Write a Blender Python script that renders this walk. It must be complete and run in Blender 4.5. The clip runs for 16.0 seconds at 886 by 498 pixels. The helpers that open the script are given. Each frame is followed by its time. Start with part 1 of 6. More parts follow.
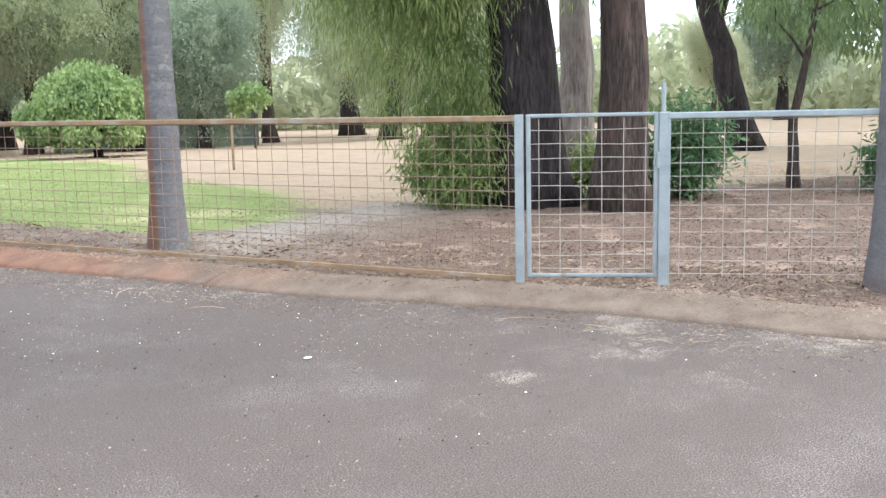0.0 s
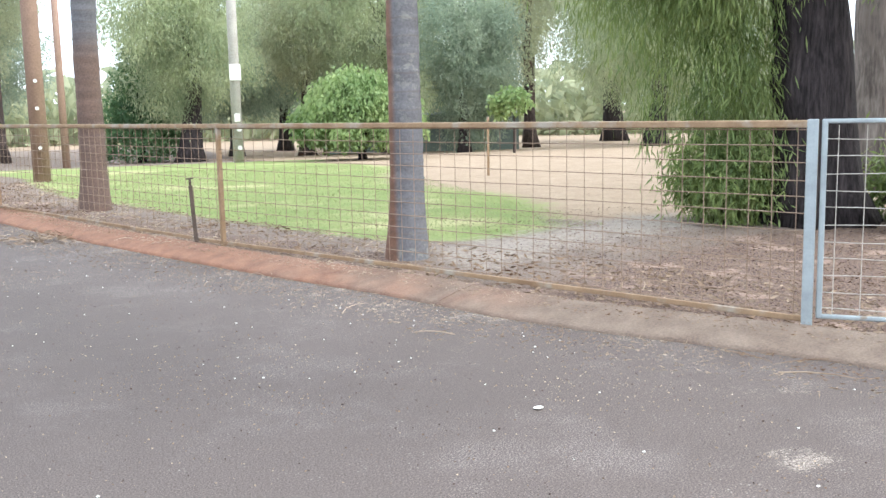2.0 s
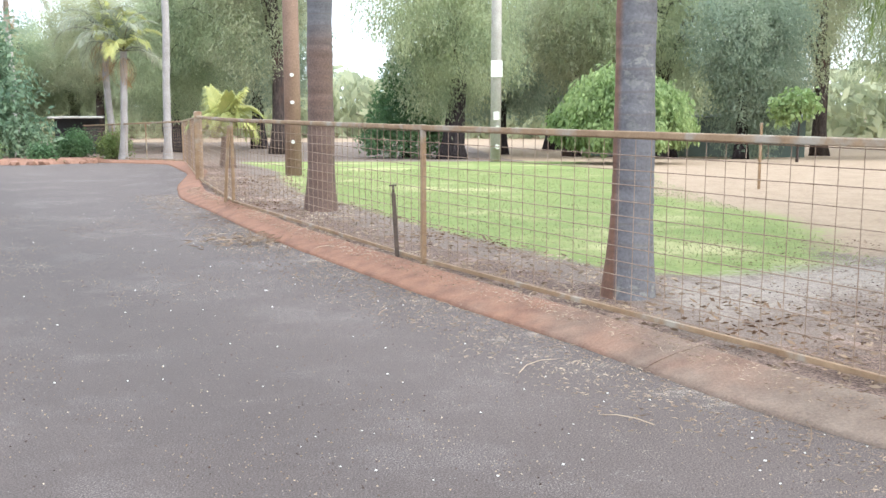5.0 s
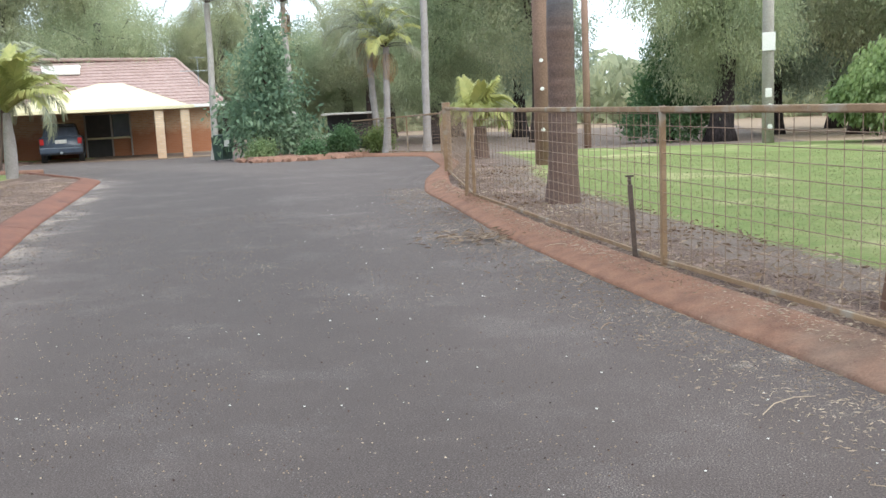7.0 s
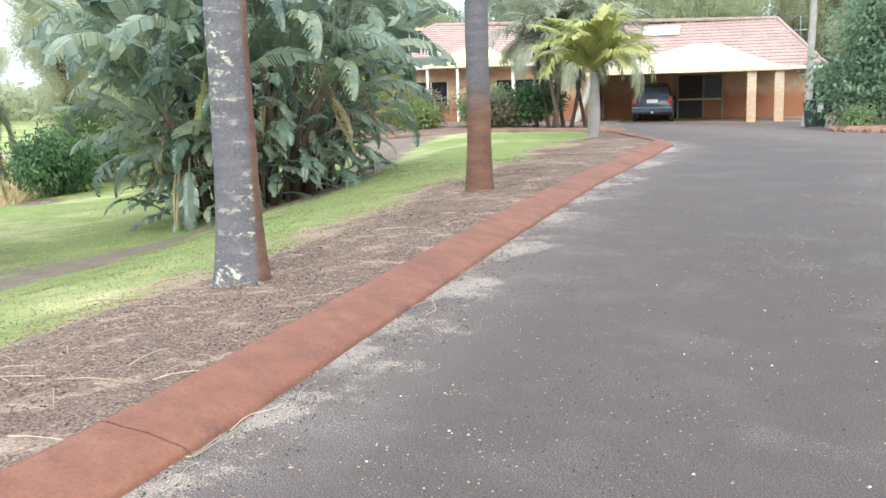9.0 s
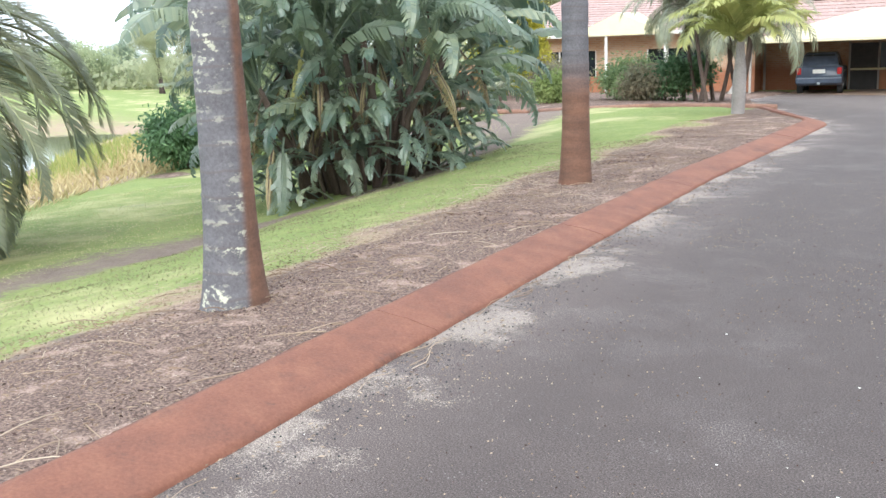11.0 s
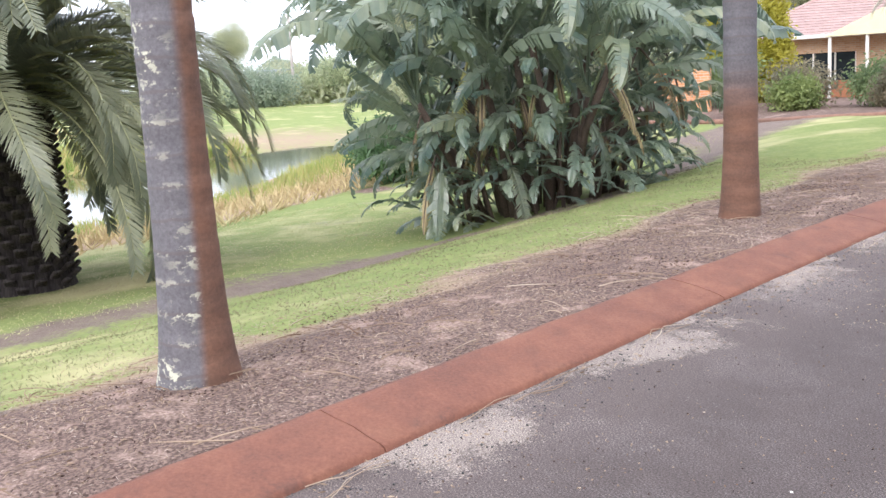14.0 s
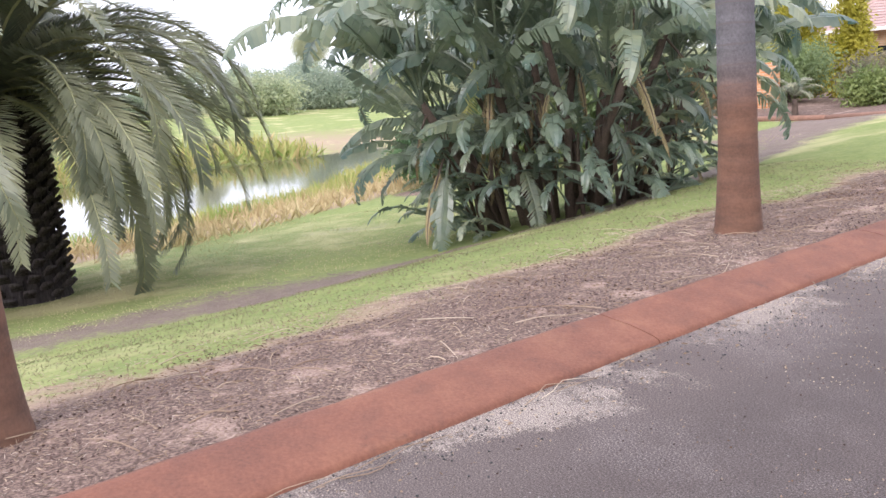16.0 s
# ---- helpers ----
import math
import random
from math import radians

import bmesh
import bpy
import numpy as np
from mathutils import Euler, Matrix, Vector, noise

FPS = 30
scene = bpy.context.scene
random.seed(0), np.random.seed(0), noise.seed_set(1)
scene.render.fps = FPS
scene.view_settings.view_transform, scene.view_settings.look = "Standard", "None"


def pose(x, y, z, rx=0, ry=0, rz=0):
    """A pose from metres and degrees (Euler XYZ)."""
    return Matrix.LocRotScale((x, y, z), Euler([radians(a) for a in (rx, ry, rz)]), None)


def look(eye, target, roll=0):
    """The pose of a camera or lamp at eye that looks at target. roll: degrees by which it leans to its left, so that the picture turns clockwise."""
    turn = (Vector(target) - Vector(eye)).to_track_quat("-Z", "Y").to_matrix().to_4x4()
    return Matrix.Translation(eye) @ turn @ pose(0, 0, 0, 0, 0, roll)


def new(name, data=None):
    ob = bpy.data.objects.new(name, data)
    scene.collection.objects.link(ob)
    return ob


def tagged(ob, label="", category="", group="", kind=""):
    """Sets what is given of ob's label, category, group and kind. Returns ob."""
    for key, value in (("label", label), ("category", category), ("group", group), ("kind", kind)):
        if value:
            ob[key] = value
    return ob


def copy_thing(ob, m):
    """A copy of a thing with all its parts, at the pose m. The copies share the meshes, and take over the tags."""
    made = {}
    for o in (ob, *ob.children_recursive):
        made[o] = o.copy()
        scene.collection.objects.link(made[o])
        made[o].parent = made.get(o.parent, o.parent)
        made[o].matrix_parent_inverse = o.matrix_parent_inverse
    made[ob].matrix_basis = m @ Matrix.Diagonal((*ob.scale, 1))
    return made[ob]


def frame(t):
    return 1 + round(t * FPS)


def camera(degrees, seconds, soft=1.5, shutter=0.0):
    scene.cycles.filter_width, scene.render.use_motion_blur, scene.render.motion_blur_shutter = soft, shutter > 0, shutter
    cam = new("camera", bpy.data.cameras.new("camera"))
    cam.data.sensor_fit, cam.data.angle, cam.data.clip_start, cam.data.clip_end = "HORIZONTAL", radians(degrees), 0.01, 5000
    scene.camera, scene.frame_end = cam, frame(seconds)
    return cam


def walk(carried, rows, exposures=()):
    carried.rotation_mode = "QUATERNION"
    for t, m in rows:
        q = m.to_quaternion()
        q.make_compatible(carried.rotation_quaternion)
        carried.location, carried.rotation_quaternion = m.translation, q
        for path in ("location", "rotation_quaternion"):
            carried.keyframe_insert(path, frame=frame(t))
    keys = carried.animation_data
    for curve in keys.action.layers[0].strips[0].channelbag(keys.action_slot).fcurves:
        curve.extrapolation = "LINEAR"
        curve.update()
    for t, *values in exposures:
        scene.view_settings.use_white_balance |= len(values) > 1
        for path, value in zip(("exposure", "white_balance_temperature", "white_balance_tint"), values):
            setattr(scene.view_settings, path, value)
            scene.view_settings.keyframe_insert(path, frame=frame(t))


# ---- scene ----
cam = camera(49.0, 16.0)
PATH = [
    (0, (0.19, -2.586, 1.449), (1.298, -0.951, 1.138), -1.3),
    (0.5, (0.293, -2.329, 1.445), (1.345, -0.653, 1.153), -1.5),
    (1, (0.42, -2.134, 1.435), (1.314, -0.371, 1.131), -2.6),
    (1.5, (0.599, -1.996, 1.43), (1.369, -0.171, 1.155), -1.9),
    (2, (0.691, -1.796, 1.422), (1.33, 0.077, 1.132), -1.2),
    (2.5, (0.726, -1.534, 1.439), (1.222, 0.384, 1.16), -0.6),
    (3, (0.847, -1.305, 1.431), (1.232, 0.635, 1.131), -2.1),
    (3.2, (0.916, -1.234, 1.419), (1.188, 0.73, 1.158), -1.7),
    (5.3, (1.59, -0.303, 1.454), (1.619, 1.675, 1.165), 0.4),
    (5.5, (1.646, -0.212, 1.457), (1.602, 1.767, 1.169), 0.4),
    (6, (1.664, 0.004, 1.451), (1.538, 1.984, 1.202), -0.2),
    (6.5, (1.678, 0.218, 1.442), (1.393, 2.173, 1.134), -2.1),
    (7, (1.758, 0.443, 1.422), (1.308, 2.368, 1.12), -2.7),
    (7.5, (1.757, 0.641, 1.417), (0.953, 2.439, 1.068), -2.4),
    (8, (1.621, 1.03, 1.404), (0.518, 2.659, 1.044), -1.8),
    (8.5, (1.517, 1.381, 1.397), (0.143, 2.789, 1.035), -2.7),
    (9, (1.499, 1.758, 1.41), (0.054, 3.1, 1.077), -1.7),
    (9.2, (1.444, 1.875, 1.418), (-0.033, 3.185, 1.098), -1.4),
    (11.3, (1.034, 3.554, 1.513), (-0.677, 4.502, 1.095), -2.3),
    (11.5, (1.035, 3.714, 1.512), (-0.762, 4.501, 1.122), -2.2),
    (12, (0.976, 4.014, 1.516), (-0.865, 4.706, 1.148), -2.1),
    (12.5, (0.81, 4.242, 1.536), (-1.041, 4.927, 1.214), -1.5),
    (13, (0.625, 4.524, 1.513), (-1.235, 5.158, 1.142), -3.5),
    (13.5, (0.52, 4.882, 1.508), (-1.372, 5.42, 1.145), -3.9),
    (14, (0.331, 5.224, 1.489), (-1.541, 5.834, 1.141), -3.4),
    (14.5, (0.158, 5.626, 1.464), (-1.726, 6.185, 1.09), -4.2),
    (15, (0.026, 5.988, 1.453), (-1.891, 6.429, 1.096), -3.1),
    (15.5, (-0.153, 6.246, 1.431), (-2.055, 6.755, 1.078), -2.6),
    (16, (-0.322, 6.611, 1.406), (-2.244, 7.049, 1.067), -4.2),
]
walk(cam, [(t, look(eye, target, roll)) for t, eye, target, roll in PATH],
     exposures=[(0, 1.1, 6050, 5), (2.5, 1.2, 6000, 5), (5.5, 1.12, 6000, 6), (7, 0.56, 6050, 4), (8, 0.68, 6050, 4), (9, 0.96, 6050, 4), (11.5, 0.94, 6000, 8), (13, 0.82, 6100, 14), (14.5, 0.86, 6150, 17), (16, 0.78, 6250, 20)])

# ---------- light ----------
world = bpy.data.worlds.new("overcast_sky")
scene.world = world
world.use_nodes = True
wn, wl = world.node_tree.nodes, world.node_tree.links
sky = wn.new("ShaderNodeTexSky")
sky.sky_type = "NISHITA"
sky.sun_disc = False
sky.sun_elevation, sky.sun_rotation = radians(39), radians(124)
sky.air_density, sky.dust_density, sky.ozone_density = 1.0, 4.0, 1.0
cloud = wn.new("ShaderNodeMix")
cloud.data_type = "RGBA"
cloud.inputs[0].default_value = 0.8
cloud.inputs[7].default_value = (9.3, 9.75, 10.6, 1)
wl.new(sky.outputs[0], cloud.inputs[6])
wl.new(cloud.outputs[2], wn["Background"].inputs[0])
wn["Background"].inputs[1].default_value = 0.15

sun = new("sun", bpy.data.lights.new("sun", "SUN"))
sun.data.energy, sun.data.angle, sun.data.color = 1.9, radians(60), (1.0, 0.96, 0.9)
sun.matrix_world = look((0, 0, 40), (-22, 15, 18))


# ---------- materials ----------
def material(name):
    m = bpy.data.materials.new(name)
    m.use_nodes = True
    return m, m.node_tree.nodes, m.node_tree.links, m.node_tree.nodes["Principled BSDF"]


def noise_node(n, l, coords, scale, detail=4, rough=0.6):
    t = n.new("ShaderNodeTexNoise")
    t.inputs["Scale"].default_value, t.inputs["Detail"].default_value = scale, detail
    t.inputs["Roughness"].default_value = rough
    l.new(coords, t.inputs["Vector"])
    return t.outputs["Fac"]


def ramp(n, l, fac, stops):
    r = n.new("ShaderNodeValToRGB")
    els = r.color_ramp.elements
    while len(els) < len(stops):
        els.new(0.5)
    for e, (p, c) in zip(els, stops):
        e.position, e.color = p, (*c, 1) if len(c) == 3 else c
    l.new(fac, r.inputs[0])
    return r.outputs[0]


def mix(n, l, fac, a, b, how="MIX"):
    m = n.new("ShaderNodeMix")
    m.data_type, m.blend_type = "RGBA", how
    for sock, v in ((m.inputs[0], fac), (m.inputs[6], a), (m.inputs[7], b)):
        if hasattr(v, "links"):
            l.new(v, sock)
        else:
            sock.default_value = v if isinstance(v, float) else (*v, 1)
    return m.outputs[2]


def arith(n, l, how, a, b=0.0):
    m = n.new("ShaderNodeMath")
    m.operation = how
    m.use_clamp = True
    for sock, v in zip(m.inputs, (a, b)):
        if hasattr(v, "links"):
            l.new(v, sock)
        else:
            sock.default_value = v
    return m.outputs[0]


def smooth(n, l, fac, lo, hi):
    m = n.new("ShaderNodeMapRange")
    m.interpolation_type = "SMOOTHSTEP"
    l.new(fac, m.inputs[0])
    m.inputs[1].default_value, m.inputs[2].default_value = lo, hi
    return m.outputs[0]


def bump(n, l, b, height, strength, distance=0.02):
    k = n.new("ShaderNodeBump")
    k.inputs["Strength"].default_value, k.inputs["Distance"].default_value = strength, distance
    l.new(height, k.inputs["Height"])
    l.new(k.outputs[0], b.inputs["Normal"])


def surf(name, dark, light, scale=6.0, fine=60.0, rough=0.8, relief=0.3, metal=0.0, patch=None, patch_at=(0.55, 0.7), patch_scale=2.0, coords="Object", grainy=0.5):
    """Two-scale mottled surface: broad stains and fine grain, with an optional patch colour."""
    m, n, l, b = material(name)
    c = n.new("ShaderNodeTexCoord").outputs[coords]
    broad, grain = noise_node(n, l, c, scale), noise_node(n, l, c, fine, 3, 0.7)
    col = ramp(n, l, broad, [(0.3, dark), (0.7, light)])
    col = mix(n, l, grainy, col, ramp(n, l, grain, [(0.25, [v * 0.55 for v in dark]), (0.75, [min(1, v * 1.25) for v in light])]))
    if patch:
        col = mix(n, l, smooth(n, l, noise_node(n, l, c, patch_scale, 6), *patch_at), col, patch)
    l.new(col, b.inputs["Base Color"])
    b.inputs["Roughness"].default_value, b.inputs["Metallic"].default_value = rough, metal
    bump(n, l, b, grain, relief)
    return m


def leafy(name, stops, rough=0.5, through_light=0.45, gloss=0.35, single=0.75):
    """Leaf colour that differs from leaf to leaf, with light passing through."""
    m, n, l, b = material(name)
    geo = n.new("ShaderNodeNewGeometry")
    info = n.new("ShaderNodeObjectInfo")
    fac = arith(n, l, "ADD", arith(n, l, "MULTIPLY", geo.outputs["Random Per Island"], single), arith(n, l, "MULTIPLY", info.outputs["Random"], 1 - single))
    col = ramp(n, l, fac, stops)
    c = n.new("ShaderNodeTexCoord").outputs["Object"]
    col = mix(n, l, 0.48, col, ramp(n, l, noise_node(n, l, c, 0.65, 5), [(0.36, stops[0][1]), (0.64, stops[-1][1])]))
    l.new(col, b.inputs["Base Color"])
    b.inputs["Roughness"].default_value, b.inputs["Specular IOR Level"].default_value = rough, gloss
    tr = n.new("ShaderNodeBsdfTranslucent")
    l.new(col, tr.inputs[0])
    mx = n.new("ShaderNodeMixShader")
    mx.inputs[0].default_value = through_light
    l.new(b.outputs[0], mx.inputs[1])
    l.new(tr.outputs[0], mx.inputs[2])
    l.new(mx.outputs[0], n["Material Output"].inputs[0])
    return m


def trunk_material(name, face=(1, 0), reach=1.3, turn=0.55, lichen=0.0, brown=False):
    """Grey ringed palm trunk with rust-red sprinkler stain on one face and low down, and pale lichen."""
    m, n, l, b = material(name)
    c = n.new("ShaderNodeTexCoord").outputs["Object"]
    sep = n.new("ShaderNodeSeparateXYZ")
    l.new(c, sep.inputs[0])
    squash = n.new("ShaderNodeMapping")
    squash.inputs["Scale"].default_value = (1, 1, 3.5)
    l.new(c, squash.inputs[0])
    fine, broad = noise_node(n, l, c, 45, 5, 0.7), noise_node(n, l, squash.outputs[0], 3.0, 5)
    grey = mix(n, l, 0.5, ramp(n, l, broad, [(0.3, (0.072, 0.068, 0.074)), (0.7, (0.155, 0.149, 0.161))]), ramp(n, l, fine, [(0.3, (0.07, 0.064, 0.068)), (0.7, (0.2, 0.19, 0.2))]))
    wave = n.new("ShaderNodeTexWave")
    wave.wave_type, wave.bands_direction = "BANDS", "Z"
    wave.inputs["Scale"].default_value, wave.inputs["Distortion"].default_value = 2.0, 1.2
    wave.inputs["Detail Scale"].default_value = 2.0
    l.new(c, wave.inputs[0])
    grey = mix(n, l, arith(n, l, "MULTIPLY", smooth(n, l, wave.outputs["Fac"], 0.95, 1.0), 0.55), grey, (0.12, 0.1, 0.095))
    rust = ramp(n, l, broad, [(0.3, (0.08, 0.04, 0.027)), (0.7, (0.19, 0.092, 0.056))])
    rust = mix(n, l, 0.22, rust, ramp(n, l, fine, [(0.3, (0.08, 0.045, 0.03)), (0.7, (0.3, 0.17, 0.11))]))
    if brown:
        rust = mix(n, l, 0.6, rust, ramp(n, l, fine, [(0.3, (0.07, 0.05, 0.045)), (0.7, (0.19, 0.14, 0.12))]))
    dot = n.new("ShaderNodeVectorMath")
    dot.operation = "DOT_PRODUCT"
    l.new(c, dot.inputs[0])
    dot.inputs[1].default_value = (face[0], face[1], 0)
    edge = arith(n, l, "MULTIPLY", arith(n, l, "SUBTRACT", broad, 0.5), 0.25)
    lit = smooth(n, l, dot.outputs["Value"], turn - 0.02, turn + 0.03)
    low = smooth(n, l, arith(n, l, "ADD", arith(n, l, "SUBTRACT", reach, sep.outputs["Z"]), edge), 0.0, 0.6)
    l.new(mix(n, l, arith(n, l, "MULTIPLY", lit, low), grey, rust), b.inputs["Base Color"])
    if lichen:
        stretch = n.new("ShaderNodeMapping")
        stretch.inputs["Scale"].default_value = (1, 1, 1.6)
        l.new(c, stretch.inputs[0])
        spots = smooth(n, l, noise_node(n, l, stretch.outputs[0], 11, 6, 0.7), 0.53, 0.59)
        rings = arith(n, l, "MULTIPLY", smooth(n, l, wave.outputs["Fac"], 0.7, 0.97), 0.35)
        zone = smooth(n, l, noise_node(n, l, c, 1.4, 2), 0.46, 0.6)
        away = arith(n, l, "SUBTRACT", 1.0, lit)
        cover = arith(n, l, "MULTIPLY", arith(n, l, "MULTIPLY", arith(n, l, "ADD", zone, rings), spots), arith(n, l, "MULTIPLY", away, lichen))
        base = b.inputs["Base Color"].links[0].from_socket
        l.new(mix(n, l, cover, base, (0.48, 0.48, 0.37)), b.inputs["Base Color"])
    b.inputs["Roughness"].default_value = 0.85
    bump(n, l, b, mix(n, l, 0.4, wave.outputs["Color"], fine), 0.5, 0.015)
    return m


def ground_material():
    m, n, l, b = material("ground_cover")
    c = n.new("ShaderNodeTexCoord").outputs["Object"]
    masks = {}
    for key in ("grass", "dry", "mulch", "sand"):
        a = n.new("ShaderNodeAttribute")
        a.attribute_name = key
        masks[key] = a.outputs["Fac"]
    big, mid, fine, grit = (noise_node(n, l, c, s, d, 0.65) for s, d in ((0.35, 4), (2.2, 5), (14, 5), (55, 4)))
    soil = mix(n, l, 0.5, ramp(n, l, mid, [(0.3, (0.12, 0.085, 0.065)), (0.7, (0.24, 0.18, 0.145))]), ramp(n, l, grit, [(0.35, (0.07, 0.05, 0.045)), (0.65, (0.34, 0.28, 0.24))]))
    dry = mix(n, l, 0.45, ramp(n, l, mid, [(0.3, (0.25, 0.175, 0.118)), (0.7, (0.4, 0.305, 0.215))]), ramp(n, l, fine, [(0.3, (0.19, 0.13, 0.088)), (0.7, (0.44, 0.345, 0.25))]))
    green = mix(n, l, 0.5, ramp(n, l, mid, [(0.3, (0.14, 0.2, 0.055)), (0.7, (0.26, 0.295, 0.1))]), ramp(n, l, fine, [(0.3, (0.11, 0.15, 0.045)), (0.7, (0.31, 0.34, 0.135))]))
    green = mix(n, l, smooth(n, l, big, 0.5, 0.72), green, (0.44, 0.4, 0.21))
    mulch = mix(n, l, 0.6, ramp(n, l, fine, [(0.3, (0.065, 0.042, 0.034)), (0.7, (0.2, 0.135, 0.108))]), ramp(n, l, grit, [(0.4, (0.045, 0.03, 0.025)), (0.66, (0.37, 0.265, 0.212))]))
    mulch = mix(n, l, smooth(n, l, mid, 0.53, 0.64), mulch, ramp(n, l, grit, [(0.35, (0.19, 0.125, 0.096)), (0.65, (0.41, 0.305, 0.25))]))
    sand = mix(n, l, 0.5, ramp(n, l, fine, [(0.3, (0.2, 0.165, 0.14)), (0.7, (0.38, 0.325, 0.28))]), ramp(n, l, grit, [(0.35, (0.16, 0.125, 0.102)), (0.65, (0.44, 0.38, 0.325))]))
    wob = arith(n, l, "ADD", arith(n, l, "MULTIPLY", mid, 0.5), arith(n, l, "MULTIPLY", fine, 0.5))
    col = soil
    for key, layer in (("dry", dry), ("grass", green), ("mulch", mulch), ("sand", sand)):
        s = n.new("ShaderNodeMath")
        s.operation = "ADD"
        l.new(masks[key], s.inputs[0])
        l.new(wob, s.inputs[1])
        col = mix(n, l, smooth(n, l, s.outputs[0], 0.9, 1.15), col, layer)
    l.new(col, b.inputs["Base Color"])
    b.inputs["Roughness"].default_value, b.inputs["Specular IOR Level"].default_value = 0.95, 0.2
    bump(n, l, b, mix(n, l, 0.5, fine, grit), 0.6, 0.03)
    return m


def asphalt_material():
    m, n, l, b = material("worn_asphalt")
    c = n.new("ShaderNodeTexCoord").outputs["Object"]
    big, mid, grit = noise_node(n, l, c, 0.5, 4), noise_node(n, l, c, 3, 5), noise_node(n, l, c, 120, 3, 0.8)
    v = n.new("ShaderNodeTexVoronoi")
    v.inputs["Scale"].default_value = 90
    l.new(c, v.inputs["Vector"])
    col = ramp(n, l, big, [(0.3, (0.056, 0.041, 0.037)), (0.7, (0.096, 0.071, 0.063))])
    col = mix(n, l, 0.4, col, ramp(n, l, mid, [(0.3, (0.051, 0.038, 0.034)), (0.7, (0.118, 0.09, 0.081))]))
    col = mix(n, l, 0.5, col, ramp(n, l, grit, [(0.4, (0.013, 0.01, 0.009)), (0.58, (0.23, 0.18, 0.16))]))
    stone = noise_node(n, l, c, 130, 3, 0.75)
    col = mix(n, l, 0.28, col, ramp(n, l, stone, [(0.4, (0.014, 0.01, 0.009)), (0.52, (0.058, 0.045, 0.041)), (0.6, (0.34, 0.28, 0.245))]))
    wear = arith(n, l, "MULTIPLY", smooth(n, l, noise_node(n, l, c, 0.9, 7, 0.7), 0.48, 0.66), smooth(n, l, stone, 0.5, 0.6))
    col = mix(n, l, arith(n, l, "MULTIPLY", wear, 0.6), col, (0.36, 0.31, 0.29))
    specks = n.new("ShaderNodeTexVoronoi")
    specks.inputs["Scale"].default_value = 38
    l.new(c, specks.inputs["Vector"])
    col = mix(n, l, arith(n, l, "MULTIPLY", smooth(n, l, specks.outputs["Distance"], 0.2, 0.1), smooth(n, l, mid, 0.5, 0.7)), col, (0.36, 0.33, 0.3))
    seal = n.new("ShaderNodeAttribute")
    seal.attribute_name = "seal"
    sealed = arith(n, l, "MULTIPLY", seal.outputs["Fac"], arith(n, l, "ADD", smooth(n, l, mid, 0.2, 0.75), 0.35))
    col = mix(n, l, arith(n, l, "MULTIPLY", sealed, 0.32), col, (0.02, 0.015, 0.0145))
    a = n.new("ShaderNodeAttribute")
    a.attribute_name = "dust"
    wob = arith(n, l, "MULTIPLY", smooth(n, l, noise_node(n, l, c, 1.3, 8, 0.72), 0.28, 0.72), 1.0)
    s = n.new("ShaderNodeMath")
    s.operation = "ADD"
    l.new(a.outputs["Fac"], s.inputs[0])
    l.new(wob, s.inputs[1])
    g = n.new("ShaderNodeMath")
    g.operation = "MULTIPLY_ADD"
    l.new(noise_node(n, l, c, 60, 3, 0.8), g.inputs[0])
    g.inputs[1].default_value = 1.3
    l.new(s.outputs[0], g.inputs[2])
    s = g
    pale = ramp(n, l, stone, [(0.36, (0.07, 0.055, 0.05)), (0.5, (0.25, 0.205, 0.172)), (0.64, (0.5, 0.43, 0.365))])
    col = mix(n, l, smooth(n, l, s.outputs[0], 1.5, 1.8), col, pale)
    l.new(col, b.inputs["Base Color"])
    b.inputs["Roughness"].default_value, b.inputs["Specular IOR Level"].default_value = 0.82, 0.4
    bump(n, l, b, grit, 0.12, 0.003)
    return m


def bark_material(name, dark, light, streak, relief=1.0, flush=None):
    """Fibrous bark: long upright furrows, broad stains and fine grain."""
    m, n, l, b = material(name)
    c = n.new("ShaderNodeTexCoord").outputs["Object"]
    pull = n.new("ShaderNodeMapping")
    pull.inputs["Scale"].default_value = (1, 1, 0.14)
    l.new(c, pull.inputs[0])
    furrow, fibre = noise_node(n, l, pull.outputs[0], streak, 6, 0.62), noise_node(n, l, pull.outputs[0], streak * 4, 4, 0.6)
    broad = noise_node(n, l, c, 0.9, 4)
    col = ramp(n, l, furrow, [(0.36, [v * 0.45 for v in dark]), (0.52, dark), (0.68, light)])
    col = mix(n, l, 0.35, col, ramp(n, l, fibre, [(0.35, [v * 0.6 for v in dark]), (0.65, [v * 1.15 for v in light])]))
    if flush:
        col = mix(n, l, smooth(n, l, broad, 0.48, 0.66), col, flush)
    l.new(col, b.inputs["Base Color"])
    b.inputs["Roughness"].default_value, b.inputs["Specular IOR Level"].default_value = 0.95, 0.2
    bump(n, l, b, mix(n, l, 0.3, furrow, fibre), relief, 0.06)
    return m


M_GROUND, M_ROAD = ground_material(), asphalt_material()


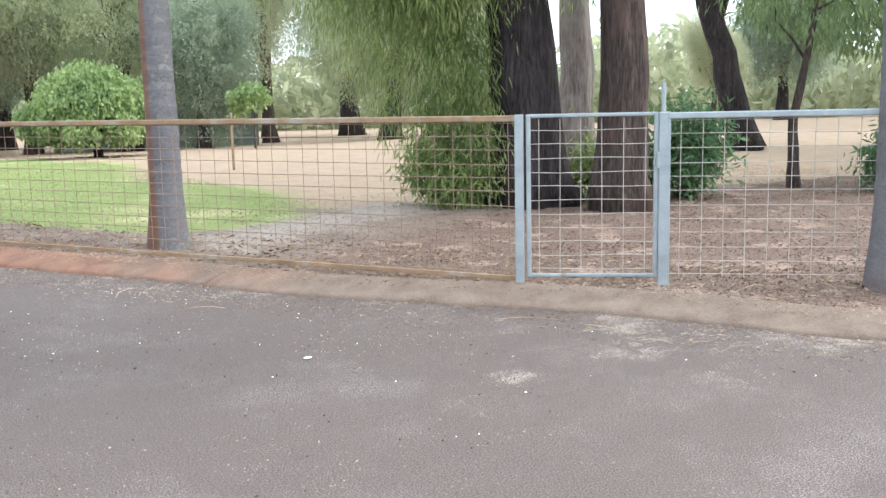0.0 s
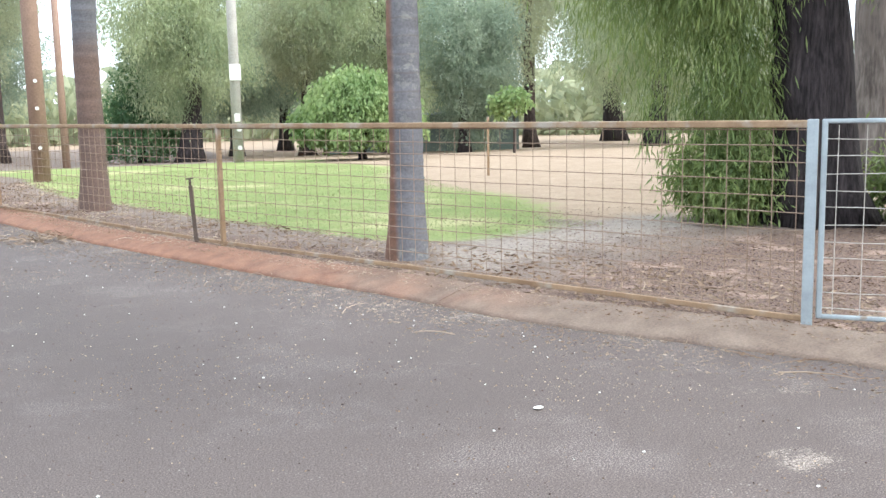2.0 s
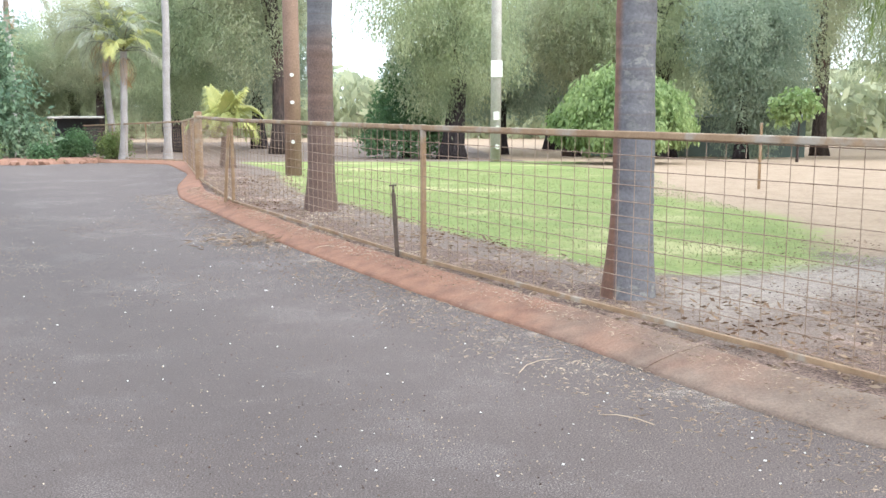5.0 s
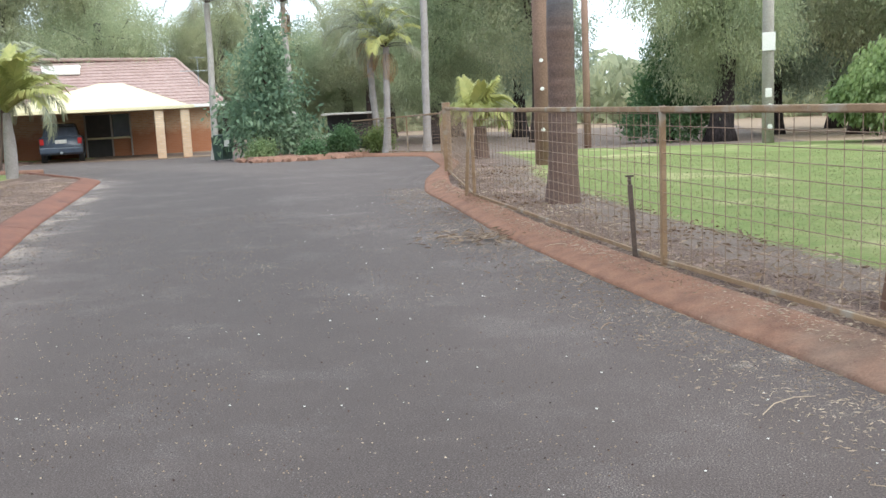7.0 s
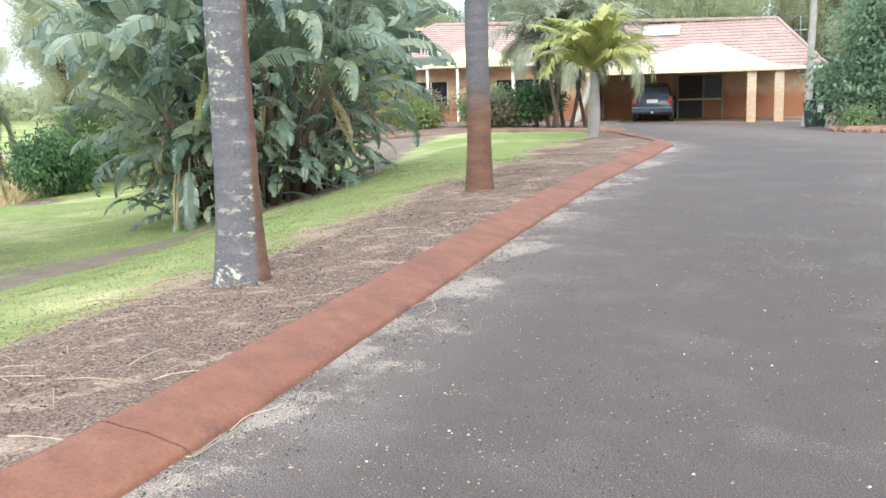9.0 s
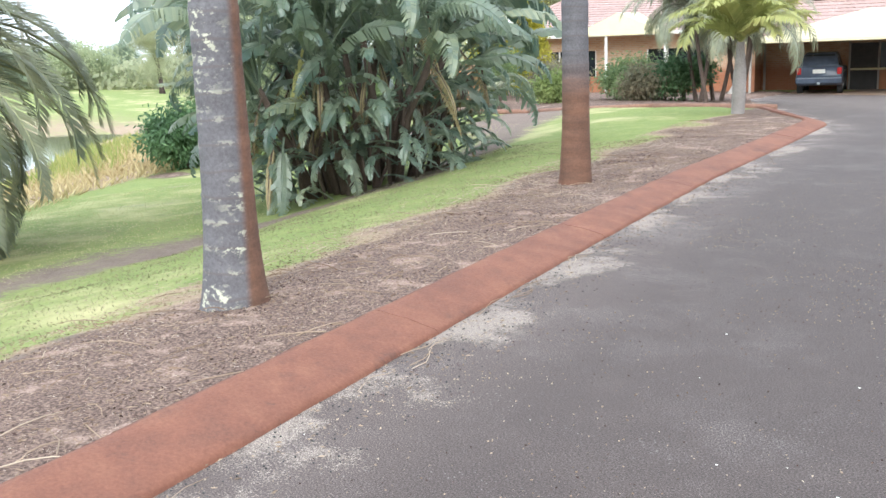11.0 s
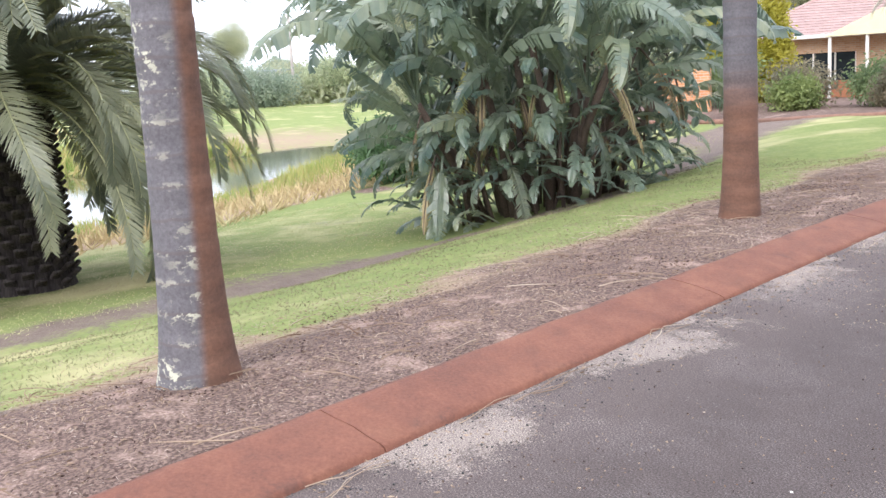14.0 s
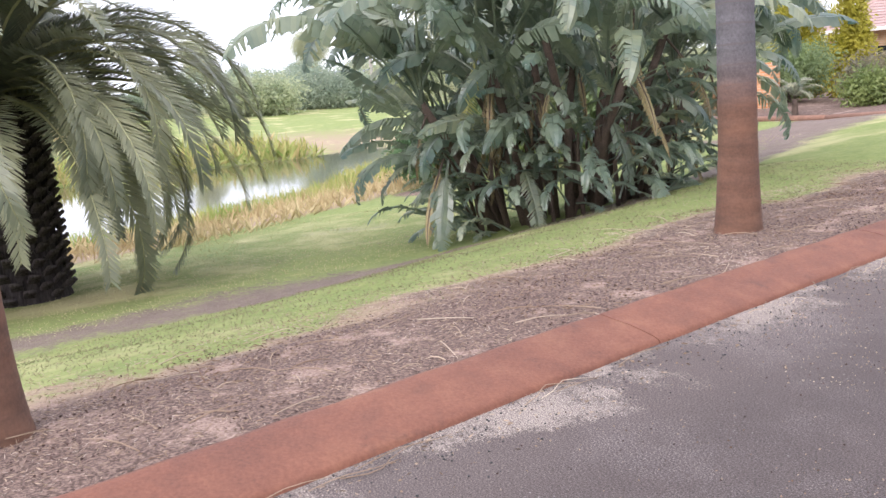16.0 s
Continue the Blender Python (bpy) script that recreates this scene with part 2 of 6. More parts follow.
def kerb_material():
    """Concrete stained rust-red by bore water: dark blotches, worn paler streaks, grit."""
    m, n, l, b = material("rust_stained_concrete_kerb")
    c = n.new("ShaderNodeTexCoord").outputs["Object"]
    broad, mid, fine = noise_node(n, l, c, 0.9, 5), noise_node(n, l, c, 4.5, 6, 0.65), noise_node(n, l, c, 60, 4, 0.7)
    col = ramp(n, l, broad, [(0.32, (0.115, 0.042, 0.028)), (0.5, (0.19, 0.07, 0.041)), (0.68, (0.255, 0.1, 0.056))])
    col = mix(n, l, 0.5, col, ramp(n, l, mid, [(0.3, (0.085, 0.037, 0.028)), (0.5, (0.18, 0.067, 0.041)), (0.72, (0.28, 0.13, 0.075))]))
    col = mix(n, l, 0.28, col, ramp(n, l, fine, [(0.3, (0.07, 0.03, 0.022)), (0.7, (0.32, 0.15, 0.09))]))
    col = mix(n, l, arith(n, l, "MULTIPLY", smooth(n, l, noise_node(n, l, c, 2.2, 7, 0.7), 0.56, 0.68), 0.5), col, (0.075, 0.04, 0.033))
    l.new(col, b.inputs["Base Color"])
    b.inputs["Roughness"].default_value = 0.85
    bump(n, l, b, mix(n, l, 0.5, mid, fine), 0.4, 0.012)
    return m


M_KERB = kerb_material()
M_KERB_PALE = surf("weathered_concrete_kerb", (0.2, 0.13, 0.085), (0.34, 0.26, 0.19), 2.5, 60, 0.9, 0.4, patch=(0.3, 0.12, 0.06), patch_at=(0.55, 0.7), patch_scale=1.1)


def kerb_blend():
    """Weathered concrete near the gate that turns rust-red farther along."""
    m, n, l, b = material("part_stained_concrete_kerb")
    c = n.new("ShaderNodeTexCoord").outputs["Object"]
    sep = n.new("ShaderNodeSeparateXYZ")
    l.new(c, sep.inputs[0])
    broad, mid, fine = noise_node(n, l, c, 1.2), noise_node(n, l, c, 5, 5), noise_node(n, l, c, 70, 3, 0.7)
    rust = ramp(n, l, mid, [(0.3, (0.16, 0.062, 0.035)), (0.7, (0.33, 0.15, 0.085))])
    pale = ramp(n, l, mid, [(0.3, (0.1, 0.076, 0.06)), (0.7, (0.22, 0.175, 0.14))])
    s = n.new("ShaderNodeMath")
    s.operation = "MULTIPLY_ADD"
    l.new(broad, s.inputs[0])
    s.inputs[1].default_value = 7.0
    l.new(sep.outputs["Y"], s.inputs[2])
    col = mix(n, l, smooth(n, l, s.outputs[0], 7.0, 11.5), pale, rust)
    col = mix(n, l, 0.3, col, ramp(n, l, fine, [(0.3, (0.09, 0.05, 0.035)), (0.7, (0.38, 0.25, 0.17))]))
    l.new(col, b.inputs["Base Color"])
    b.inputs["Roughness"].default_value = 0.9
    bump(n, l, b, fine, 0.45)
    return m


M_KERB_RIGHT = kerb_blend()
M_GALV = surf("galvanised_steel", (0.27, 0.3, 0.315), (0.4, 0.44, 0.455), 8, 90, 0.5, 0.05, 0.45, patch=(0.28, 0.23, 0.18), patch_at=(0.64, 0.75), patch_scale=6, grainy=0.12)
M_RUST = surf("rust_stained_steel", (0.21, 0.125, 0.068), (0.38, 0.26, 0.155), 5, 70, 0.75, 0.1, 0.15, patch=(0.36, 0.31, 0.25), patch_at=(0.5, 0.66), patch_scale=3, grainy=0.2)
M_WIRE_R = surf("rusty_wire", (0.19, 0.12, 0.08), (0.36, 0.26, 0.19), 4, 40, 0.7, 0.1, 0.2)
M_WIRE_G = surf("galvanised_wire", (0.36, 0.32, 0.27), (0.52, 0.49, 0.45), 4, 40, 0.55, 0.1, 0.3)
M_BARK_DARK = bark_material("dark_fibrous_bark", (0.028, 0.023, 0.024), (0.075, 0.06, 0.06), 9)
M_BARK_RED = bark_material("red_brown_bark", (0.05, 0.038, 0.034), (0.135, 0.1, 0.088), 10, 1.0, (0.1, 0.062, 0.05))
M_BARK_PALE = bark_material("pale_gum_bark", (0.15, 0.125, 0.115), (0.27, 0.235, 0.215), 6, 0.5, (0.2, 0.165, 0.15))
M_POLE = surf("weathered_pole_timber", (0.3, 0.27, 0.24), (0.48, 0.45, 0.41), 3, 40, 0.85, 0.4)
M_POLE_RED = surf("rust_stained_pole_timber", (0.18, 0.11, 0.08), (0.34, 0.22, 0.165), 2, 40, 0.85, 0.4)
M_WHITE = surf("off_white_paint", (0.68, 0.66, 0.6), (0.82, 0.8, 0.75), 3, 50, 0.6, 0.05)
M_CREAM = surf("cream_painted_sheet", (0.66, 0.58, 0.34), (0.78, 0.71, 0.47), 1.5, 30, 0.55, 0.05)
M_DARK = surf("dark_shadowed_timber", (0.03, 0.03, 0.032), (0.07, 0.068, 0.066), 4, 40, 0.7, 0.1)
M_TILE = surf("faded_red_roof_tile", (0.29, 0.195, 0.175), (0.43, 0.31, 0.28), 1.2, 18, 0.85, 0.3, patch=(0.48, 0.39, 0.36), patch_at=(0.55, 0.8), patch_scale=4)
M_LEAF_PEPPER = leafy("narrow_drooping_leaves", [(0.0, (0.07, 0.115, 0.035)), (0.5, (0.17, 0.235, 0.075)), (1.0, (0.4, 0.46, 0.17))])
M_LEAF_EUC = leafy("grey_green_gum_leaves", [(0.0, (0.0963, 0.149, 0.07)), (0.6, (0.21, 0.289, 0.131)), (1.0, (0.35, 0.429, 0.193))])
# far foliage: distance haze is put into these three pale leaf colours
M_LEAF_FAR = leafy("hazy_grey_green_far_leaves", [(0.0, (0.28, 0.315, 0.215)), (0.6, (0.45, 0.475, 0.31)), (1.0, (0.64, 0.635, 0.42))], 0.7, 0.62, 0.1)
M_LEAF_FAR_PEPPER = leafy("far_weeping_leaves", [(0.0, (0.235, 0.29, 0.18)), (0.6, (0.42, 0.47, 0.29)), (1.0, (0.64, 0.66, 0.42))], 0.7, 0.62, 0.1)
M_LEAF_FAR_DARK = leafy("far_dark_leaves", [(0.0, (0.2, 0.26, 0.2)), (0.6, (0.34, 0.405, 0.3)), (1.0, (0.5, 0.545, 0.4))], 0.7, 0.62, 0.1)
M_LEAF_DARK = leafy("dark_green_leaves", [(0.0, (0.051, 0.102, 0.051)), (0.6, (0.111, 0.204, 0.0935)), (1.0, (0.187, 0.306, 0.128))])
M_LEAF_BRIGHT = leafy("fresh_green_leaves", [(0.0, (0.12, 0.2, 0.07)), (0.6, (0.25, 0.34, 0.125)), (1.0, (0.42, 0.5, 0.22))])
M_LEAF_DUSTY = leafy("dusty_olive_shrub_leaves", [(0.0, (0.12, 0.13, 0.09)), (0.6, (0.24, 0.23, 0.14)), (1.0, (0.38, 0.3, 0.19))])
M_LEAF_BED = leafy("blue_green_garden_leaves", [(0.0, (0.085, 0.15, 0.1)), (0.6, (0.175, 0.27, 0.165)), (1.0, (0.33, 0.42, 0.26))])
M_LEAF_GOLD = leafy("golden_conifer_foliage", [(0.0, (0.3, 0.29, 0.03)), (1.0, (0.55, 0.5, 0.09))])
M_FROND = leafy("grey_green_palm_fronds", [(0.0, (0.1, 0.13, 0.095)), (0.5, (0.22, 0.25, 0.175)), (1.0, (0.5, 0.5, 0.32))], 0.38, 0.45, 0.8, 0.35)
M_RIB = surf("pale_frond_ribs", (0.24, 0.25, 0.13), (0.38, 0.38, 0.2), 4, 40, 0.6, 0.1)
M_BARK_DATE = bark_material("dark_date_palm_bark", (0.045, 0.038, 0.04), (0.105, 0.088, 0.088), 7, 0.8)
M_FROND_YEL = leafy("yellow_green_palm_fronds", [(0.0, (0.25, 0.29, 0.1)), (0.6, (0.43, 0.45, 0.16)), (1.0, (0.64, 0.6, 0.24))], 0.5, 0.35, 0.35, 0.45)
M_FROND_DEAD = leafy("dead_palm_fronds", [(0.0, (0.26, 0.14, 0.06)), (1.0, (0.5, 0.33, 0.17))], 0.8, 0.2)
M_STREL = leafy("glossy_banana_like_leaves", [(0.0, (0.05, 0.105, 0.09)), (0.4, (0.125, 0.205, 0.172)), (0.8, (0.27, 0.345, 0.26)), (1.0, (0.52, 0.54, 0.34))], 0.3, 0.42, 0.9, 0.2)
M_STREL_DEAD = leafy("withered_brown_leaves", [(0.0, (0.17, 0.115, 0.072)), (1.0, (0.442, 0.369, 0.198))], 0.8, 0.15, 0.3, 0.2)
M_STEM = surf("dry_leaf_stems", (0.05, 0.037, 0.031), (0.15, 0.108, 0.083), 4, 40, 0.9, 0.5)
M_LITTER = leafy("dry_leaf_litter", [(0.0, (0.09, 0.05, 0.03)), (0.45, (0.24, 0.145, 0.085)), (0.8, (0.43, 0.31, 0.205)), (1.0, (0.66, 0.57, 0.45))], 0.9, 0.05, 0.2)
# brown litter darkened to hold tree shade in its colour; debris heap shares it
M_LITTER_BROWN_SHADE = leafy("brown_leaf_litter", [(0.0, (0.07, 0.04, 0.026)), (0.5, (0.16, 0.095, 0.06)), (0.85, (0.29, 0.19, 0.125)), (1.0, (0.48, 0.38, 0.28))], 0.9, 0.05, 0.2)
M_FIBRE = leafy("bleached_plant_fibre", [(0.0, (0.3, 0.22, 0.16)), (0.6, (0.5, 0.41, 0.33)), (1.0, (0.72, 0.66, 0.58))], 0.9, 0.05, 0.2)
M_CHIP = leafy("dark_bark_chips", [(0.0, (0.0297, 0.0194, 0.0184)), (0.7, (0.0792, 0.0502, 0.0444)), (1.0, (0.168, 0.105, 0.0884))], 0.9, 0.0, 0.2)
M_BLADE = leafy("lawn_grass_blades", [(0.0, (0.17, 0.205, 0.085)), (0.6, (0.265, 0.3, 0.135)), (1.0, (0.42, 0.4, 0.22))], 0.7, 0.3, 0.2)
M_BLADE_DRIVE = leafy("sun_bleached_lawn_blades", [(0.0, (0.14, 0.155, 0.075)), (0.6, (0.22, 0.225, 0.115)), (1.0, (0.37, 0.33, 0.2))], 0.7, 0.3, 0.2)
M_DRYLAWN = leafy("yellowing_grass_blades", [(0.0, (0.33, 0.34, 0.15)), (0.5, (0.45, 0.43, 0.22)), (1.0, (0.6, 0.53, 0.32))], 0.7, 0.3, 0.2)
M_REED = leafy("shore_reeds", [(0.0, (0.16, 0.27, 0.06)), (0.5, (0.3, 0.37, 0.1)), (1.0, (0.52, 0.4, 0.19))], 0.7, 0.3, 0.2)
M_DRYREED = leafy("dry_shore_grass", [(0.0, (0.34, 0.25, 0.12)), (0.6, (0.5, 0.4, 0.21)), (1.0, (0.66, 0.57, 0.34))], 0.8, 0.25, 0.2)
M_PETAL = surf("white_gum_nuts", (0.66, 0.62, 0.54), (0.85, 0.82, 0.76), 30, 200, 0.8, 0.1)
M_STONE = surf("red_garden_stone", (0.16, 0.08, 0.055), (0.32, 0.18, 0.125), 5, 40, 0.9, 0.6)


def brick_material(name="pale_clay_brickwork", stained=0.8, one=(0.5, 0.3, 0.17, 1), two=(0.62, 0.42, 0.26, 1)):
    m, n, l, b = material(name)
    c = n.new("ShaderNodeTexCoord").outputs["Generated"]
    co = n.new("ShaderNodeTexCoord").outputs["Object"]
    sep = n.new("ShaderNodeSeparateXYZ")
    l.new(co, sep.inputs[0])
    join = n.new("ShaderNodeCombineXYZ")
    l.new(sep.outputs["X"], join.inputs[0])
    l.new(sep.outputs["Z"], join.inputs[1])
    t = n.new("ShaderNodeTexBrick")
    t.inputs["Scale"].default_value, t.inputs["Mortar Size"].default_value = 1.0, 0.01
    t.inputs["Brick Width"].default_value, t.inputs["Row Height"].default_value = 0.24, 0.086
    t.inputs["Color1"].default_value, t.inputs["Color2"].default_value = one, two
    t.inputs["Mortar"].default_value = (0.55, 0.47, 0.38, 1)
    l.new(join.outputs[0], t.inputs["Vector"])
    wob = arith(n, l, "MULTIPLY", noise_node(n, l, co, 1.1, 4), 1.0)
    lift = n.new("ShaderNodeMath")
    lift.operation = "ADD"
    l.new(sep.outputs["Z"], lift.inputs[0])
    l.new(wob, lift.inputs[1])
    stain = arith(n, l, "SUBTRACT", 1.0, smooth(n, l, lift.outputs[0], 1.35, 2.1))
    col = mix(n, l, arith(n, l, "MULTIPLY", stain, stained), t.outputs["Color"], (0.33, 0.11, 0.045))
    l.new(col, b.inputs["Base Color"])
    b.inputs["Roughness"].default_value = 0.9
    bump(n, l, b, t.outputs["Fac"], -0.4, 0.01)
    return m


M_BRICK = brick_material()
M_BRICK_CREAM = brick_material("cream_brick", 0.25, (0.62, 0.45, 0.28, 1), (0.72, 0.56, 0.38, 1))
M_BRICK_ORANGE = brick_material("orange_brick", 0.2, (0.55, 0.24, 0.1, 1), (0.65, 0.34, 0.16, 1))


def glass_like(name, col, rough=0.08):
    m, n, l, b = material(name)
    c = n.new("ShaderNodeTexCoord").outputs["Object"]
    l.new(ramp(n, l, noise_node(n, l, c, 3), [(0.3, col), (0.7, [v * 1.5 for v in col])]), b.inputs["Base Color"])
    b.inputs["Roughness"].default_value = rough
    return m


M_GLASS = glass_like("dark_window_glass", (0.02, 0.025, 0.03))
M_PAINT = glass_like("blue_grey_car_paint", (0.05, 0.064, 0.09), 0.25)
M_RED = glass_like("red_lamp_lens", (0.35, 0.02, 0.02), 0.2)
M_RUBBER = surf("black_rubber", (0.015, 0.015, 0.016), (0.04, 0.04, 0.042), 8, 60, 0.8, 0.1)
M_BIN = surf("dark_green_plastic", (0.02, 0.045, 0.032), (0.035, 0.065, 0.05), 4, 60, 0.45, 0.05)


def water_material():
    m, n, l, b = material("still_pond_water")
    c = n.new("ShaderNodeTexCoord").outputs["Object"]
    l.new(ramp(n, l, noise_node(n, l, c, 0.15), [(0.3, (0.05, 0.05, 0.03)), (0.7, (0.1, 0.095, 0.06))]), b.inputs["Base Color"])
    b.inputs["Roughness"].default_value = 0.06
    bump(n, l, b, noise_node(n, l, c, 2.0, 3), 0.012, 0.02)
    return m


M_WATER = water_material()


# ---------- shared building helpers ----------
def mesh_from(name, verts, faces, mats, index=None, soft=False):
    me = bpy.data.meshes.new(name)
    v = np.asarray(verts, np.float32).reshape(-1, 3)
    if isinstance(faces, np.ndarray):
        k, cnt = faces.shape[1], len(faces)
        me.vertices.add(len(v))
        me.vertices.foreach_set("co", v.ravel())
        me.loops.add(cnt * k)
        me.loops.foreach_set("vertex_index", faces.astype(np.int32).ravel())
        me.polygons.add(cnt)
        me.polygons.foreach_set("loop_start", np.arange(0, cnt * k, k, dtype=np.int32))
        me.update(calc_edges=True)
    else:
        me.from_pydata(v.tolist(), [], faces)
        me.update()
    for mt in mats if isinstance(mats, (list, tuple)) else [mats]:
        me.materials.append(mt)
    if index is not None:
        me.polygons.foreach_set("material_index", np.asarray(index, np.int32))
    if soft:
        me.polygons.foreach_set("use_smooth", np.ones(len(me.polygons), bool))
    return me


def put(name, me, parent=None, label="", m=None):
    ob = new(name, me)
    if parent is not None:
        ob.parent = parent
    if m is not None:
        ob.matrix_basis = m
    if label:
        ob["label"] = label
    return ob


def part(name, bm, mt, parent=None, label="", m=None, soft=False):
    me = bpy.data.meshes.new(name)
    bm.to_mesh(me)
    bm.free()
    me.materials.append(mt)
    if soft:
        me.polygons.foreach_set("use_smooth", np.ones(len(me.polygons), bool))
    return put(name, me, parent, label, m)


def empty(name, m, label, category, group="", kind=""):
    ob = new(name)
    ob.matrix_basis = m
    return tagged(ob, label, category, group, kind)


def add_box(bm, lo, hi, bevel=0.0):
    c = [(a + b) / 2 for a, b in zip(lo, hi)]
    s = [b - a for a, b in zip(lo, hi)]
    r = bmesh.ops.create_cube(bm, size=1, matrix=Matrix.Translation(c) @ Matrix.Diagonal((*s, 1)))
    if bevel:
        es = {e for v in r["verts"] for e in v.link_edges}
        bmesh.ops.bevel(bm, geom=list(es), offset=bevel, segments=2, affect="EDGES", profile=0.5)


def box(lo, hi, bevel=0.0):
    bm = bmesh.new()
    add_box(bm, lo, hi, bevel)
    return bm


def tube(points, radii, sides=8, cap=True):
    """Verts and faces of a tapered tube along points."""
    pts = [Vector(p) for p in points]
    verts, faces = [], []
    side = Vector((1, 0, 0))
    for i, p in enumerate(pts):
        way = (pts[min(i + 1, len(pts) - 1)] - pts[max(i - 1, 0)]).normalized()
        side = (side - way * side.dot(way))
        side = side.normalized() if side.length > 1e-4 else way.orthogonal().normalized()
        up = way.cross(side)
        for k in range(sides):
            a = 2 * math.pi * k / sides
            verts.append(p + (side * math.cos(a) + up * math.sin(a)) * radii[i])
    for i in range(len(pts) - 1):
        for k in range(sides):
            a, b = i * sides + k, i * sides + (k + 1) % sides
            faces.append((a, b, b + sides, a + sides))
    if cap:
        faces.append(tuple(range(sides))[::-1])
        faces.append(tuple(range((len(pts) - 1) * sides, len(pts) * sides)))
    return [tuple(v) for v in verts], faces


def merge(*pieces):
    verts, faces = [], []
    for v, f in pieces:
        k = len(verts)
        verts += v
        faces += [tuple(i + k for i in q) for q in f]
    return verts, faces


def leaves(rng, at, way, size, width, fold=0.0):
    """Pointed four-sided leaves: centres, directions, lengths and a width ratio."""
    at, way = np.asarray(at), np.asarray(way, float)
    way = way / (np.linalg.norm(way, axis=1, keepdims=True) + 1e-9)
    other = rng.normal(size=way.shape)
    side = np.cross(way, other)
    side /= np.linalg.norm(side, axis=1, keepdims=True) + 1e-9
    size = np.broadcast_to(size, len(at))[:, None]
    mid = at + way * size * 0.45
    quad = np.stack([at, mid + side * size * width, at + way * size, mid - side * size * width], 1)
    return quad.reshape(-1, 3), np.arange(len(at) * 4).reshape(-1, 4)


# ---------- lie of the land ----------
def curve_at(table, v):
    return np.interp(v, [a for a, _ in table], [b for _, b in table])


FALL = [(-60, 0.0), (18, 0.0), (22, -0.03), (26, -0.13), (30, -0.26), (34, -0.43), (40, -0.57), (60, -0.8), (200, -1.0)]
BANK = [(-1, 0.06), (0.4, 0.055), (1.2, -0.005), (2, -0.12), (4, -0.43), (6, -0.85), (9, -1.12), (13, -1.38), (16, -1.62), (19, -1.9), (22, -2.25), (26, -2.8), (300, -2.8)]
FAR_BANK = [(0, -2.8), (40, -2.8), (43.5, -2.2), (50, -1.75), (70, -1.0), (100, -0.1), (130, 0.4), (400, 0.6)]
SHORE = [(-40, 0.5), (4, 0.5), (8, 1.1), (12.5, 2.3), (16, 3.6), (20, 7.0), (26, 11.0), (34, 17.0), (60, 34.0)]
RIGHT_EDGE = [(-60, 60), (-5, 11.2), (0.4, 5.3), (1.9, 4.72), (3.06, 3.92), (3.9, 3.25), (5.3, 2.66), (6.5, 1.97), (8.4, 1.03), (10.6, 0.0),
              (13.6, -1.2), (15.3, -1.95), (17.6, -2.5), (21.5, -3.1), (29, -5.3), (33, -8.8), (37, -12.5), (42, -17.5)]
LEFT_EDGE = [(-60, -60), (-1.5, -6.0), (0.4, -2.3), (1.5, -1.55), (2.4, -1.38), (3.44, -1.86), (6.2, -3.4), (8.15, -4.5), (12.2, -6.7), (16.5, -8.8),
             (20, -10.6), (22, -13), (26, -17), (31, -21.5), (36, -24.5), (42, -27.5)]


def step(a, b, v):
    t = np.clip((v - a) / (b - a), 0, 1)
    return t * t * (3 - 2 * t)


def off_kerb(x, y):
    return -(x + 3.8) * 0.884 - (y - 6.2) * 0.467


def along_kerb(x, y):
    return -(x + 3.8) * 0.467 + (y - 6.2) * 0.884


def bank_depth(x, y):
    """Distance down the pond slope; the shore draws away farther along."""
    d = off_kerb(x, y)
    return d - curve_at(SHORE, along_kerb(x, y)) * step(6, 14, d)


def land(x, y):
    """Ground height, road bed included."""
    x, y = np.asarray(x, float), np.asarray(y, float)
    d, w = off_kerb(x, y), (x - 0.8) * 0.5 + (y - 4.2) * 0.866
    lake = 1 - step(-4, 7, w)
    slope = np.maximum(curve_at(BANK, bank_depth(x, y)), curve_at(FAR_BANK, d))
    z = np.where(d > 0, 0.07 + (slope - 0.07) * lake, 0.07)
    return z + curve_at(FALL, y) * (1 - lake * (d > 0))


def on_road(x, y, inset=0.2):
    return (x > curve_at(LEFT_EDGE, y) - 0.4 + inset) & (x < curve_at(RIGHT_EDGE, y) + 0.4 - inset) & (y < 42)


def road_z(x, y):
    return curve_at(FALL, y)


def on_land(x, y, dz=0.0):
    return Vector((x, y, float(land(x, y)) + dz))


# ---------- ground, road, kerbs, pond ----------
def spaced(lo, hi, near_lo, near_hi, fine):
    mid = np.arange(near_lo, near_hi, fine)
    grow = np.cumsum(fine * 1.25 ** np.arange(1, 60))
    return np.concatenate([near_lo - grow[near_lo - grow > lo][::-1], mid, near_hi + grow[near_hi + grow < hi]])


def grid_mesh(name, gx, gy, zfun, mt):
    xx, yy = np.meshgrid(gx, gy)
    zz = zfun(xx, yy)
    i = np.arange(len(gx) * len(gy)).reshape(len(gy), len(gx))
    quads = np.stack([i[:-1, :-1], i[:-1, 1:], i[1:, 1:], i[1:, :-1]], -1).reshape(-1, 4)
    return mesh_from(name, np.stack([xx, yy, zz], -1).reshape(-1, 3), quads, mt, soft=True), xx.ravel(), yy.ravel()


def set_mask(me, name, values):
    a = me.attributes.new(name, "FLOAT", "POINT")
    a.data.foreach_set("value", np.asarray(values, np.float32))


def ripple(x, y):
    return 0.018 * np.sin(1.7 * x + 0.6 * y) * np.sin(1.3 * y - 0.4 * x) + 0.012 * np.sin(4.1 * x) * np.sin(3.7 * y + x)


def ground_z(x, y):
    return np.where(on_road(x, y), road_z(x, y) - 0.1, land(x, y) + ripple(x, y) * (off_kerb(x, y) > 0.8))


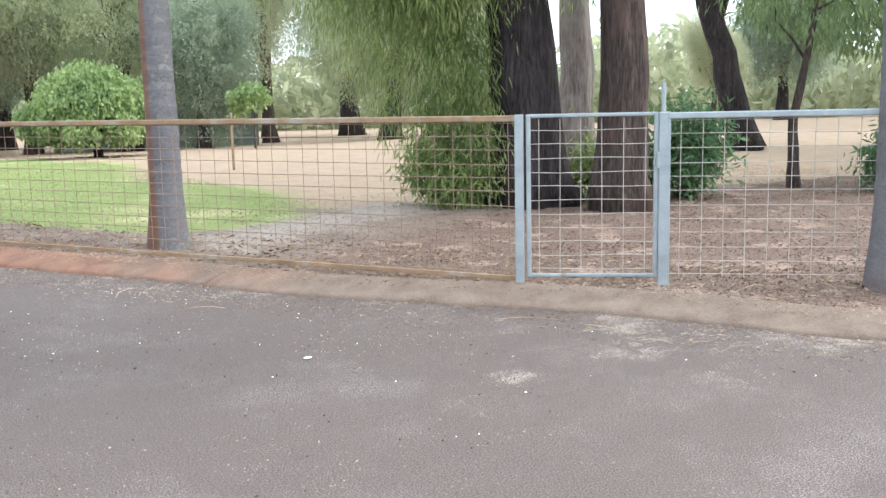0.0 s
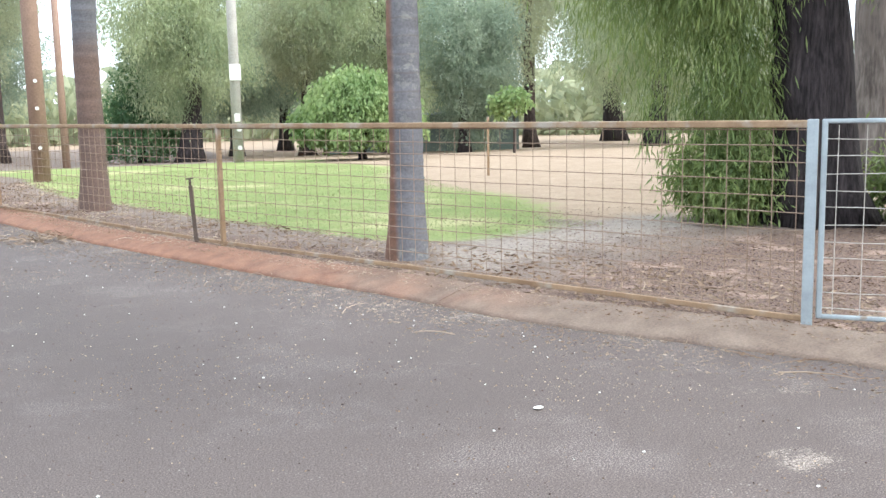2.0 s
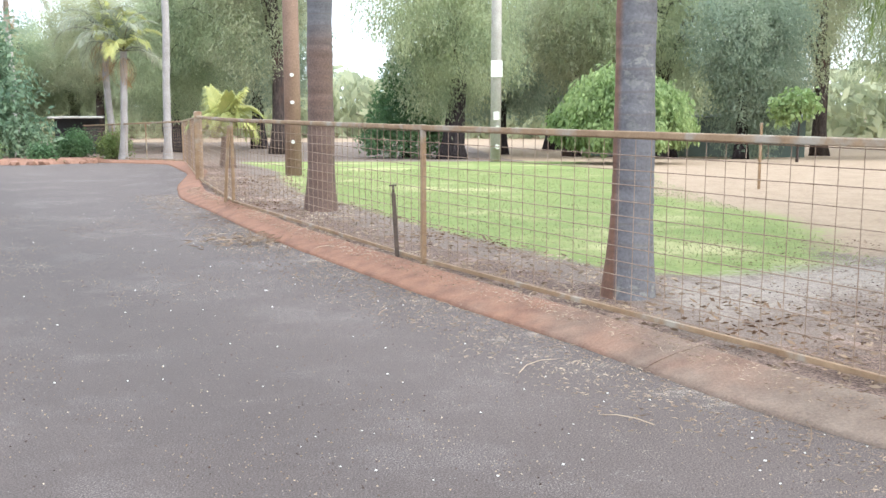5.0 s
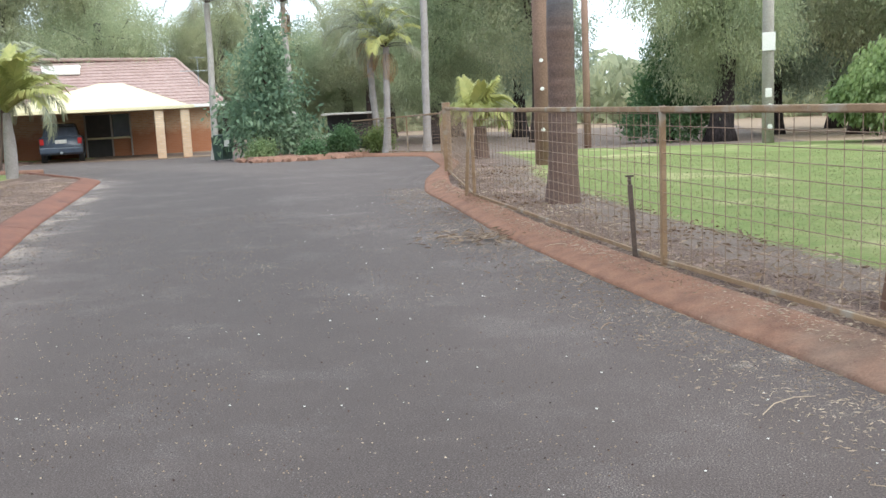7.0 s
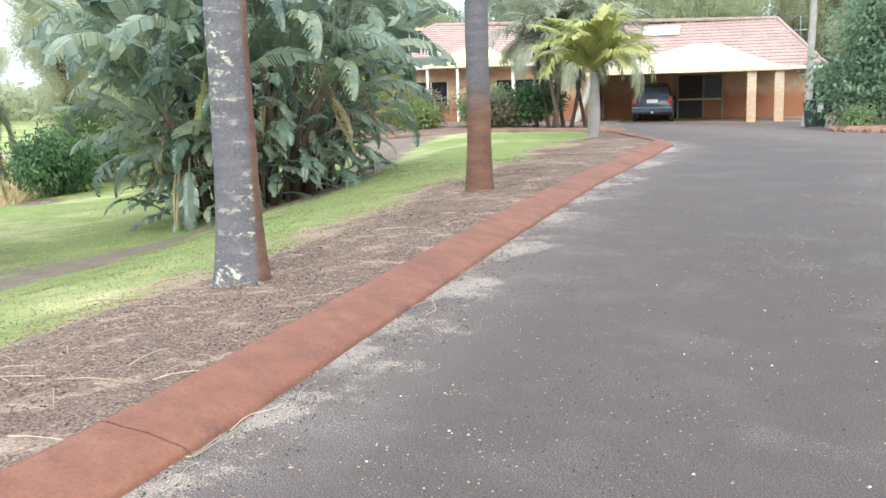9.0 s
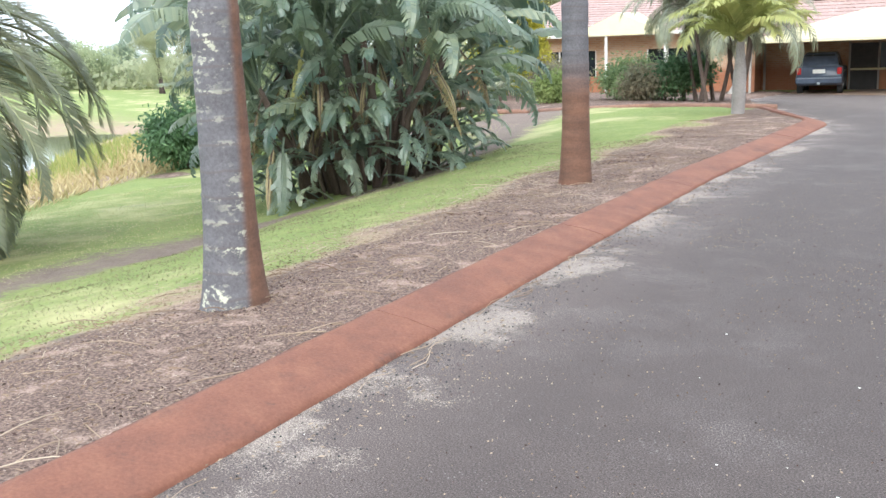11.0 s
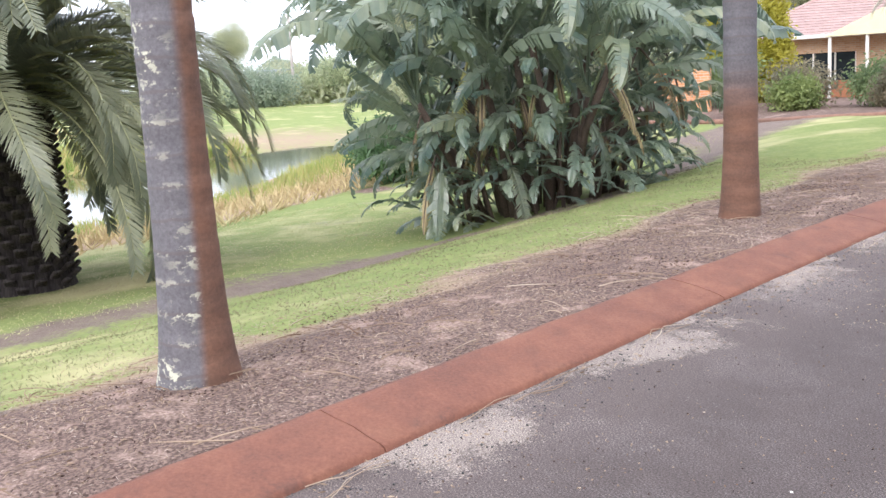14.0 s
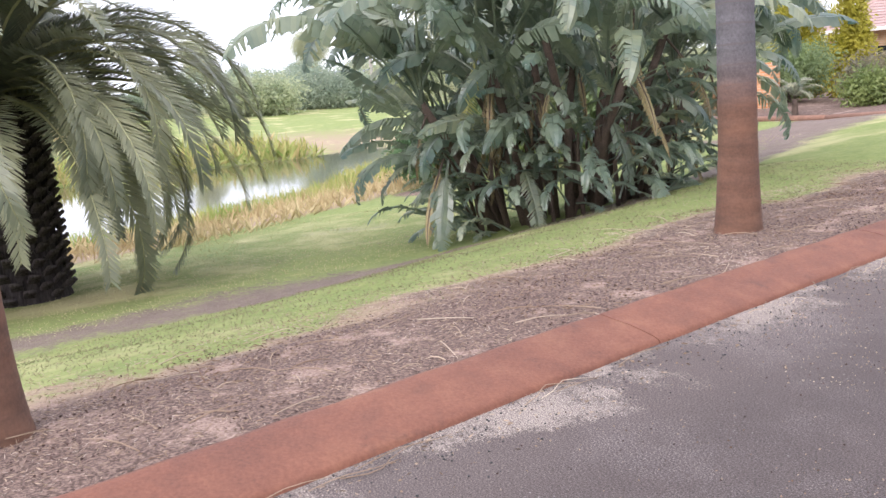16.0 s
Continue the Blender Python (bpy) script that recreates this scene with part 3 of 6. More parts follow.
me, gx, gy = grid_mesh("ground", spaced(-1600, 1600, -30, 22, 0.3), spaced(-1600, 1600, -8, 44, 0.3), ground_z, M_GROUND)
d, w = bank_depth(gx, gy), (gx - 0.8) * 0.5 + (gy - 4.2) * 0.866
far_side = off_kerb(gx, gy) > 40
right = gx > curve_at(RIGHT_EDGE, gy)
e = gx - curve_at(RIGHT_EDGE, gy)
left = ~right
ragged = d + 0.3 * np.sin(2.3 * gx + 1.1 * gy) * np.sin(1.9 * gy - 0.7 * gx) + 0.2 * np.sin(5.1 * gx + 2 * gy)
lawn_l = left * step(1.3, 2.6, ragged) * (1 - step(13, 15, d) * (w < 4)) * (1 - 0.36 * step(6.5, 8.5, d))
trail = np.exp(-((d - 6.3 - 0.6 * np.sin(gy * 0.4)) / (0.8 + 0.25 * np.sin(gy * 1.1 + gx))) ** 2) * (w < 6) * (0.85 + 0.15 * np.sin(1.7 * gx + 0.9 * gy))
lawn_r = right * step(1.2, 2.1, e * 0.85) * step(7.0, 8.4, gy + 0.1 * gx) * (1 - step(-2.0, 1.8, gx - (5.9 + 0.06 * (gy - 9) + 0.5 * np.sin(gy * 0.7)))) * (1 - step(27, 31, gy))
near_lawn = lawn_r
dry = np.clip(0.9 * left * np.exp(-((ragged - 2.0) / 0.55) ** 2) * (w < 12) + right * step(4.6, 6.2, gx) * step(7.2, 9.0, gy + 0.25 * (gx - 6)) + left * step(6.5, 8.0, d) * (w < 6) + (np.abs(gx) > 60) + (gy > 60), 0, 1)
track = right * np.exp(-(((gy - 6.6) - 0.5 * (gx - 4.0)) / 1.35) ** 2) * step(3.0, 3.6, gx) * (1 - step(6.5, 9.0, gx))
mulch = np.clip(left * (1 - step(1.4, 2.4, ragged)) * (d > -0.2) * (gy < 24) + right * (e < 1.3) + right * (gy < 6.5) * (gx < 14) + left * (off_kerb(gx, gy) < 20) * step(16.5, 18.5, off_kerb(gx, gy) * 0.2 + gy * 0.75) * (gy < 40), 0, 1)
mulch = np.clip(mulch + np.exp(-((gx + 25) / 1.8) ** 2 - ((gy - 11.6) / 0.9) ** 2), 0, 1)
set_mask(me, "grass", np.clip(lawn_l * (1 - 0.85 * trail) + near_lawn + 0.35 * left * step(9, 12, d) + left * far_side * (0.38 + 0.3 * np.sin(0.13 * gx + 0.4) * np.sin(0.11 * gy)), 0, 1))
set_mask(me, "dry", dry * 0.85 * (1 - 0.8 * trail * left))
set_mask(me, "mulch", np.clip(mulch - 1.2 * track - near_lawn, 0, 1) * 0.9 - 0.1)
set_mask(me, "sand", np.clip(0.62 * track + 0.22 * trail * left + left * (w < 6) * step(7.2, 8.6, d) * (1 - step(13, 15, d)) * (0.24 + 0.22 * np.sin(1.3 * gx + 0.4 * gy) * np.sin(0.9 * gy - 0.5 * gx)) + 0.3 * left * np.exp(-((d - 1.1) / 0.5) ** 2) * np.exp(-((gy - 4.2) / 1.2) ** 2), 0, 0.75))
tagged(put("ground", me), "uneven ground of green lawn, dry grass and leaf mulch", "ground", kind="structure")

# road sheet, laid between the kerb lines
rows = np.concatenate([np.arange(-60, -6, 3.0), np.arange(-6, 42.1, 0.4)])
cols = np.linspace(0, 1, 41)
xl, xr = curve_at(LEFT_EDGE, rows) - 0.12, curve_at(RIGHT_EDGE, rows) + 0.12
xx = xl[:, None] + (xr - xl)[:, None] * cols[None]
yy = np.repeat(rows[:, None], 41, 1)
i = np.arange(xx.size).reshape(xx.shape)
quads = np.stack([i[:-1, :-1], i[:-1, 1:], i[1:, 1:], i[1:, :-1]], -1).reshape(-1, 4)
me = mesh_from("road", np.stack([xx, yy, road_z(xx, yy) + 0 * xx], -1).reshape(-1, 3), quads, M_ROAD, soft=True)
rx, ry = xx.ravel(), yy.ravel()
dl, dr = (rx - curve_at(LEFT_EDGE, ry)) * 0.88, (curve_at(RIGHT_EDGE, ry) - rx) * 0.8
patch = np.exp(-((rx - 3.7) / 1.3) ** 2 - ((ry - 1.2) / 0.7) ** 2)
set_mask(me, "dust", 0.62 * np.exp(-(np.clip(dl, 0, 9) / 0.5) ** 2) * (ry > 1) + 0.4 * np.exp(-np.clip(dr, 0, 9) / 0.4) + 0.34 * patch - 0.12)
set_mask(me, "seal", step(0.35, 1.0, dl) * (1 - step(2.6, 4.2, dl)) * step(0.5, 3.5, ry) * (1 - step(22, 30, ry)))
tagged(put("road", me), "worn grey asphalt driveway with pale dusty edges", "road", kind="structure")


def along(table, y0, y1, gap=0.25):
    ys = np.arange(y0, y1, 0.05)
    p = np.stack([curve_at(table, ys), ys], 1)
    k = np.ones(25) / 25
    pad = np.concatenate([np.repeat(p[:1], 12, 0), p, np.repeat(p[-1:], 12, 0)])
    p = np.stack([np.convolve(pad[:, c], k, "valid") for c in (0, 1)], 1)
    s = np.concatenate([[0], np.cumsum(np.linalg.norm(np.diff(p, axis=0), axis=1))])
    t = np.arange(0, s[-1], gap)
    return np.stack([np.interp(t, s, p[:, c]) for c in (0, 1)], 1)


# width from the road edge outward, height above the road
KERB_SHAPE = [(-0.03, -0.05), (-0.024, 0.016), (0.0, 0.032), (0.06, 0.05), (0.16, 0.073), (0.28, 0.094), (0.36, 0.104), (0.395, 0.098), (0.41, -0.1)]


def kerb_run(name, pts, outward, mt, each, thing):
    """Cast kerb sections, swept along the road edge with open joints."""
    way = np.gradient(pts, axis=0)
    way /= np.linalg.norm(way, axis=1, keepdims=True)
    out = np.stack([-way[:, 1], way[:, 0]], 1) * outward
    rng, gap = np.random.default_rng(3), 0.004 if each == 12 else 0.0015
    for a in range(0, len(pts) - 1, each):
        b = min(a + each, len(pts) - 1)
        if b <= a:
            break
        verts = []
        lift = rng.normal(0, 0.0012)
        for j in range(a, b + 1):
            c = pts[j] + way[j] * (gap if j == a else -gap if j == b else 0)
            z = float(road_z(*c))
            for wd, h in KERB_SHAPE:
                q = c + out[j] * (wd + 0.004 * math.sin(j * 1.9 + wd * 20))
                verts.append((q[0], q[1], z + h + lift + 0.003 * math.sin(j * 2.7 + wd * 31)))
        k, n = len(KERB_SHAPE), b - a + 1
        faces = [(i * k + q, i * k + q + 1, (i + 1) * k + q + 1, (i + 1) * k + q) for i in range(n - 1) for q in range(k - 1)]
        if outward > 0:
            faces = [f[::-1] for f in faces]
        ends = len(verts)
        verts += verts[:k] + verts[(n - 1) * k:n * k]
        faces += [tuple(range(ends, ends + k)), tuple(range(ends + k, ends + 2 * k))[::-1]]
        mat_here = mt(pts[a]) if callable(mt) else mt
        me = mesh_from(name, verts, faces, mat_here, None, True)
        for q in (-1, -2):
            me.polygons[q].use_smooth = False
        put(name, me, thing)


kl = empty("kerb_left", Matrix(), "rust-red stained concrete kerb beside the lawn", "kerb", kind="structure")
run = along(LEFT_EDGE, -1.2, 24.5)
first = int(np.argmin(np.hypot(run[:, 0] + 1.86, run[:, 1] - 3.42)))
kerb_run("kerb_section", run[first % 12:], 1, M_KERB, 12, kl)
kr = empty("kerb_right", Matrix(), "rust-stained concrete kerb under the wire fence", "kerb", kind="structure")
kerb_run("kerb_section", along(RIGHT_EDGE, -4.5, 36), -1, M_KERB_RIGHT, 24, kr)

me, _, _ = grid_mesh("pond", np.linspace(-130, -14, 60), np.linspace(-70, 30, 50), lambda x, y: x * 0 - 2.25, M_WATER)
tagged(put("water", me), "still pale pond water reflecting the white sky", "pond", kind="structure")


# ---------- fence and gate ----------
def wires(length, height, sx, sz, r, lift=0.0):
    """Welded wire mesh in the plane y = 0."""
    pieces = []
    xs = np.arange(sx * 0.6, length, sx)
    for x in xs:
        pieces.append(tube([(x, 0, lift), (x + 0.004 * math.sin(x * 9), 0.003 * math.sin(x * 5), height)], [r, r], 4))
    for z in np.arange(lift + 0.03, height, sz):
        ps = [(t * length, 2.2 * r, z + 0.005 * math.sin(5 * t + z * 20)) for t in (0, 0.25, 0.5, 0.75, 1)]
        pieces.append(tube(ps, [r] * 5, 4))
    return merge(*pieces)


def pipe_bm(a, b, r, sides=10):
    bm = bmesh.new()
    v, f = tube([a, b], [r, r], sides)
    vs = [bm.verts.new(p) for p in v]
    for q in f:
        bm.faces.new([vs[k] for k in q])
    return bm


def fence_bay(a, b, rusty, mid_posts=(), top=1.3, first_post=True):
    """One bay: post at its start, top rail, bottom wire and welded mesh."""
    a, b = Vector(a), Vector(b)
    run, base_z = b - a, float(road_z(a.x, a.y)) + 0.09
    slope = float(road_z(b.x, b.y)) - float(road_z(a.x, a.y))
    length = run.length
    ob = empty("wire_fence", pose(a.x, a.y, base_z, 0, -math.degrees(math.atan2(slope, length)), math.degrees(math.atan2(run.y, run.x))),
               "rust-stained welded wire fence panel on the kerb" if rusty else "galvanised welded wire fence panel on the kerb", "fence", "fence panels")
    steel, wire, h = (M_RUST if rusty else M_GALV), (M_WIRE_R if rusty else M_WIRE_G), top - 0.09
    if first_post:
        part("post", box((-0.022, -0.022, -0.12), (0.022, 0.022, h + 0.005), 0.006), steel, ob)
    for x in mid_posts:
        part("post", box((x - 0.02, -0.02, -0.12), (x + 0.02, 0.02, h), 0.006), steel, ob)
    part("top_rail", box((0, -0.024, h - 0.045), (length, 0.024, h), 0.008), steel, ob)
    if rusty:
        part("bottom_rail", box((0.02, -0.015, 0.012), (length - 0.02, 0.015, 0.045), 0.004), steel, ob)
    put("wire_mesh", mesh_from("wire_mesh", *wires(length, h - 0.02, 0.15, 0.1, 0.0026 if not rusty else 0.0032, 0.03), wire), ob)
    return ob


FENCE = [(4.58, 2.88), (1.73, 8.05), (-0.83, 13.58), (-2.26, 18.38), (-4.85, 29.2), (-10.0, 36.4)]
for p, q, mp in zip(FENCE, FENCE[1:], ((), (), (), (3.6, 7.2), (2.9, 5.9))):
    fence_bay((*p, 0), (*q, 0), True, mp)
end = empty("fence_post", pose(-2.26, 18.42, 0.05), "thick rust-stained corner post of the wire fence", "post")
part("post", box((-0.07, -0.07, -0.1), (0.07, 0.07, 1.33), 0.02), M_RUST, end)
fence_bay((5.36, 2.2, 0), (9.4, -1.7, 0), False, (), 1.3)
for at, tall, lab in (((4.575, 2.885), 1.215, "galvanised square gate post on the kerb"), ((5.34, 2.22), 1.42, "tall galvanised gate post with a capped pipe")):
    g = empty("gate_post", pose(*at, 0.09, 0, 0, -41), lab, "post")
    part("post", box((-0.032, -0.032, -0.1), (0.032, 0.032, 1.215), 0.006), M_GALV, g)
    if tall > 1.3:
        part("pipe", pipe_bm((0.0, 0.0, 1.2), (0, 0, tall), 0.016), M_GALV, g)
        part("latch", box((-0.05, -0.06, 0.82), (-0.025, -0.03, 0.94), 0.006), M_GALV, g)
gate = empty("gate", pose(4.612, 2.853, 0.11, 0, 0, -41), "closed galvanised wire gate in the fence", "gate")
gl = 0.9
for lo, hi in (((0, -0.016, 0.02), (0.034, 0.016, 1.195)), ((gl, -0.016, 0.02), (gl + 0.034, 0.016, 1.195))):
    part("stile", box(lo, hi, 0.008), M_GALV, gate)
for z in (0.02, 1.17):
    part("rail", box((0.03, -0.014, z), (gl + 0.01, 0.014, z + 0.026), 0.006), M_GALV, gate)
put("wire_mesh", mesh_from("wire_mesh", *wires(gl, 1.16, 0.15, 0.1, 0.0026, 0.05), M_WIRE_G), gate)

tap = empty("garden_stake", pose(1.5, 8.47, 0.06, 2, -3, 0), "leaning dark timber stake with a metal tap on top", "stake")
part("stake", box((-0.02, -0.018, -0.1), (0.02, 0.018, 0.62), 0.008), M_STEM, tap)
part("tap", box((-0.012, -0.012, 0.6), (0.012, 0.012, 0.68), 0.004), M_STEM, tap)
part("spout", box((-0.012, -0.06, 0.645), (0.012, 0.012, 0.665), 0.005), M_STEM, tap)
part("tap_handle", box((-0.035, -0.008, 0.68), (0.035, 0.008, 0.695), 0.004), M_STEM, tap)
for x, y, lean in ((-0.98, 13.75, 4), (7.7, 15.9, 0)):
    s = empty("garden_stake", pose(x, y, 0.05, 0, lean, 0), "dark timber garden stake standing in the grass", "stake")
    part("stake", box((-0.022, -0.022, -0.1), (0.022, 0.022, 1.15), 0.008), M_RUST, s)


# ---------- palms ----------
def trunk_mesh(name, r_base, r_top, height, mt, flare=0.075, sway=0.1, seed=0, bulge=0.0):
    rng = np.random.default_rng(seed)
    zs = [0, 0.05, 0.12, 0.22, 0.35, 0.5]
    ring = 0.16
    while zs[-1] < height:
        for q in (0.0, 0.07, 0.1):
            zs.append(zs[-1] + ring * (0.12 if q else 0.76))
    pts, rad = [], []
    for k, z in enumerate(zs):
        f = min(1, z / height)
        base = r_base * (1 - f) + r_top * f
        r = base + flare * (0.8 * math.exp(-z / 0.42) + 0.2 * math.exp(-z / 0.1)) + bulge * math.exp(-((z - 0.7) / 0.6) ** 2)
        r += 0.0025 * (k % 3 == 0) + rng.normal(0, 0.0012)
        pts.append((sway * math.sin(f * 1.5) + 0.01 * math.sin(z * 2), 0.4 * sway * f, z - 0.06))
        rad.append(r)
    v, f = tube(pts, rad, 20)
    v = [(x * (1 + 0.02 * math.sin(7 * z)), y, z) for x, y, z in v]
    return mesh_from(name, v, f, mt, soft=True), pts[-1]


def frond_mesh(name, length, droop, leaflets, leaf_len, leaf_w, rng, mt, mt_stem, vee=0.6, lift=0.9, hang=0.25, bare=0.12):
    """A feather leaf: an arching stem with two rows of narrow leaflets. It starts at the origin and reaches along +x."""
    n = 16
    ang, p, pts = lift, np.zeros(3), [np.zeros(3)]
    for k in range(n):
        ang -= droop / n * (0.4 + 1.2 * k / n)
        p = p + np.array([math.cos(ang), 0, math.sin(ang)]) * length / n
        pts.append(p.copy())
    pts = np.array(pts)
    rad = np.linspace(0.028, 0.004, n + 1) * (length / 3.5)
    sv, sf = tube([tuple(q) for q in pts], rad, 4)
    t = np.repeat(np.linspace(bare, 0.99, leaflets), 2) + rng.normal(0, 0.004, leaflets * 2)
    t = np.clip(t, 0, 1)
    side = np.tile([1.0, -1.0], leaflets)
    at = np.stack([np.interp(t * n, np.arange(n + 1), pts[:, c]) for c in range(3)], 1)
    tang = np.stack([np.interp(t * n, np.arange(n + 1), np.gradient(pts[:, c])) for c in range(3)], 1)
    tang /= np.linalg.norm(tang, axis=1, keepdims=True)
    up = np.stack([-tang[:, 2], 0 * t, tang[:, 0]], 1)
    out = np.stack([0 * t, side, 0 * t], 1)
    way = out * 0.75 + tang * (0.55 + 0.5 * t[:, None]) + up * vee * (0.5 + 0.3 * rng.random(len(t)))[:, None]
    way += rng.normal(0, 0.06, way.shape)
    way /= np.linalg.norm(way, axis=1, keepdims=True)
    ll = leaf_len * (0.45 + 0.75 * np.sin(np.clip(t, 0.02, 1) ** 0.7 * math.pi)) * rng.uniform(0.88, 1.1, len(t))
    flat = np.cross(way, up)
    flat /= np.linalg.norm(flat, axis=1, keepdims=True)
    mid = at + way * (ll * 0.5)[:, None]
    tip = at + way * ll[:, None] + np.array([0, 0, -1.0]) * (hang * ll)[:, None]
    wv = flat * leaf_w
    v = np.stack([at - wv * 0.35, at + wv * 0.35, mid + wv * 0.5, mid - wv * 0.5, tip], 1).reshape(-1, 3)
    base = np.arange(len(t)) * 5
    k = len(sv)
    faces = list(sf)
    idx = [1] * len(sf)
    for q in base + k:
        faces += [(q, q + 1, q + 2, q + 3), (q + 3, q + 2, q + 4)]
        idx += [0, 0]
    return mesh_from(name, np.concatenate([np.array(sv), v]), faces, [mt, mt_stem], idx)


def crown(parent, top, meshes, count, rng, tilt=(-0.2, 0.9), name="frond", label="", scale=(0.85, 1.1)):
    for k in range(count):
        a = k * 2.399963 + rng.normal(0, 0.12)
        t = tilt[0] + (tilt[1] - tilt[0]) * (k + 0.5) / count
        s = rng.uniform(*scale)
        m = Matrix.Translation(top) @ Euler((rng.normal(0, 0.15), -t, a)).to_matrix().to_4x4() @ Matrix.Diagonal((s, s, s, 1))
        put(name, meshes[k % len(meshes)], parent, label, m)


rng = np.random.default_rng(11)
QUEEN = [frond_mesh("frond", 2.6, 1.9, 46, 0.62, 0.035, rng, M_FROND, M_STEM, 0.2, 0.7, 0.5) for _ in range(3)]
QUEEN_DEAD = [frond_mesh("dead_frond", 2.0, 2.2, 22, 0.4, 0.018, rng, M_FROND_DEAD, M_STEM, 0.1, 0.2, 0.9)]
YELLOW = [frond_mesh("frond", 2.1, 2.0, 54, 0.62, 0.045, rng, M_FROND_YEL, M_FROND_YEL, 0.35, 0.95, 0.5) for _ in range(3)]

UPRIGHT = [frond_mesh("frond", 2.0, dr, 54, 0.55, 0.042, rng, M_FROND_YEL, M_FROND_YEL, 0.35, 1.0, 0.4) for dr in (0.9, 1.3, 1.7)]
YOUNG = [frond_mesh("frond", 1.15, dr, 44, 0.5, 0.045, rng, M_FROND_YEL, M_FROND_YEL, 0.3, 1.15, 0.55) for dr in (2.9, 2.4, 0.5)]


def palm(x, y, r, rt, height, mt, label, fronds=QUEEN, count=22, flare=0.075, sway=0.1, seed=0, dead=0, bulge=0.0, scale=(0.85, 1.1), turn=0.0, tilt=(-0.3, 1.0)):
    at = on_land(x, y)
    ob = empty("palm_tree", pose(at.x, at.y, at.z, 0, 0, turn), label, "palm tree")
    me, top = trunk_mesh("trunk", r, rt, height, mt, flare, sway, seed, bulge)
    put("trunk", me, ob)
    r2 = np.random.default_rng(seed + 50)
    crown(ob, top, fronds, count, r2, tilt, scale=scale)
    if dead:
        crown(ob, (top[0], top[1], top[2] - 0.1), QUEEN_DEAD, dead, r2, (-1.1, -0.7), "dead_frond", "hanging dead frond", scale)
    return ob


M_TRUNK_A = trunk_material("lichen_spotted_palm_bark", (0.45, 0.89), 3.4, 0.1, 1.0)
M_TRUNK_B = trunk_material("rust_based_palm_bark", (0.0, 0.0), 1.5, -0.3, 0.0)
M_TRUNK_C = trunk_material("grey_ringed_palm_bark", (-0.97, 0.2), 4.0, 0.09, 0.2)
M_TRUNK_E = trunk_material("plain_grey_palm_bark", (0.0, 0.0), 0.25, -0.3, 0.2)
M_TRUNK_F = surf("pale_ringed_palm_bark", (0.2, 0.175, 0.165), (0.36, 0.33, 0.315), 4, 40, 0.85, 0.3, patch=(0.22, 0.12, 0.075), patch_at=(0.6, 0.75), patch_scale=1.5)
M_TRUNK_D = trunk_material("brown_stained_palm_bark", (0.0, 0.0), 2.6, -0.3, 0.0, True)
palm(-4.74, 5.5, 0.152, 0.13, 9.0, M_TRUNK_A, "tall palm with lichen-spotted grey trunk, rust-stained on one side", flare=0.09, sway=0.02, seed=1)
palm(-7.4, 10.7, 0.15, 0.135, 9.0, M_TRUNK_B, "tall palm with grey trunk and rust-brown base beside the kerb", flare=0.06, sway=0.05, seed=2)
palm(3.2, 6.57, 0.148, 0.11, 9.5, M_TRUNK_C, "tall palm with smooth grey ringed trunk behind the fence", sway=0.06, seed=3)
palm(0.47, 12.75, 0.175, 0.14, 9.5, M_TRUNK_D, "tall palm with brown-stained trunk behind the fence", sway=0.1, seed=4)
palm(6.45, 1.08, 0.18, 0.15, 9.5, M_TRUNK_E, "tall grey palm trunk standing behind the galvanised fence", sway=0.02, seed=5)
palm(-5.75, 31.0, 0.12, 0.1, 10.0, M_TRUNK_F, "tall slender pale palm beside the far fence", sway=0.15, seed=6, dead=3)
palm(-7.75, 33.2, 0.12, 0.11, 3.6, M_TRUNK_F, "young palm with drooping dead fronds by the far fence", QUEEN[:2] + YELLOW[:1], 18, sway=0.15, seed=7, dead=5, scale=(0.6, 0.85), tilt=(-0.5, 1.1))
palm(-8.4, 34.6, 0.12, 0.11, 4.2, M_TRUNK_F, "young palm with yellowed hanging fronds by the far fence", QUEEN[:2] + YELLOW[:1], 18, sway=-0.2, seed=8, dead=5, scale=(0.65, 0.9), tilt=(-0.5, 1.1))
palm(-13.4, 20.7, 0.085, 0.075, 1.6, M_TRUNK_F, "young yellow-green palm with swollen pale trunk on the lawn", UPRIGHT, 28, 0.05, 0.03, 9, bulge=0.06, scale=(0.75, 1.0), tilt=(-0.4, 0.55))
palm(-2.6, 23.6, 0.18, 0.14, 0.75, M_TRUNK_D, "small yellow-green palm growing behind the fence", YOUNG, 16, 0.04, 0.0, 10, scale=(0.85, 1.05), tilt=(0.0, 0.5))
palm(-26.6, 36.2, 0.14, 0.1, 3.2, M_POLE, "leaning pale palm beside the carport", QUEEN, 14, 0.04, 0.9, 12, scale=(0.6, 0.8), turn=20)
palm(-15.3, 35.4, 0.13, 0.11, 5.9, M_POLE, "tall pale-trunked palm beside the house corner", count=20, sway=0.12, seed=13, scale=(0.7, 0.95))
palm(-13.9, 40.5, 0.13, 0.11, 6.3, M_POLE, "tall palm with a hanging dead frond behind the garden bed", count=20, sway=-0.2, seed=14, dead=3, scale=(0.7, 0.95))

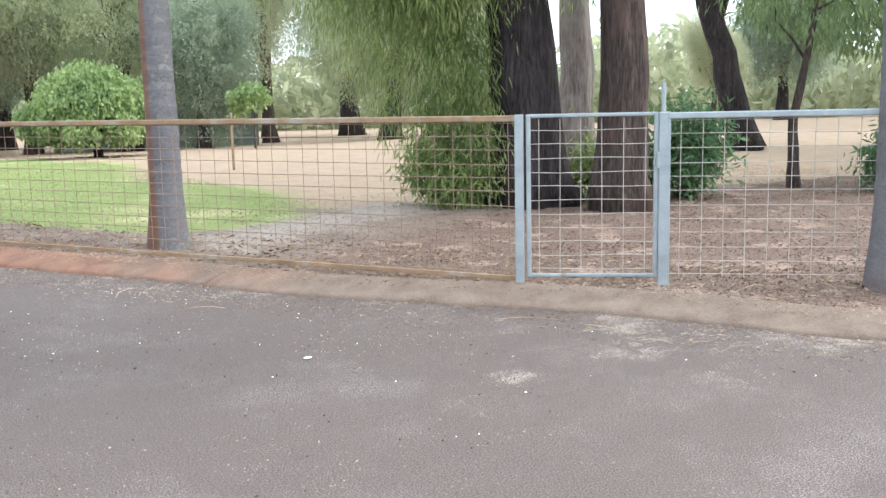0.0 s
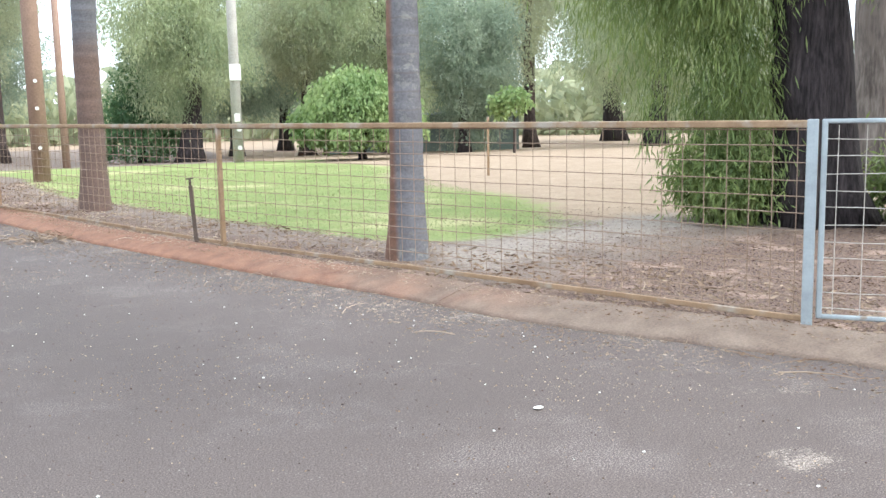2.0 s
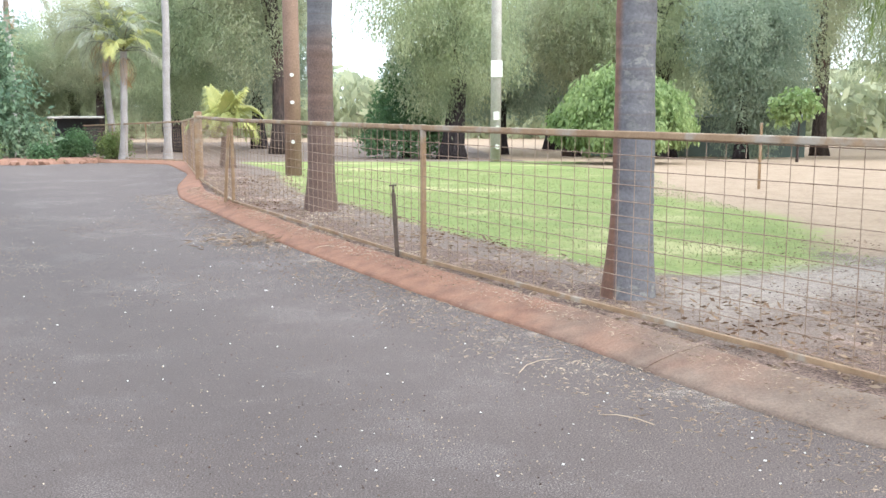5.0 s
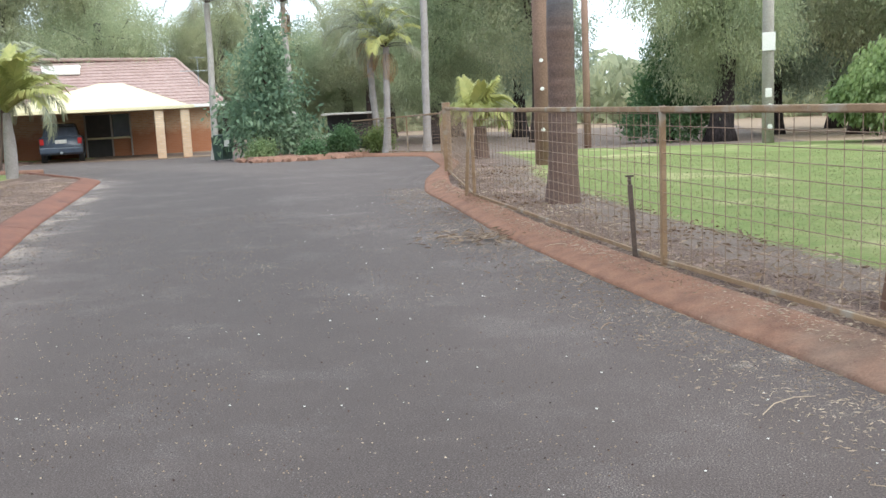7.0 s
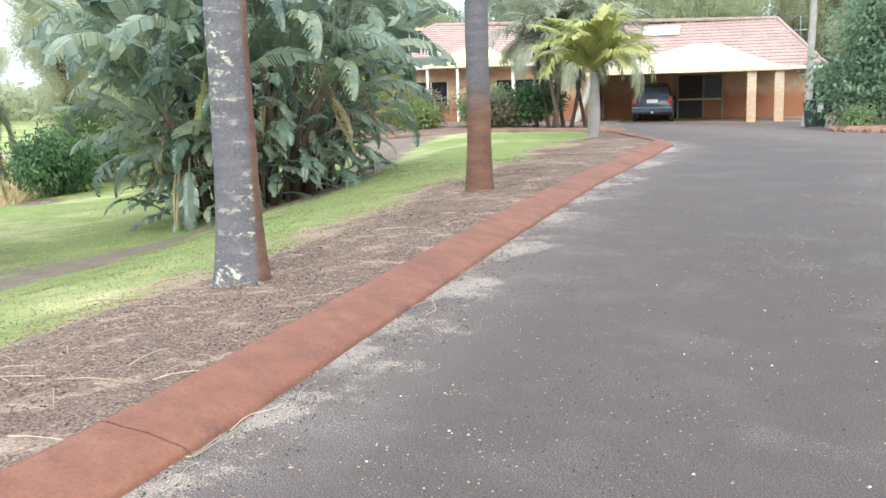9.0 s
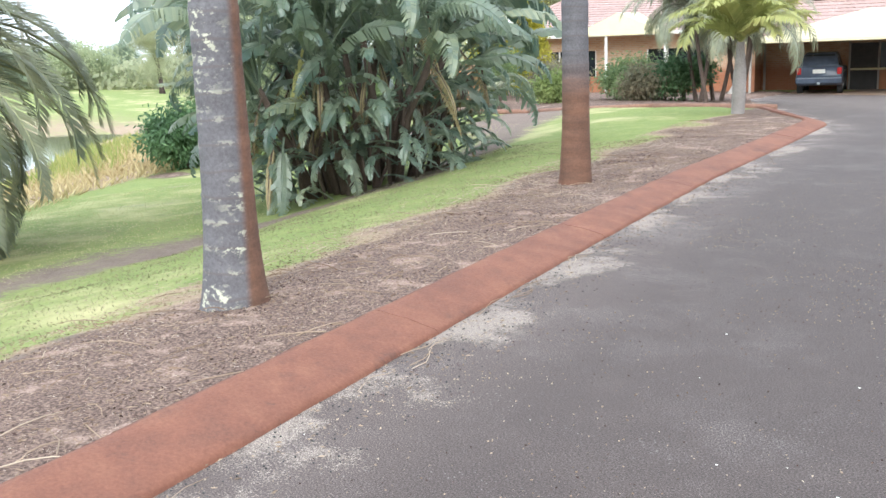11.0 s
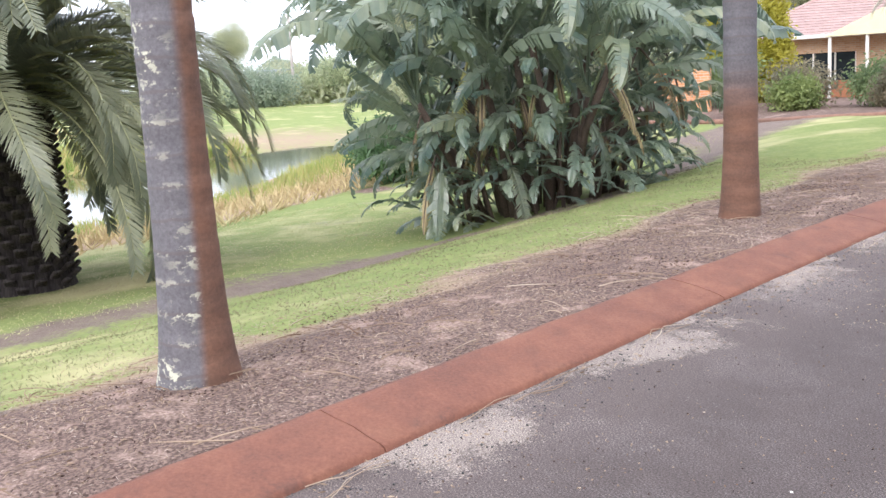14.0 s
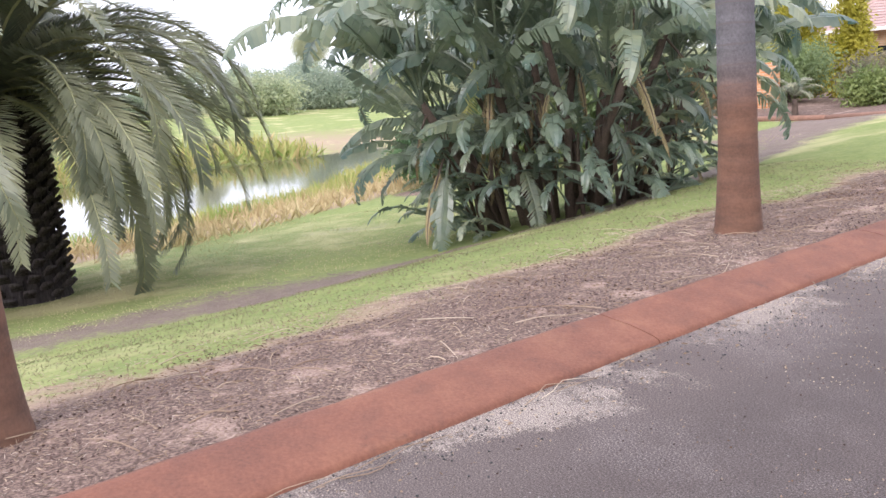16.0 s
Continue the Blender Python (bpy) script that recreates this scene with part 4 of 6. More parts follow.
# date palm by the pond slope
rng = np.random.default_rng(21)
DATE = [frond_mesh("frond", 4.3, dr, 170, 0.38, 0.026, rng, M_FROND, M_RIB, 0.42, 0.8, 0.05, 0.08) for dr in (1.7, 2.0, 2.3, 2.6)]
at = on_land(-14.9, 3.75)
dp = empty("date_palm", pose(*at), "broad date palm with dark stubby trunk and arching fronds", "palm tree")
me, top = trunk_mesh("trunk", 0.6, 0.52, 2.9, M_BARK_DATE, 0.15, 0.0, 5)
put("trunk", me, dp)
stub = bmesh.new()
add_box(stub, (-0.04, -0.085, -0.025), (0.15, 0.085, 0.03), 0.02)
bmesh.ops.rotate(stub, verts=stub.verts, cent=(0, 0, 0), matrix=Matrix.Rotation(-0.7, 3, "Y"))
sm = bpy.data.meshes.new("leaf_base")
stub.to_mesh(sm)
stub.free()
sm.materials.append(M_BARK_DATE)
for k in range(280):
    a, z = k * 2.399963, 0.06 + 2.75 * k / 280
    put("leaf_base", sm, dp, "", pose((0.66 - 0.05 * z) * math.cos(a), (0.66 - 0.05 * z) * math.sin(a), z, 0, 0, math.degrees(a)))
crown(dp, (0, 0, 2.85), DATE, 170, np.random.default_rng(4), (-0.85, 0.95), scale=(0.9, 1.1))


# ---------- giant bird-of-paradise clump ----------
def paddle_mesh(name, length, width, stalk, droop, rng, mt, torn=0.5, lift=1.25, hang=0.5):
    """A paddle leaf on a long stalk; the blade is torn into fingers along its side veins."""
    n, ang, p, pts = 24, lift, np.zeros(3), [np.zeros(3)]
    total = stalk + length
    for k in range(n):
        f = k / n
        ang -= droop / n * (0.3 + 2.3 * f * f)
        p = p + np.array([math.cos(ang), 0, math.sin(ang)]) * total / n
        pts.append(p.copy())
    pts = np.array(pts)
    grid = np.arange(n + 1) / n
    sv, sf = tube([tuple(q) for q in pts], np.linspace(0.022, 0.005, n + 1), 5)
    verts, faces, idx = list(sv), list(sf), [1] * len(sf)

    def rib(f):
        return np.array([np.interp((stalk + f * length) / total, grid, pts[:, c]) for c in range(3)])

    for side in (1, -1):
        fall = hang * rng.uniform(0.6, 1.3)
        f0 = 0.0
        while f0 < 0.985:
            f1 = min(1.0, f0 + rng.uniform(0.015, 0.05) + (rng.random() > torn) * rng.uniform(0.04, 0.14))
            bend = rng.normal(0.0, 0.22)
            short = rng.uniform(0.82, 1.04)
            cells = max(1, int(round((f1 - f0) / 0.035)))
            nick = 0.3 / cells
            for c in range(cells):
                ends = []
                for j in (c, c + 1):
                    f = f0 + (f1 - f0) * j / cells
                    a, b = rib(max(0, f - 0.02)), rib(min(1, f + 0.02))
                    tang = (b - a) / np.linalg.norm(b - a)
                    up = np.array([-tang[2], 0, tang[0]])
                    out = np.array([0, side, 0])
                    w = width * 0.5 * short * math.sin(math.pi * min(0.985, 0.06 + 0.94 * f) ** 0.8) ** 0.5
                    root = rib(f)
                    mid = root + out * w * 0.5 + up * (0.12 - 0.25 * bend) * w + tang * 0.2 * w
                    edge = root + out * w * (0.98 - 0.3 * fall) - up * (fall + bend) * w + tang * 0.55 * w
                    ends.append((root, mid, edge))
                (r0, m0, e0), (r1, m1, e1) = ends
                if c == 0:
                    e0, m0 = e0 + (e1 - e0) * 0.55, m0 + (m1 - m0) * 0.12
                if c == cells - 1:
                    e1, m1 = e1 + (e0 - e1) * nick, m1 + (m0 - m1) * 0.08
                q = len(verts)
                verts += [r0, r1, m1, m0, e1, e0]
                faces += [(q, q + 1, q + 2, q + 3), (q + 3, q + 2, q + 4, q + 5)]
                idx += [0, 0]
            f0 = f1
    return mesh_from(name, np.array([tuple(v) for v in verts]), faces, [mt, M_STEM if mt is M_STREL_DEAD else mt], idx)


rng = np.random.default_rng(31)
PADDLE = [paddle_mesh("leaf", ln, wd, st, dr, rng, M_STREL, tn)
          for ln, wd, st, dr, tn in ((2.1, 0.54, 1.2, 1.6, 0.75), (2.2, 0.56, 1.1, 2.2, 0.85), (1.9, 0.5, 1.4, 1.0, 0.6), (2.0, 0.52, 0.9, 2.6, 0.9), (1.6, 0.48, 0.8, 1.9, 0.6), (1.9, 0.46, 1.5, 0.5, 0.45))]
SKIRT = [paddle_mesh("leaf", ln, 0.31, st, dr, rng, M_STREL, tn, 1.0, 0.3) for ln, st, dr, tn in ((1.3, 0.6, 1.7, 0.8), (1.15, 0.5, 1.2, 0.7), (1.4, 0.5, 2.1, 0.9))]
WITHER = [paddle_mesh("dead_leaf", 1.2, 0.22, 0.3, 0.7, rng, M_STREL_DEAD, 0.95, -0.8, 0.9), paddle_mesh("dead_leaf", 0.9, 0.14, 0.3, 0.5, rng, M_STREL_DEAD, 0.95, -0.95, 1.1)]
CLUMP = Vector((-14.2, 11.75, 0))
at = on_land(CLUMP.x, CLUMP.y)
st = empty("bird_of_paradise_clump", pose(*at), "dense clump of giant bird-of-paradise with torn glossy leaves", "plant")
trunks = []
for k in range(26):
    a, r = k * 2.4, 1.5 * math.sqrt((k + 0.5) / 26)
    bx, by = r * math.cos(a) * 0.8, r * math.sin(a) * 1.1
    h = rng.uniform(1.7, 3.2) * (1.08 - 0.22 * r)
    bz = float(land(at.x + bx, at.y + by)) - at.z
    tip = (bx * 1.5 + rng.normal(0, 0.15), by * 1.45 + rng.normal(0, 0.15), bz + h)
    v, f = tube([(bx * 0.75, by * 0.75, bz - 0.1), (bx * 1.05, by * 1.05, bz + h * 0.5), tip], [0.075, 0.065, 0.055], 8)
    put("stem", mesh_from("stem", v, f, M_STEM, soft=True), st)
    trunks.append((Vector((bx, by, bz)), Vector(tip)))
for base, tip in trunks:
    spin = rng.uniform(0, 6.28)
    out = math.atan2(tip.y, tip.x)
    for j in range(11):
        low = j >= 8
        o = base.lerp(tip, rng.uniform(0.85, 1.05) if not low else rng.uniform(0.4, 0.8))
        a = out + rng.normal(0, 0.8) if low or rng.random() < 0.6 else spin + j * math.pi
        lean = rng.uniform(-0.35, 0.6) if not low else rng.uniform(0.2, 0.8)
        s = rng.uniform(0.8, 1.15) if not low else rng.uniform(0.5, 0.8)
        m = Matrix.Translation(o) @ Euler((rng.normal(0, 0.3), lean, a)).to_matrix().to_4x4() @ Matrix.Diagonal((s, s, s, 1))
        put("leaf", PADDLE[int(rng.integers(len(PADDLE)))], st, "", m)
    # spent leaves and dry stalks hang against the stems
    for j in range(2):
        o = base.lerp(tip, rng.uniform(0.55, 0.95))
        m = Matrix.Translation(o) @ Euler((0, rng.uniform(-0.2, 0.3), out + rng.normal(0, 0.7))).to_matrix().to_4x4() @ Matrix.Diagonal((*[rng.uniform(0.5, 0.95)] * 3, 1))
        put("dead_leaf", WITHER[j % 2], st, "withered pale hanging leaf", m)
for k in range(46):
    a, r = k * 2.399963, 1.35 * math.sqrt((k + 0.5) / 46)
    bx, by = r * math.cos(a) * 0.85, r * math.sin(a) * 1.15
    bz = float(land(at.x + bx, at.y + by)) - at.z
    h = rng.uniform(0.7, 1.5)
    v, f = tube([(bx, by, bz - 0.1), (bx * 1.12 + rng.normal(0, 0.06), by * 1.12 + rng.normal(0, 0.06), bz + h * 0.6), (bx * 1.25 + rng.normal(0, 0.12), by * 1.25 + rng.normal(0, 0.12), bz + h)], [0.035, 0.03, 0.01], 6)
    put("dry_sheath", mesh_from("dry_sheath", v, f, M_STEM, soft=True), st)
# skirt of lower leaves that arch towards the ground
for k in range(190):
    a = k * 2.399963
    r = rng.uniform(1.0, 1.55)
    o = Vector((r * math.cos(a) * 0.85, r * math.sin(a) * 1.12, 0))
    o.z = float(land(at.x + o.x, at.y + o.y)) - at.z + rng.uniform(-0.05, 1.25)
    s = rng.uniform(0.5, 0.85)
    m = Matrix.Translation(o) @ Euler((rng.normal(0, 0.3), rng.uniform(-0.3, 0.9), a + rng.normal(0, 0.5))).to_matrix().to_4x4() @ Matrix.Diagonal((s, s, s, 1))
    put("leaf", SKIRT[k % 3], st, "", m)
# single leaves that hang out of the drive side
HUNG = paddle_mesh("leaf", 1.05, 0.36, 0.25, 0.5, rng, M_STREL, 0.9, -1.1, 0.15)
YELLOWED = paddle_mesh("leaf", 1.15, 0.28, 0.2, 0.2, rng, M_FROND_YEL, 0.97, -1.15, 0.8)
for me, x, y, z, turn, tag in ((HUNG, -13.3, 10.75, 0.35, 20, ""), (HUNG, -13.15, 9.7, 0.35, -40, ""), (HUNG, -13.1, 12.0, 0.9, 30, ""), (YELLOWED, -13.5, 10.3, 1.75, -60, "yellowed torn leaf"), (WITHER[0], -13.3, 12.2, 2.2, 10, "withered pale hanging leaf"), (WITHER[1], -13.2, 12.5, 2.3, -20, "withered pale hanging leaf")):
    put(me.name.split(".")[0], me, st, tag, Matrix.Translation(Vector((x, y, z)) - at) @ Matrix.Rotation(radians(turn), 4, "Z"))
BRACT = frond_mesh("flower", 0.35, 0.6, 5, 0.2, 0.05, rng, M_WHITE, M_STREL_DEAD, 0.8, 0.5)
for base, tip in trunks[::4]:
    put("flower", BRACT, st, "pale dried flower bract", Matrix.Translation(tip + Vector((0, 0, 0.3))) @ Matrix.Rotation(math.atan2(tip.y, tip.x), 4, "Z"))


# ---------- trees and shrubs ----------
def crown_mesh(name, blobs, clusters, per, leaf, width, droop, seed, mt, spread=0.35, shell=0.55, strand=0.0):
    """Many small leaves in clusters through a set of ellipsoids, denser near their outside. strand: length of hanging twigs."""
    rng = np.random.default_rng(seed)
    vol = np.array([b[3] * b[4] * b[5] for b in blobs]) ** 0.7
    pick = rng.choice(len(blobs), clusters, p=vol / vol.sum())
    b = np.array(blobs)[pick]
    u = rng.normal(size=(clusters, 3))
    u /= np.linalg.norm(u, axis=1, keepdims=True)
    u *= (shell + (1 - shell) * rng.random((clusters, 1)) ** 0.6) * rng.uniform(0.8, 1.12, (clusters, 1))
    c = b[:, :3] + u * b[:, 3:]
    along_t = rng.random((clusters, per, 1))
    at = c[:, None] + rng.normal(0, spread, (clusters, per, 3)) * (1 - 0.6 * (strand > 0)) - np.array([0, 0, 1.0]) * along_t * strand
    if strand:
        at[..., :2] += rng.normal(0, spread * 0.25, (clusters, per, 2))
    way = rng.normal(0, 0.6, at.shape) + np.array([0, 0, -droop]) + 0.5 * u[:, None]
    size = leaf * rng.uniform(0.6, 1.3, clusters * per)
    v, f = leaves(rng, at.reshape(-1, 3), way.reshape(-1, 3), size, width)
    return mesh_from(name, v, f, mt)


def limbs(trunk, r0, r1, targets, seed, sides=9):
    """A tapered, slightly crooked trunk and limbs to the given places."""
    rng = np.random.default_rng(seed)
    pts = [Vector(p) for p in trunk]
    fine = []
    for a, b in zip(pts, pts[1:]):
        fine += [a.lerp(b, k / 5) for k in range(5)]
    fine.append(pts[-1])
    n = len(fine)
    jit = [Vector(rng.normal(0, r0 * 0.06, 3)) for _ in fine]
    rad = [(r0 * (1 - k / (n - 1)) + r1 * k / (n - 1)) * (1 + 0.45 * math.exp(-(p.z - fine[0].z) / 0.45)) * rng.uniform(0.96, 1.05) for k, p in enumerate(fine)]
    v, f = tube([p + j for p, j in zip(fine, jit)], rad, max(sides, 12) * (2 if r0 > 0.2 else 1))
    if r0 > 0.2:
        per = len(v) // n
        for k in range(len(v)):
            o, a, z = fine[k // per] + jit[k // per], 2 * math.pi * (k % per) / per, v[k][2]
            g = 1 + (0.05 + 0.09 * math.exp(-(z - fine[0].z) / 0.7)) * (math.sin(5 * a + seed + 0.3 * z) + 0.6 * math.sin(9 * a + 2 * seed - 0.4 * z)) / 1.3
            v[k] = (o.x + (v[k][0] - o.x) * g, o.y + (v[k][1] - o.y) * g, z)
    pieces = [(v, f)]
    for k, t in enumerate(targets):
        f = rng.uniform(0.4, 0.95)
        o = fine[int(f * (n - 1))]
        t = Vector(t)
        mid = o.lerp(t, 0.5) + Vector((0, 0, 0.12 * (t - o).length)) + Vector(rng.normal(0, 0.15, 3))
        q = rad[int(f * (n - 1))] * 0.45
        pieces.append(tube([o, o.lerp(mid, 0.5) + Vector((0, 0, 0.05)), mid, t], [q, q * 0.75, q * 0.5, 0.015], 6))
    return merge(*pieces)


def tree(x, y, trunk, r0, r1, blobs, mt_bark, mt_leaf, label, clusters=700, per=14, leaf=0.16, width=0.13, droop=0.6, seed=0, spread=0.3, strand=0.0, name="tree", shell=0.55, category="tree"):
    at = on_land(x, y, -0.05)
    ob = empty(name, pose(*at), label, category)
    targets = [b[:3] for b in blobs if b[2] > 4.5 or trunk[-1][2] < 5.5]
    put("trunk", mesh_from("trunk", *limbs(trunk, r0, r1, targets, seed), mt_bark, soft=True), ob)
    put("crown", crown_mesh("crown", blobs, clusters, per, leaf, width, droop, seed, mt_leaf, spread, shell, strand), ob)
    return ob


def puff(cx, cy, cz, rx, ry, rz, n, seed, shrink=0.55):
    """Several overlapping ellipsoids filling one."""
    rng = np.random.default_rng(seed)
    out = []
    for _ in range(n):
        u = rng.normal(size=3)
        u = u / np.linalg.norm(u) * rng.random() ** 0.4 * 0.62
        s = shrink * rng.uniform(0.6, 1.1)
        out.append((cx + u[0] * rx, cy + u[1] * ry, cz + u[2] * rz, rx * s, ry * s, rz * s))
    return out


# old dark trunk with hanging peppermint foliage behind the gate
# the high crown, out of view, is widened forward to shade the ground below
tree(8.05, 6.95, [(0, 0, 0), (-0.1, 0.05, 2.0), (-0.35, 0.2, 5), (-0.5, 0.4, 9)], 0.44, 0.34,
     [(-1.3, 1.0, 2.4, 0.75, 0.6, 0.9), (-1.8, 1.2, 3.1, 0.8, 0.7, 0.8), (-1.0, 0.3, 3.2, 0.8, 0.7, 0.7), (-2.0, 1.4, 3.8, 1.2, 0.9, 0.8), (-1.2, 0.7, 1.6, 0.6, 0.5, 0.5), (-0.95, 0.5, 1.0, 0.5, 0.4, 0.4),
      (0.3, -0.6, 4.1, 1.2, 0.9, 0.6), *puff(-0.3, -0.3, 7.6, 4.8, 5.2, 2.4, 12, 2), (0.6, 0.2, 3.7, 1.0, 0.8, 0.5), (-0.4, -0.8, 4.3, 1.4, 0.9, 0.6)],
     M_BARK_DARK, M_LEAF_PEPPER, "old dark-trunked peppermint tree with drooping foliage behind the fence", 5200, 30, 0.15, 0.05, 2.2, 1, 0.28, 0.6, shell=0.2)
old = [ob for ob in scene.objects if ob.name.startswith("tree")][-1]
put("hanging_foliage", crown_mesh("hanging_foliage", [(-0.7, 0.35, 2.2, 0.5, 0.4, 0.6), (-0.75, 0.4, 1.6, 0.5, 0.4, 0.6), (-0.7, 0.35, 1.0, 0.5, 0.45, 0.5), (-0.75, 0.35, 0.7, 0.5, 0.45, 0.4),
                                                    (-1.0, 0.6, 3.0, 0.8, 0.6, 0.7), (-1.5, 1.0, 3.5, 0.9, 0.7, 0.8), (-0.5, 0.0, 3.6, 0.8, 0.5, 0.7), (-2.0, 1.4, 4.0, 0.9, 0.7, 0.7), (0.7, -0.9, 3.7, 0.7, 0.5, 0.4), (1.2, -1.3, 3.9, 0.7, 0.5, 0.4)],
                                  1300, 26, 0.15, 0.05, 1.5, 101, M_LEAF_PEPPER, 0.3, 0.3, 0.45), old)
tree(8.42, 5.7, [(0, 0, 0), (0.0, 0, 2.0), (-0.1, 0.25, 4.5), (0.2, 0.5, 9)], 0.29, 0.2, [(-0.2, 0.5, 4.0, 1.0, 1.0, 0.6), (-0.5, 0.4, 3.3, 0.55, 0.5, 0.5), (0.1, -0.35, 3.5, 0.6, 0.5, 0.4), *puff(0.5, 0.5, 9, 3, 3, 2, 6, 3)],
     M_BARK_RED, M_LEAF_PEPPER, "brown-barked tree with flared base beside the dark trunk", 900, 20, 0.14, 0.05, 2.0, 2, 0.3, 0.5)
tree(11.55, 10.0, [(0, 0, 0), (-0.05, 0, 3), (0.1, 0.1, 9)], 0.3, 0.2, puff(0, 0, 8.5, 3, 3, 2.2, 6, 4),
     M_BARK_PALE, M_LEAF_EUC, "pale smooth-barked gum tree behind the dark trunks", 500, 20, 0.16, 0.09, 1.6, 3)
tree(18.5, 12.0, [(0, 0, 0), (-0.5, 0.3, 2.2), (-1.2, 0.8, 5), (-1.6, 1.0, 8)], 0.32, 0.16, [(0.9, -0.6, 3.4, 1.6, 1.3, 0.9), (2.2, -1.5, 3.2, 1.6, 1.4, 1.0), *puff(-0.5, 0, 6.5, 4, 4, 2.5, 9, 6)],
     M_BARK_DARK, M_LEAF_EUC, "leaning dark-trunked tree in the dry paddock", 1300, 20, 0.2, 0.12, 1.2, 4, 0.35, 0.3)
tree(11.9, 5.9, [(0, 0, 0), (0.02, 0.05, 1.0), (0.25, 0.0, 2.0), (0.5, 0, 3.2)], 0.075, 0.03, [(0.5, -0.1, 2.7, 0.9, 0.9, 0.6), (1.3, -0.7, 2.5, 0.9, 0.8, 0.6), (0.1, 0.5, 3.0, 0.8, 0.8, 0.5), (1.6, -1.0, 1.6, 0.5, 0.5, 0.5)],
     M_BARK_RED, M_LEAF_EUC, "slender young gum tree with sparse drooping leaves", 260, 16, 0.15, 0.11, 1.8, 5, 0.25, 0.3)
tree(16.5, 3.2, [(0, 0, 0), (0.1, 0.2, 2), (0.2, 0.1, 5)], 0.2, 0.1, puff(0, 0.5, 4.0, 3.5, 3, 2.4, 8, 9), M_BARK_DARK, M_LEAF_EUC, "leafy dark gum tree at the paddock edge", 900, 20, 0.2, 0.12, 1.4, 6, 0.3, 0.3)


tree(22.5, 8.5, [(0, 0, 0), (0.1, 0.1, 3), (-0.2, 0.3, 8)], 0.34, 0.22, [(-0.6, 0.2, 4.2, 2.6, 2.4, 1.2), *puff(0, 0, 6.5, 4.2, 4.2, 2.6, 9, 16)], M_BARK_PALE, M_LEAF_EUC, "thick pale-trunked gum standing in the paddock", 700, 20, 0.2, 0.11, 1.4, 16, 0.35, 0.4)
tree(20.0, 5.2, [(0, 0, 0), (-0.1, 0.1, 2.4), (0.2, 0.2, 6)], 0.15, 0.08, [(-0.8, 0.5, 3.0, 1.6, 1.6, 0.9), *puff(0, 0, 4.8, 3.0, 3.0, 1.8, 7, 17)], M_BARK_RED, M_LEAF_EUC, "slim leafy gum at the edge of the paddock", 420, 20, 0.18, 0.11, 1.4, 17, 0.3, 0.4)


def shrub(x, y, rx, ry, h, mt, label, clusters=260, per=18, leaf=0.12, width=0.2, seed=0, droop=0.2, lumps=6, name="shrub"):
    blobs = puff(0, 0, h * 0.52, rx, ry, h * 0.5, lumps, seed)
    return tree(x, y, [(0, 0, 0), (0.02, 0.02, h * 0.5)], 0.05, 0.02, blobs, M_BARK_RED, mt, label, clusters, per, leaf, width, droop, seed, 0.16, 0.0, name, 0.4, "shrub")


shrub(9.0, 6.7, 0.45, 0.45, 1.0, M_LEAF_PEPPER, "leafy regrowth between the two old trunks", 150, 18, 0.12, 0.12, 5, 0.8)
shrub(9.9, 6.05, 0.6, 0.6, 1.15, M_LEAF_DARK, "dark green shrub among the leaf litter behind the fence", 240, 20, 0.13, 0.13, 1)
shrub(12.4, 4.6, 0.7, 0.6, 1.1, M_LEAF_DARK, "low dark shrub under the young gum", 200, 20, 0.15, 0.13, 2, 0.8)
shrub(7.15, 7.5, 0.65, 0.6, 1.1, M_LEAF_PEPPER, "green regrowth at the foot of the old tree", 260, 20, 0.14, 0.09, 3, 0.8)

# round weeping mulberry on the lawn
RIM = [(1.5 * math.cos(k * 0.7) * (1 + 0.12 * math.sin(k * 2.1)), 1.5 * math.sin(k * 0.7), 1.2 + 0.18 * math.sin(k * 1.7), 0.42, 0.42, 0.3) for k in range(9)]
tree(7.75, 25.95, [(0, 0, 0), (-0.1, 0, 0.9), (-0.2, 0.1, 1.9)], 0.11, 0.07, [(-0.2, 0, 2.42, 0.8, 0.8, 0.34), (-0.1, 0, 2.15, 1.25, 1.25, 0.42), (0, 0, 1.8, 1.6, 1.6, 0.45), *RIM],
     M_BARK_DARK, M_LEAF_BRIGHT, "round weeping mulberry with a bright green umbrella crown", 2300, 16, 0.14, 0.26, 1.8, 8, 0.2, 0.42, shell=0.8)
tree(13.0, 27.0, [(0, 0, 0), (0, 0, 1.0), (0.05, 0, 1.6)], 0.035, 0.02, [(0, 0, 1.75, 0.55, 0.5, 0.35), (-0.45, 0, 1.5, 0.3, 0.3, 0.25)], M_BARK_RED, M_LEAF_BRIGHT, "small staked sapling in the dry paddock", 60, 16, 0.16, 0.35, 0.8, 9, 0.12)


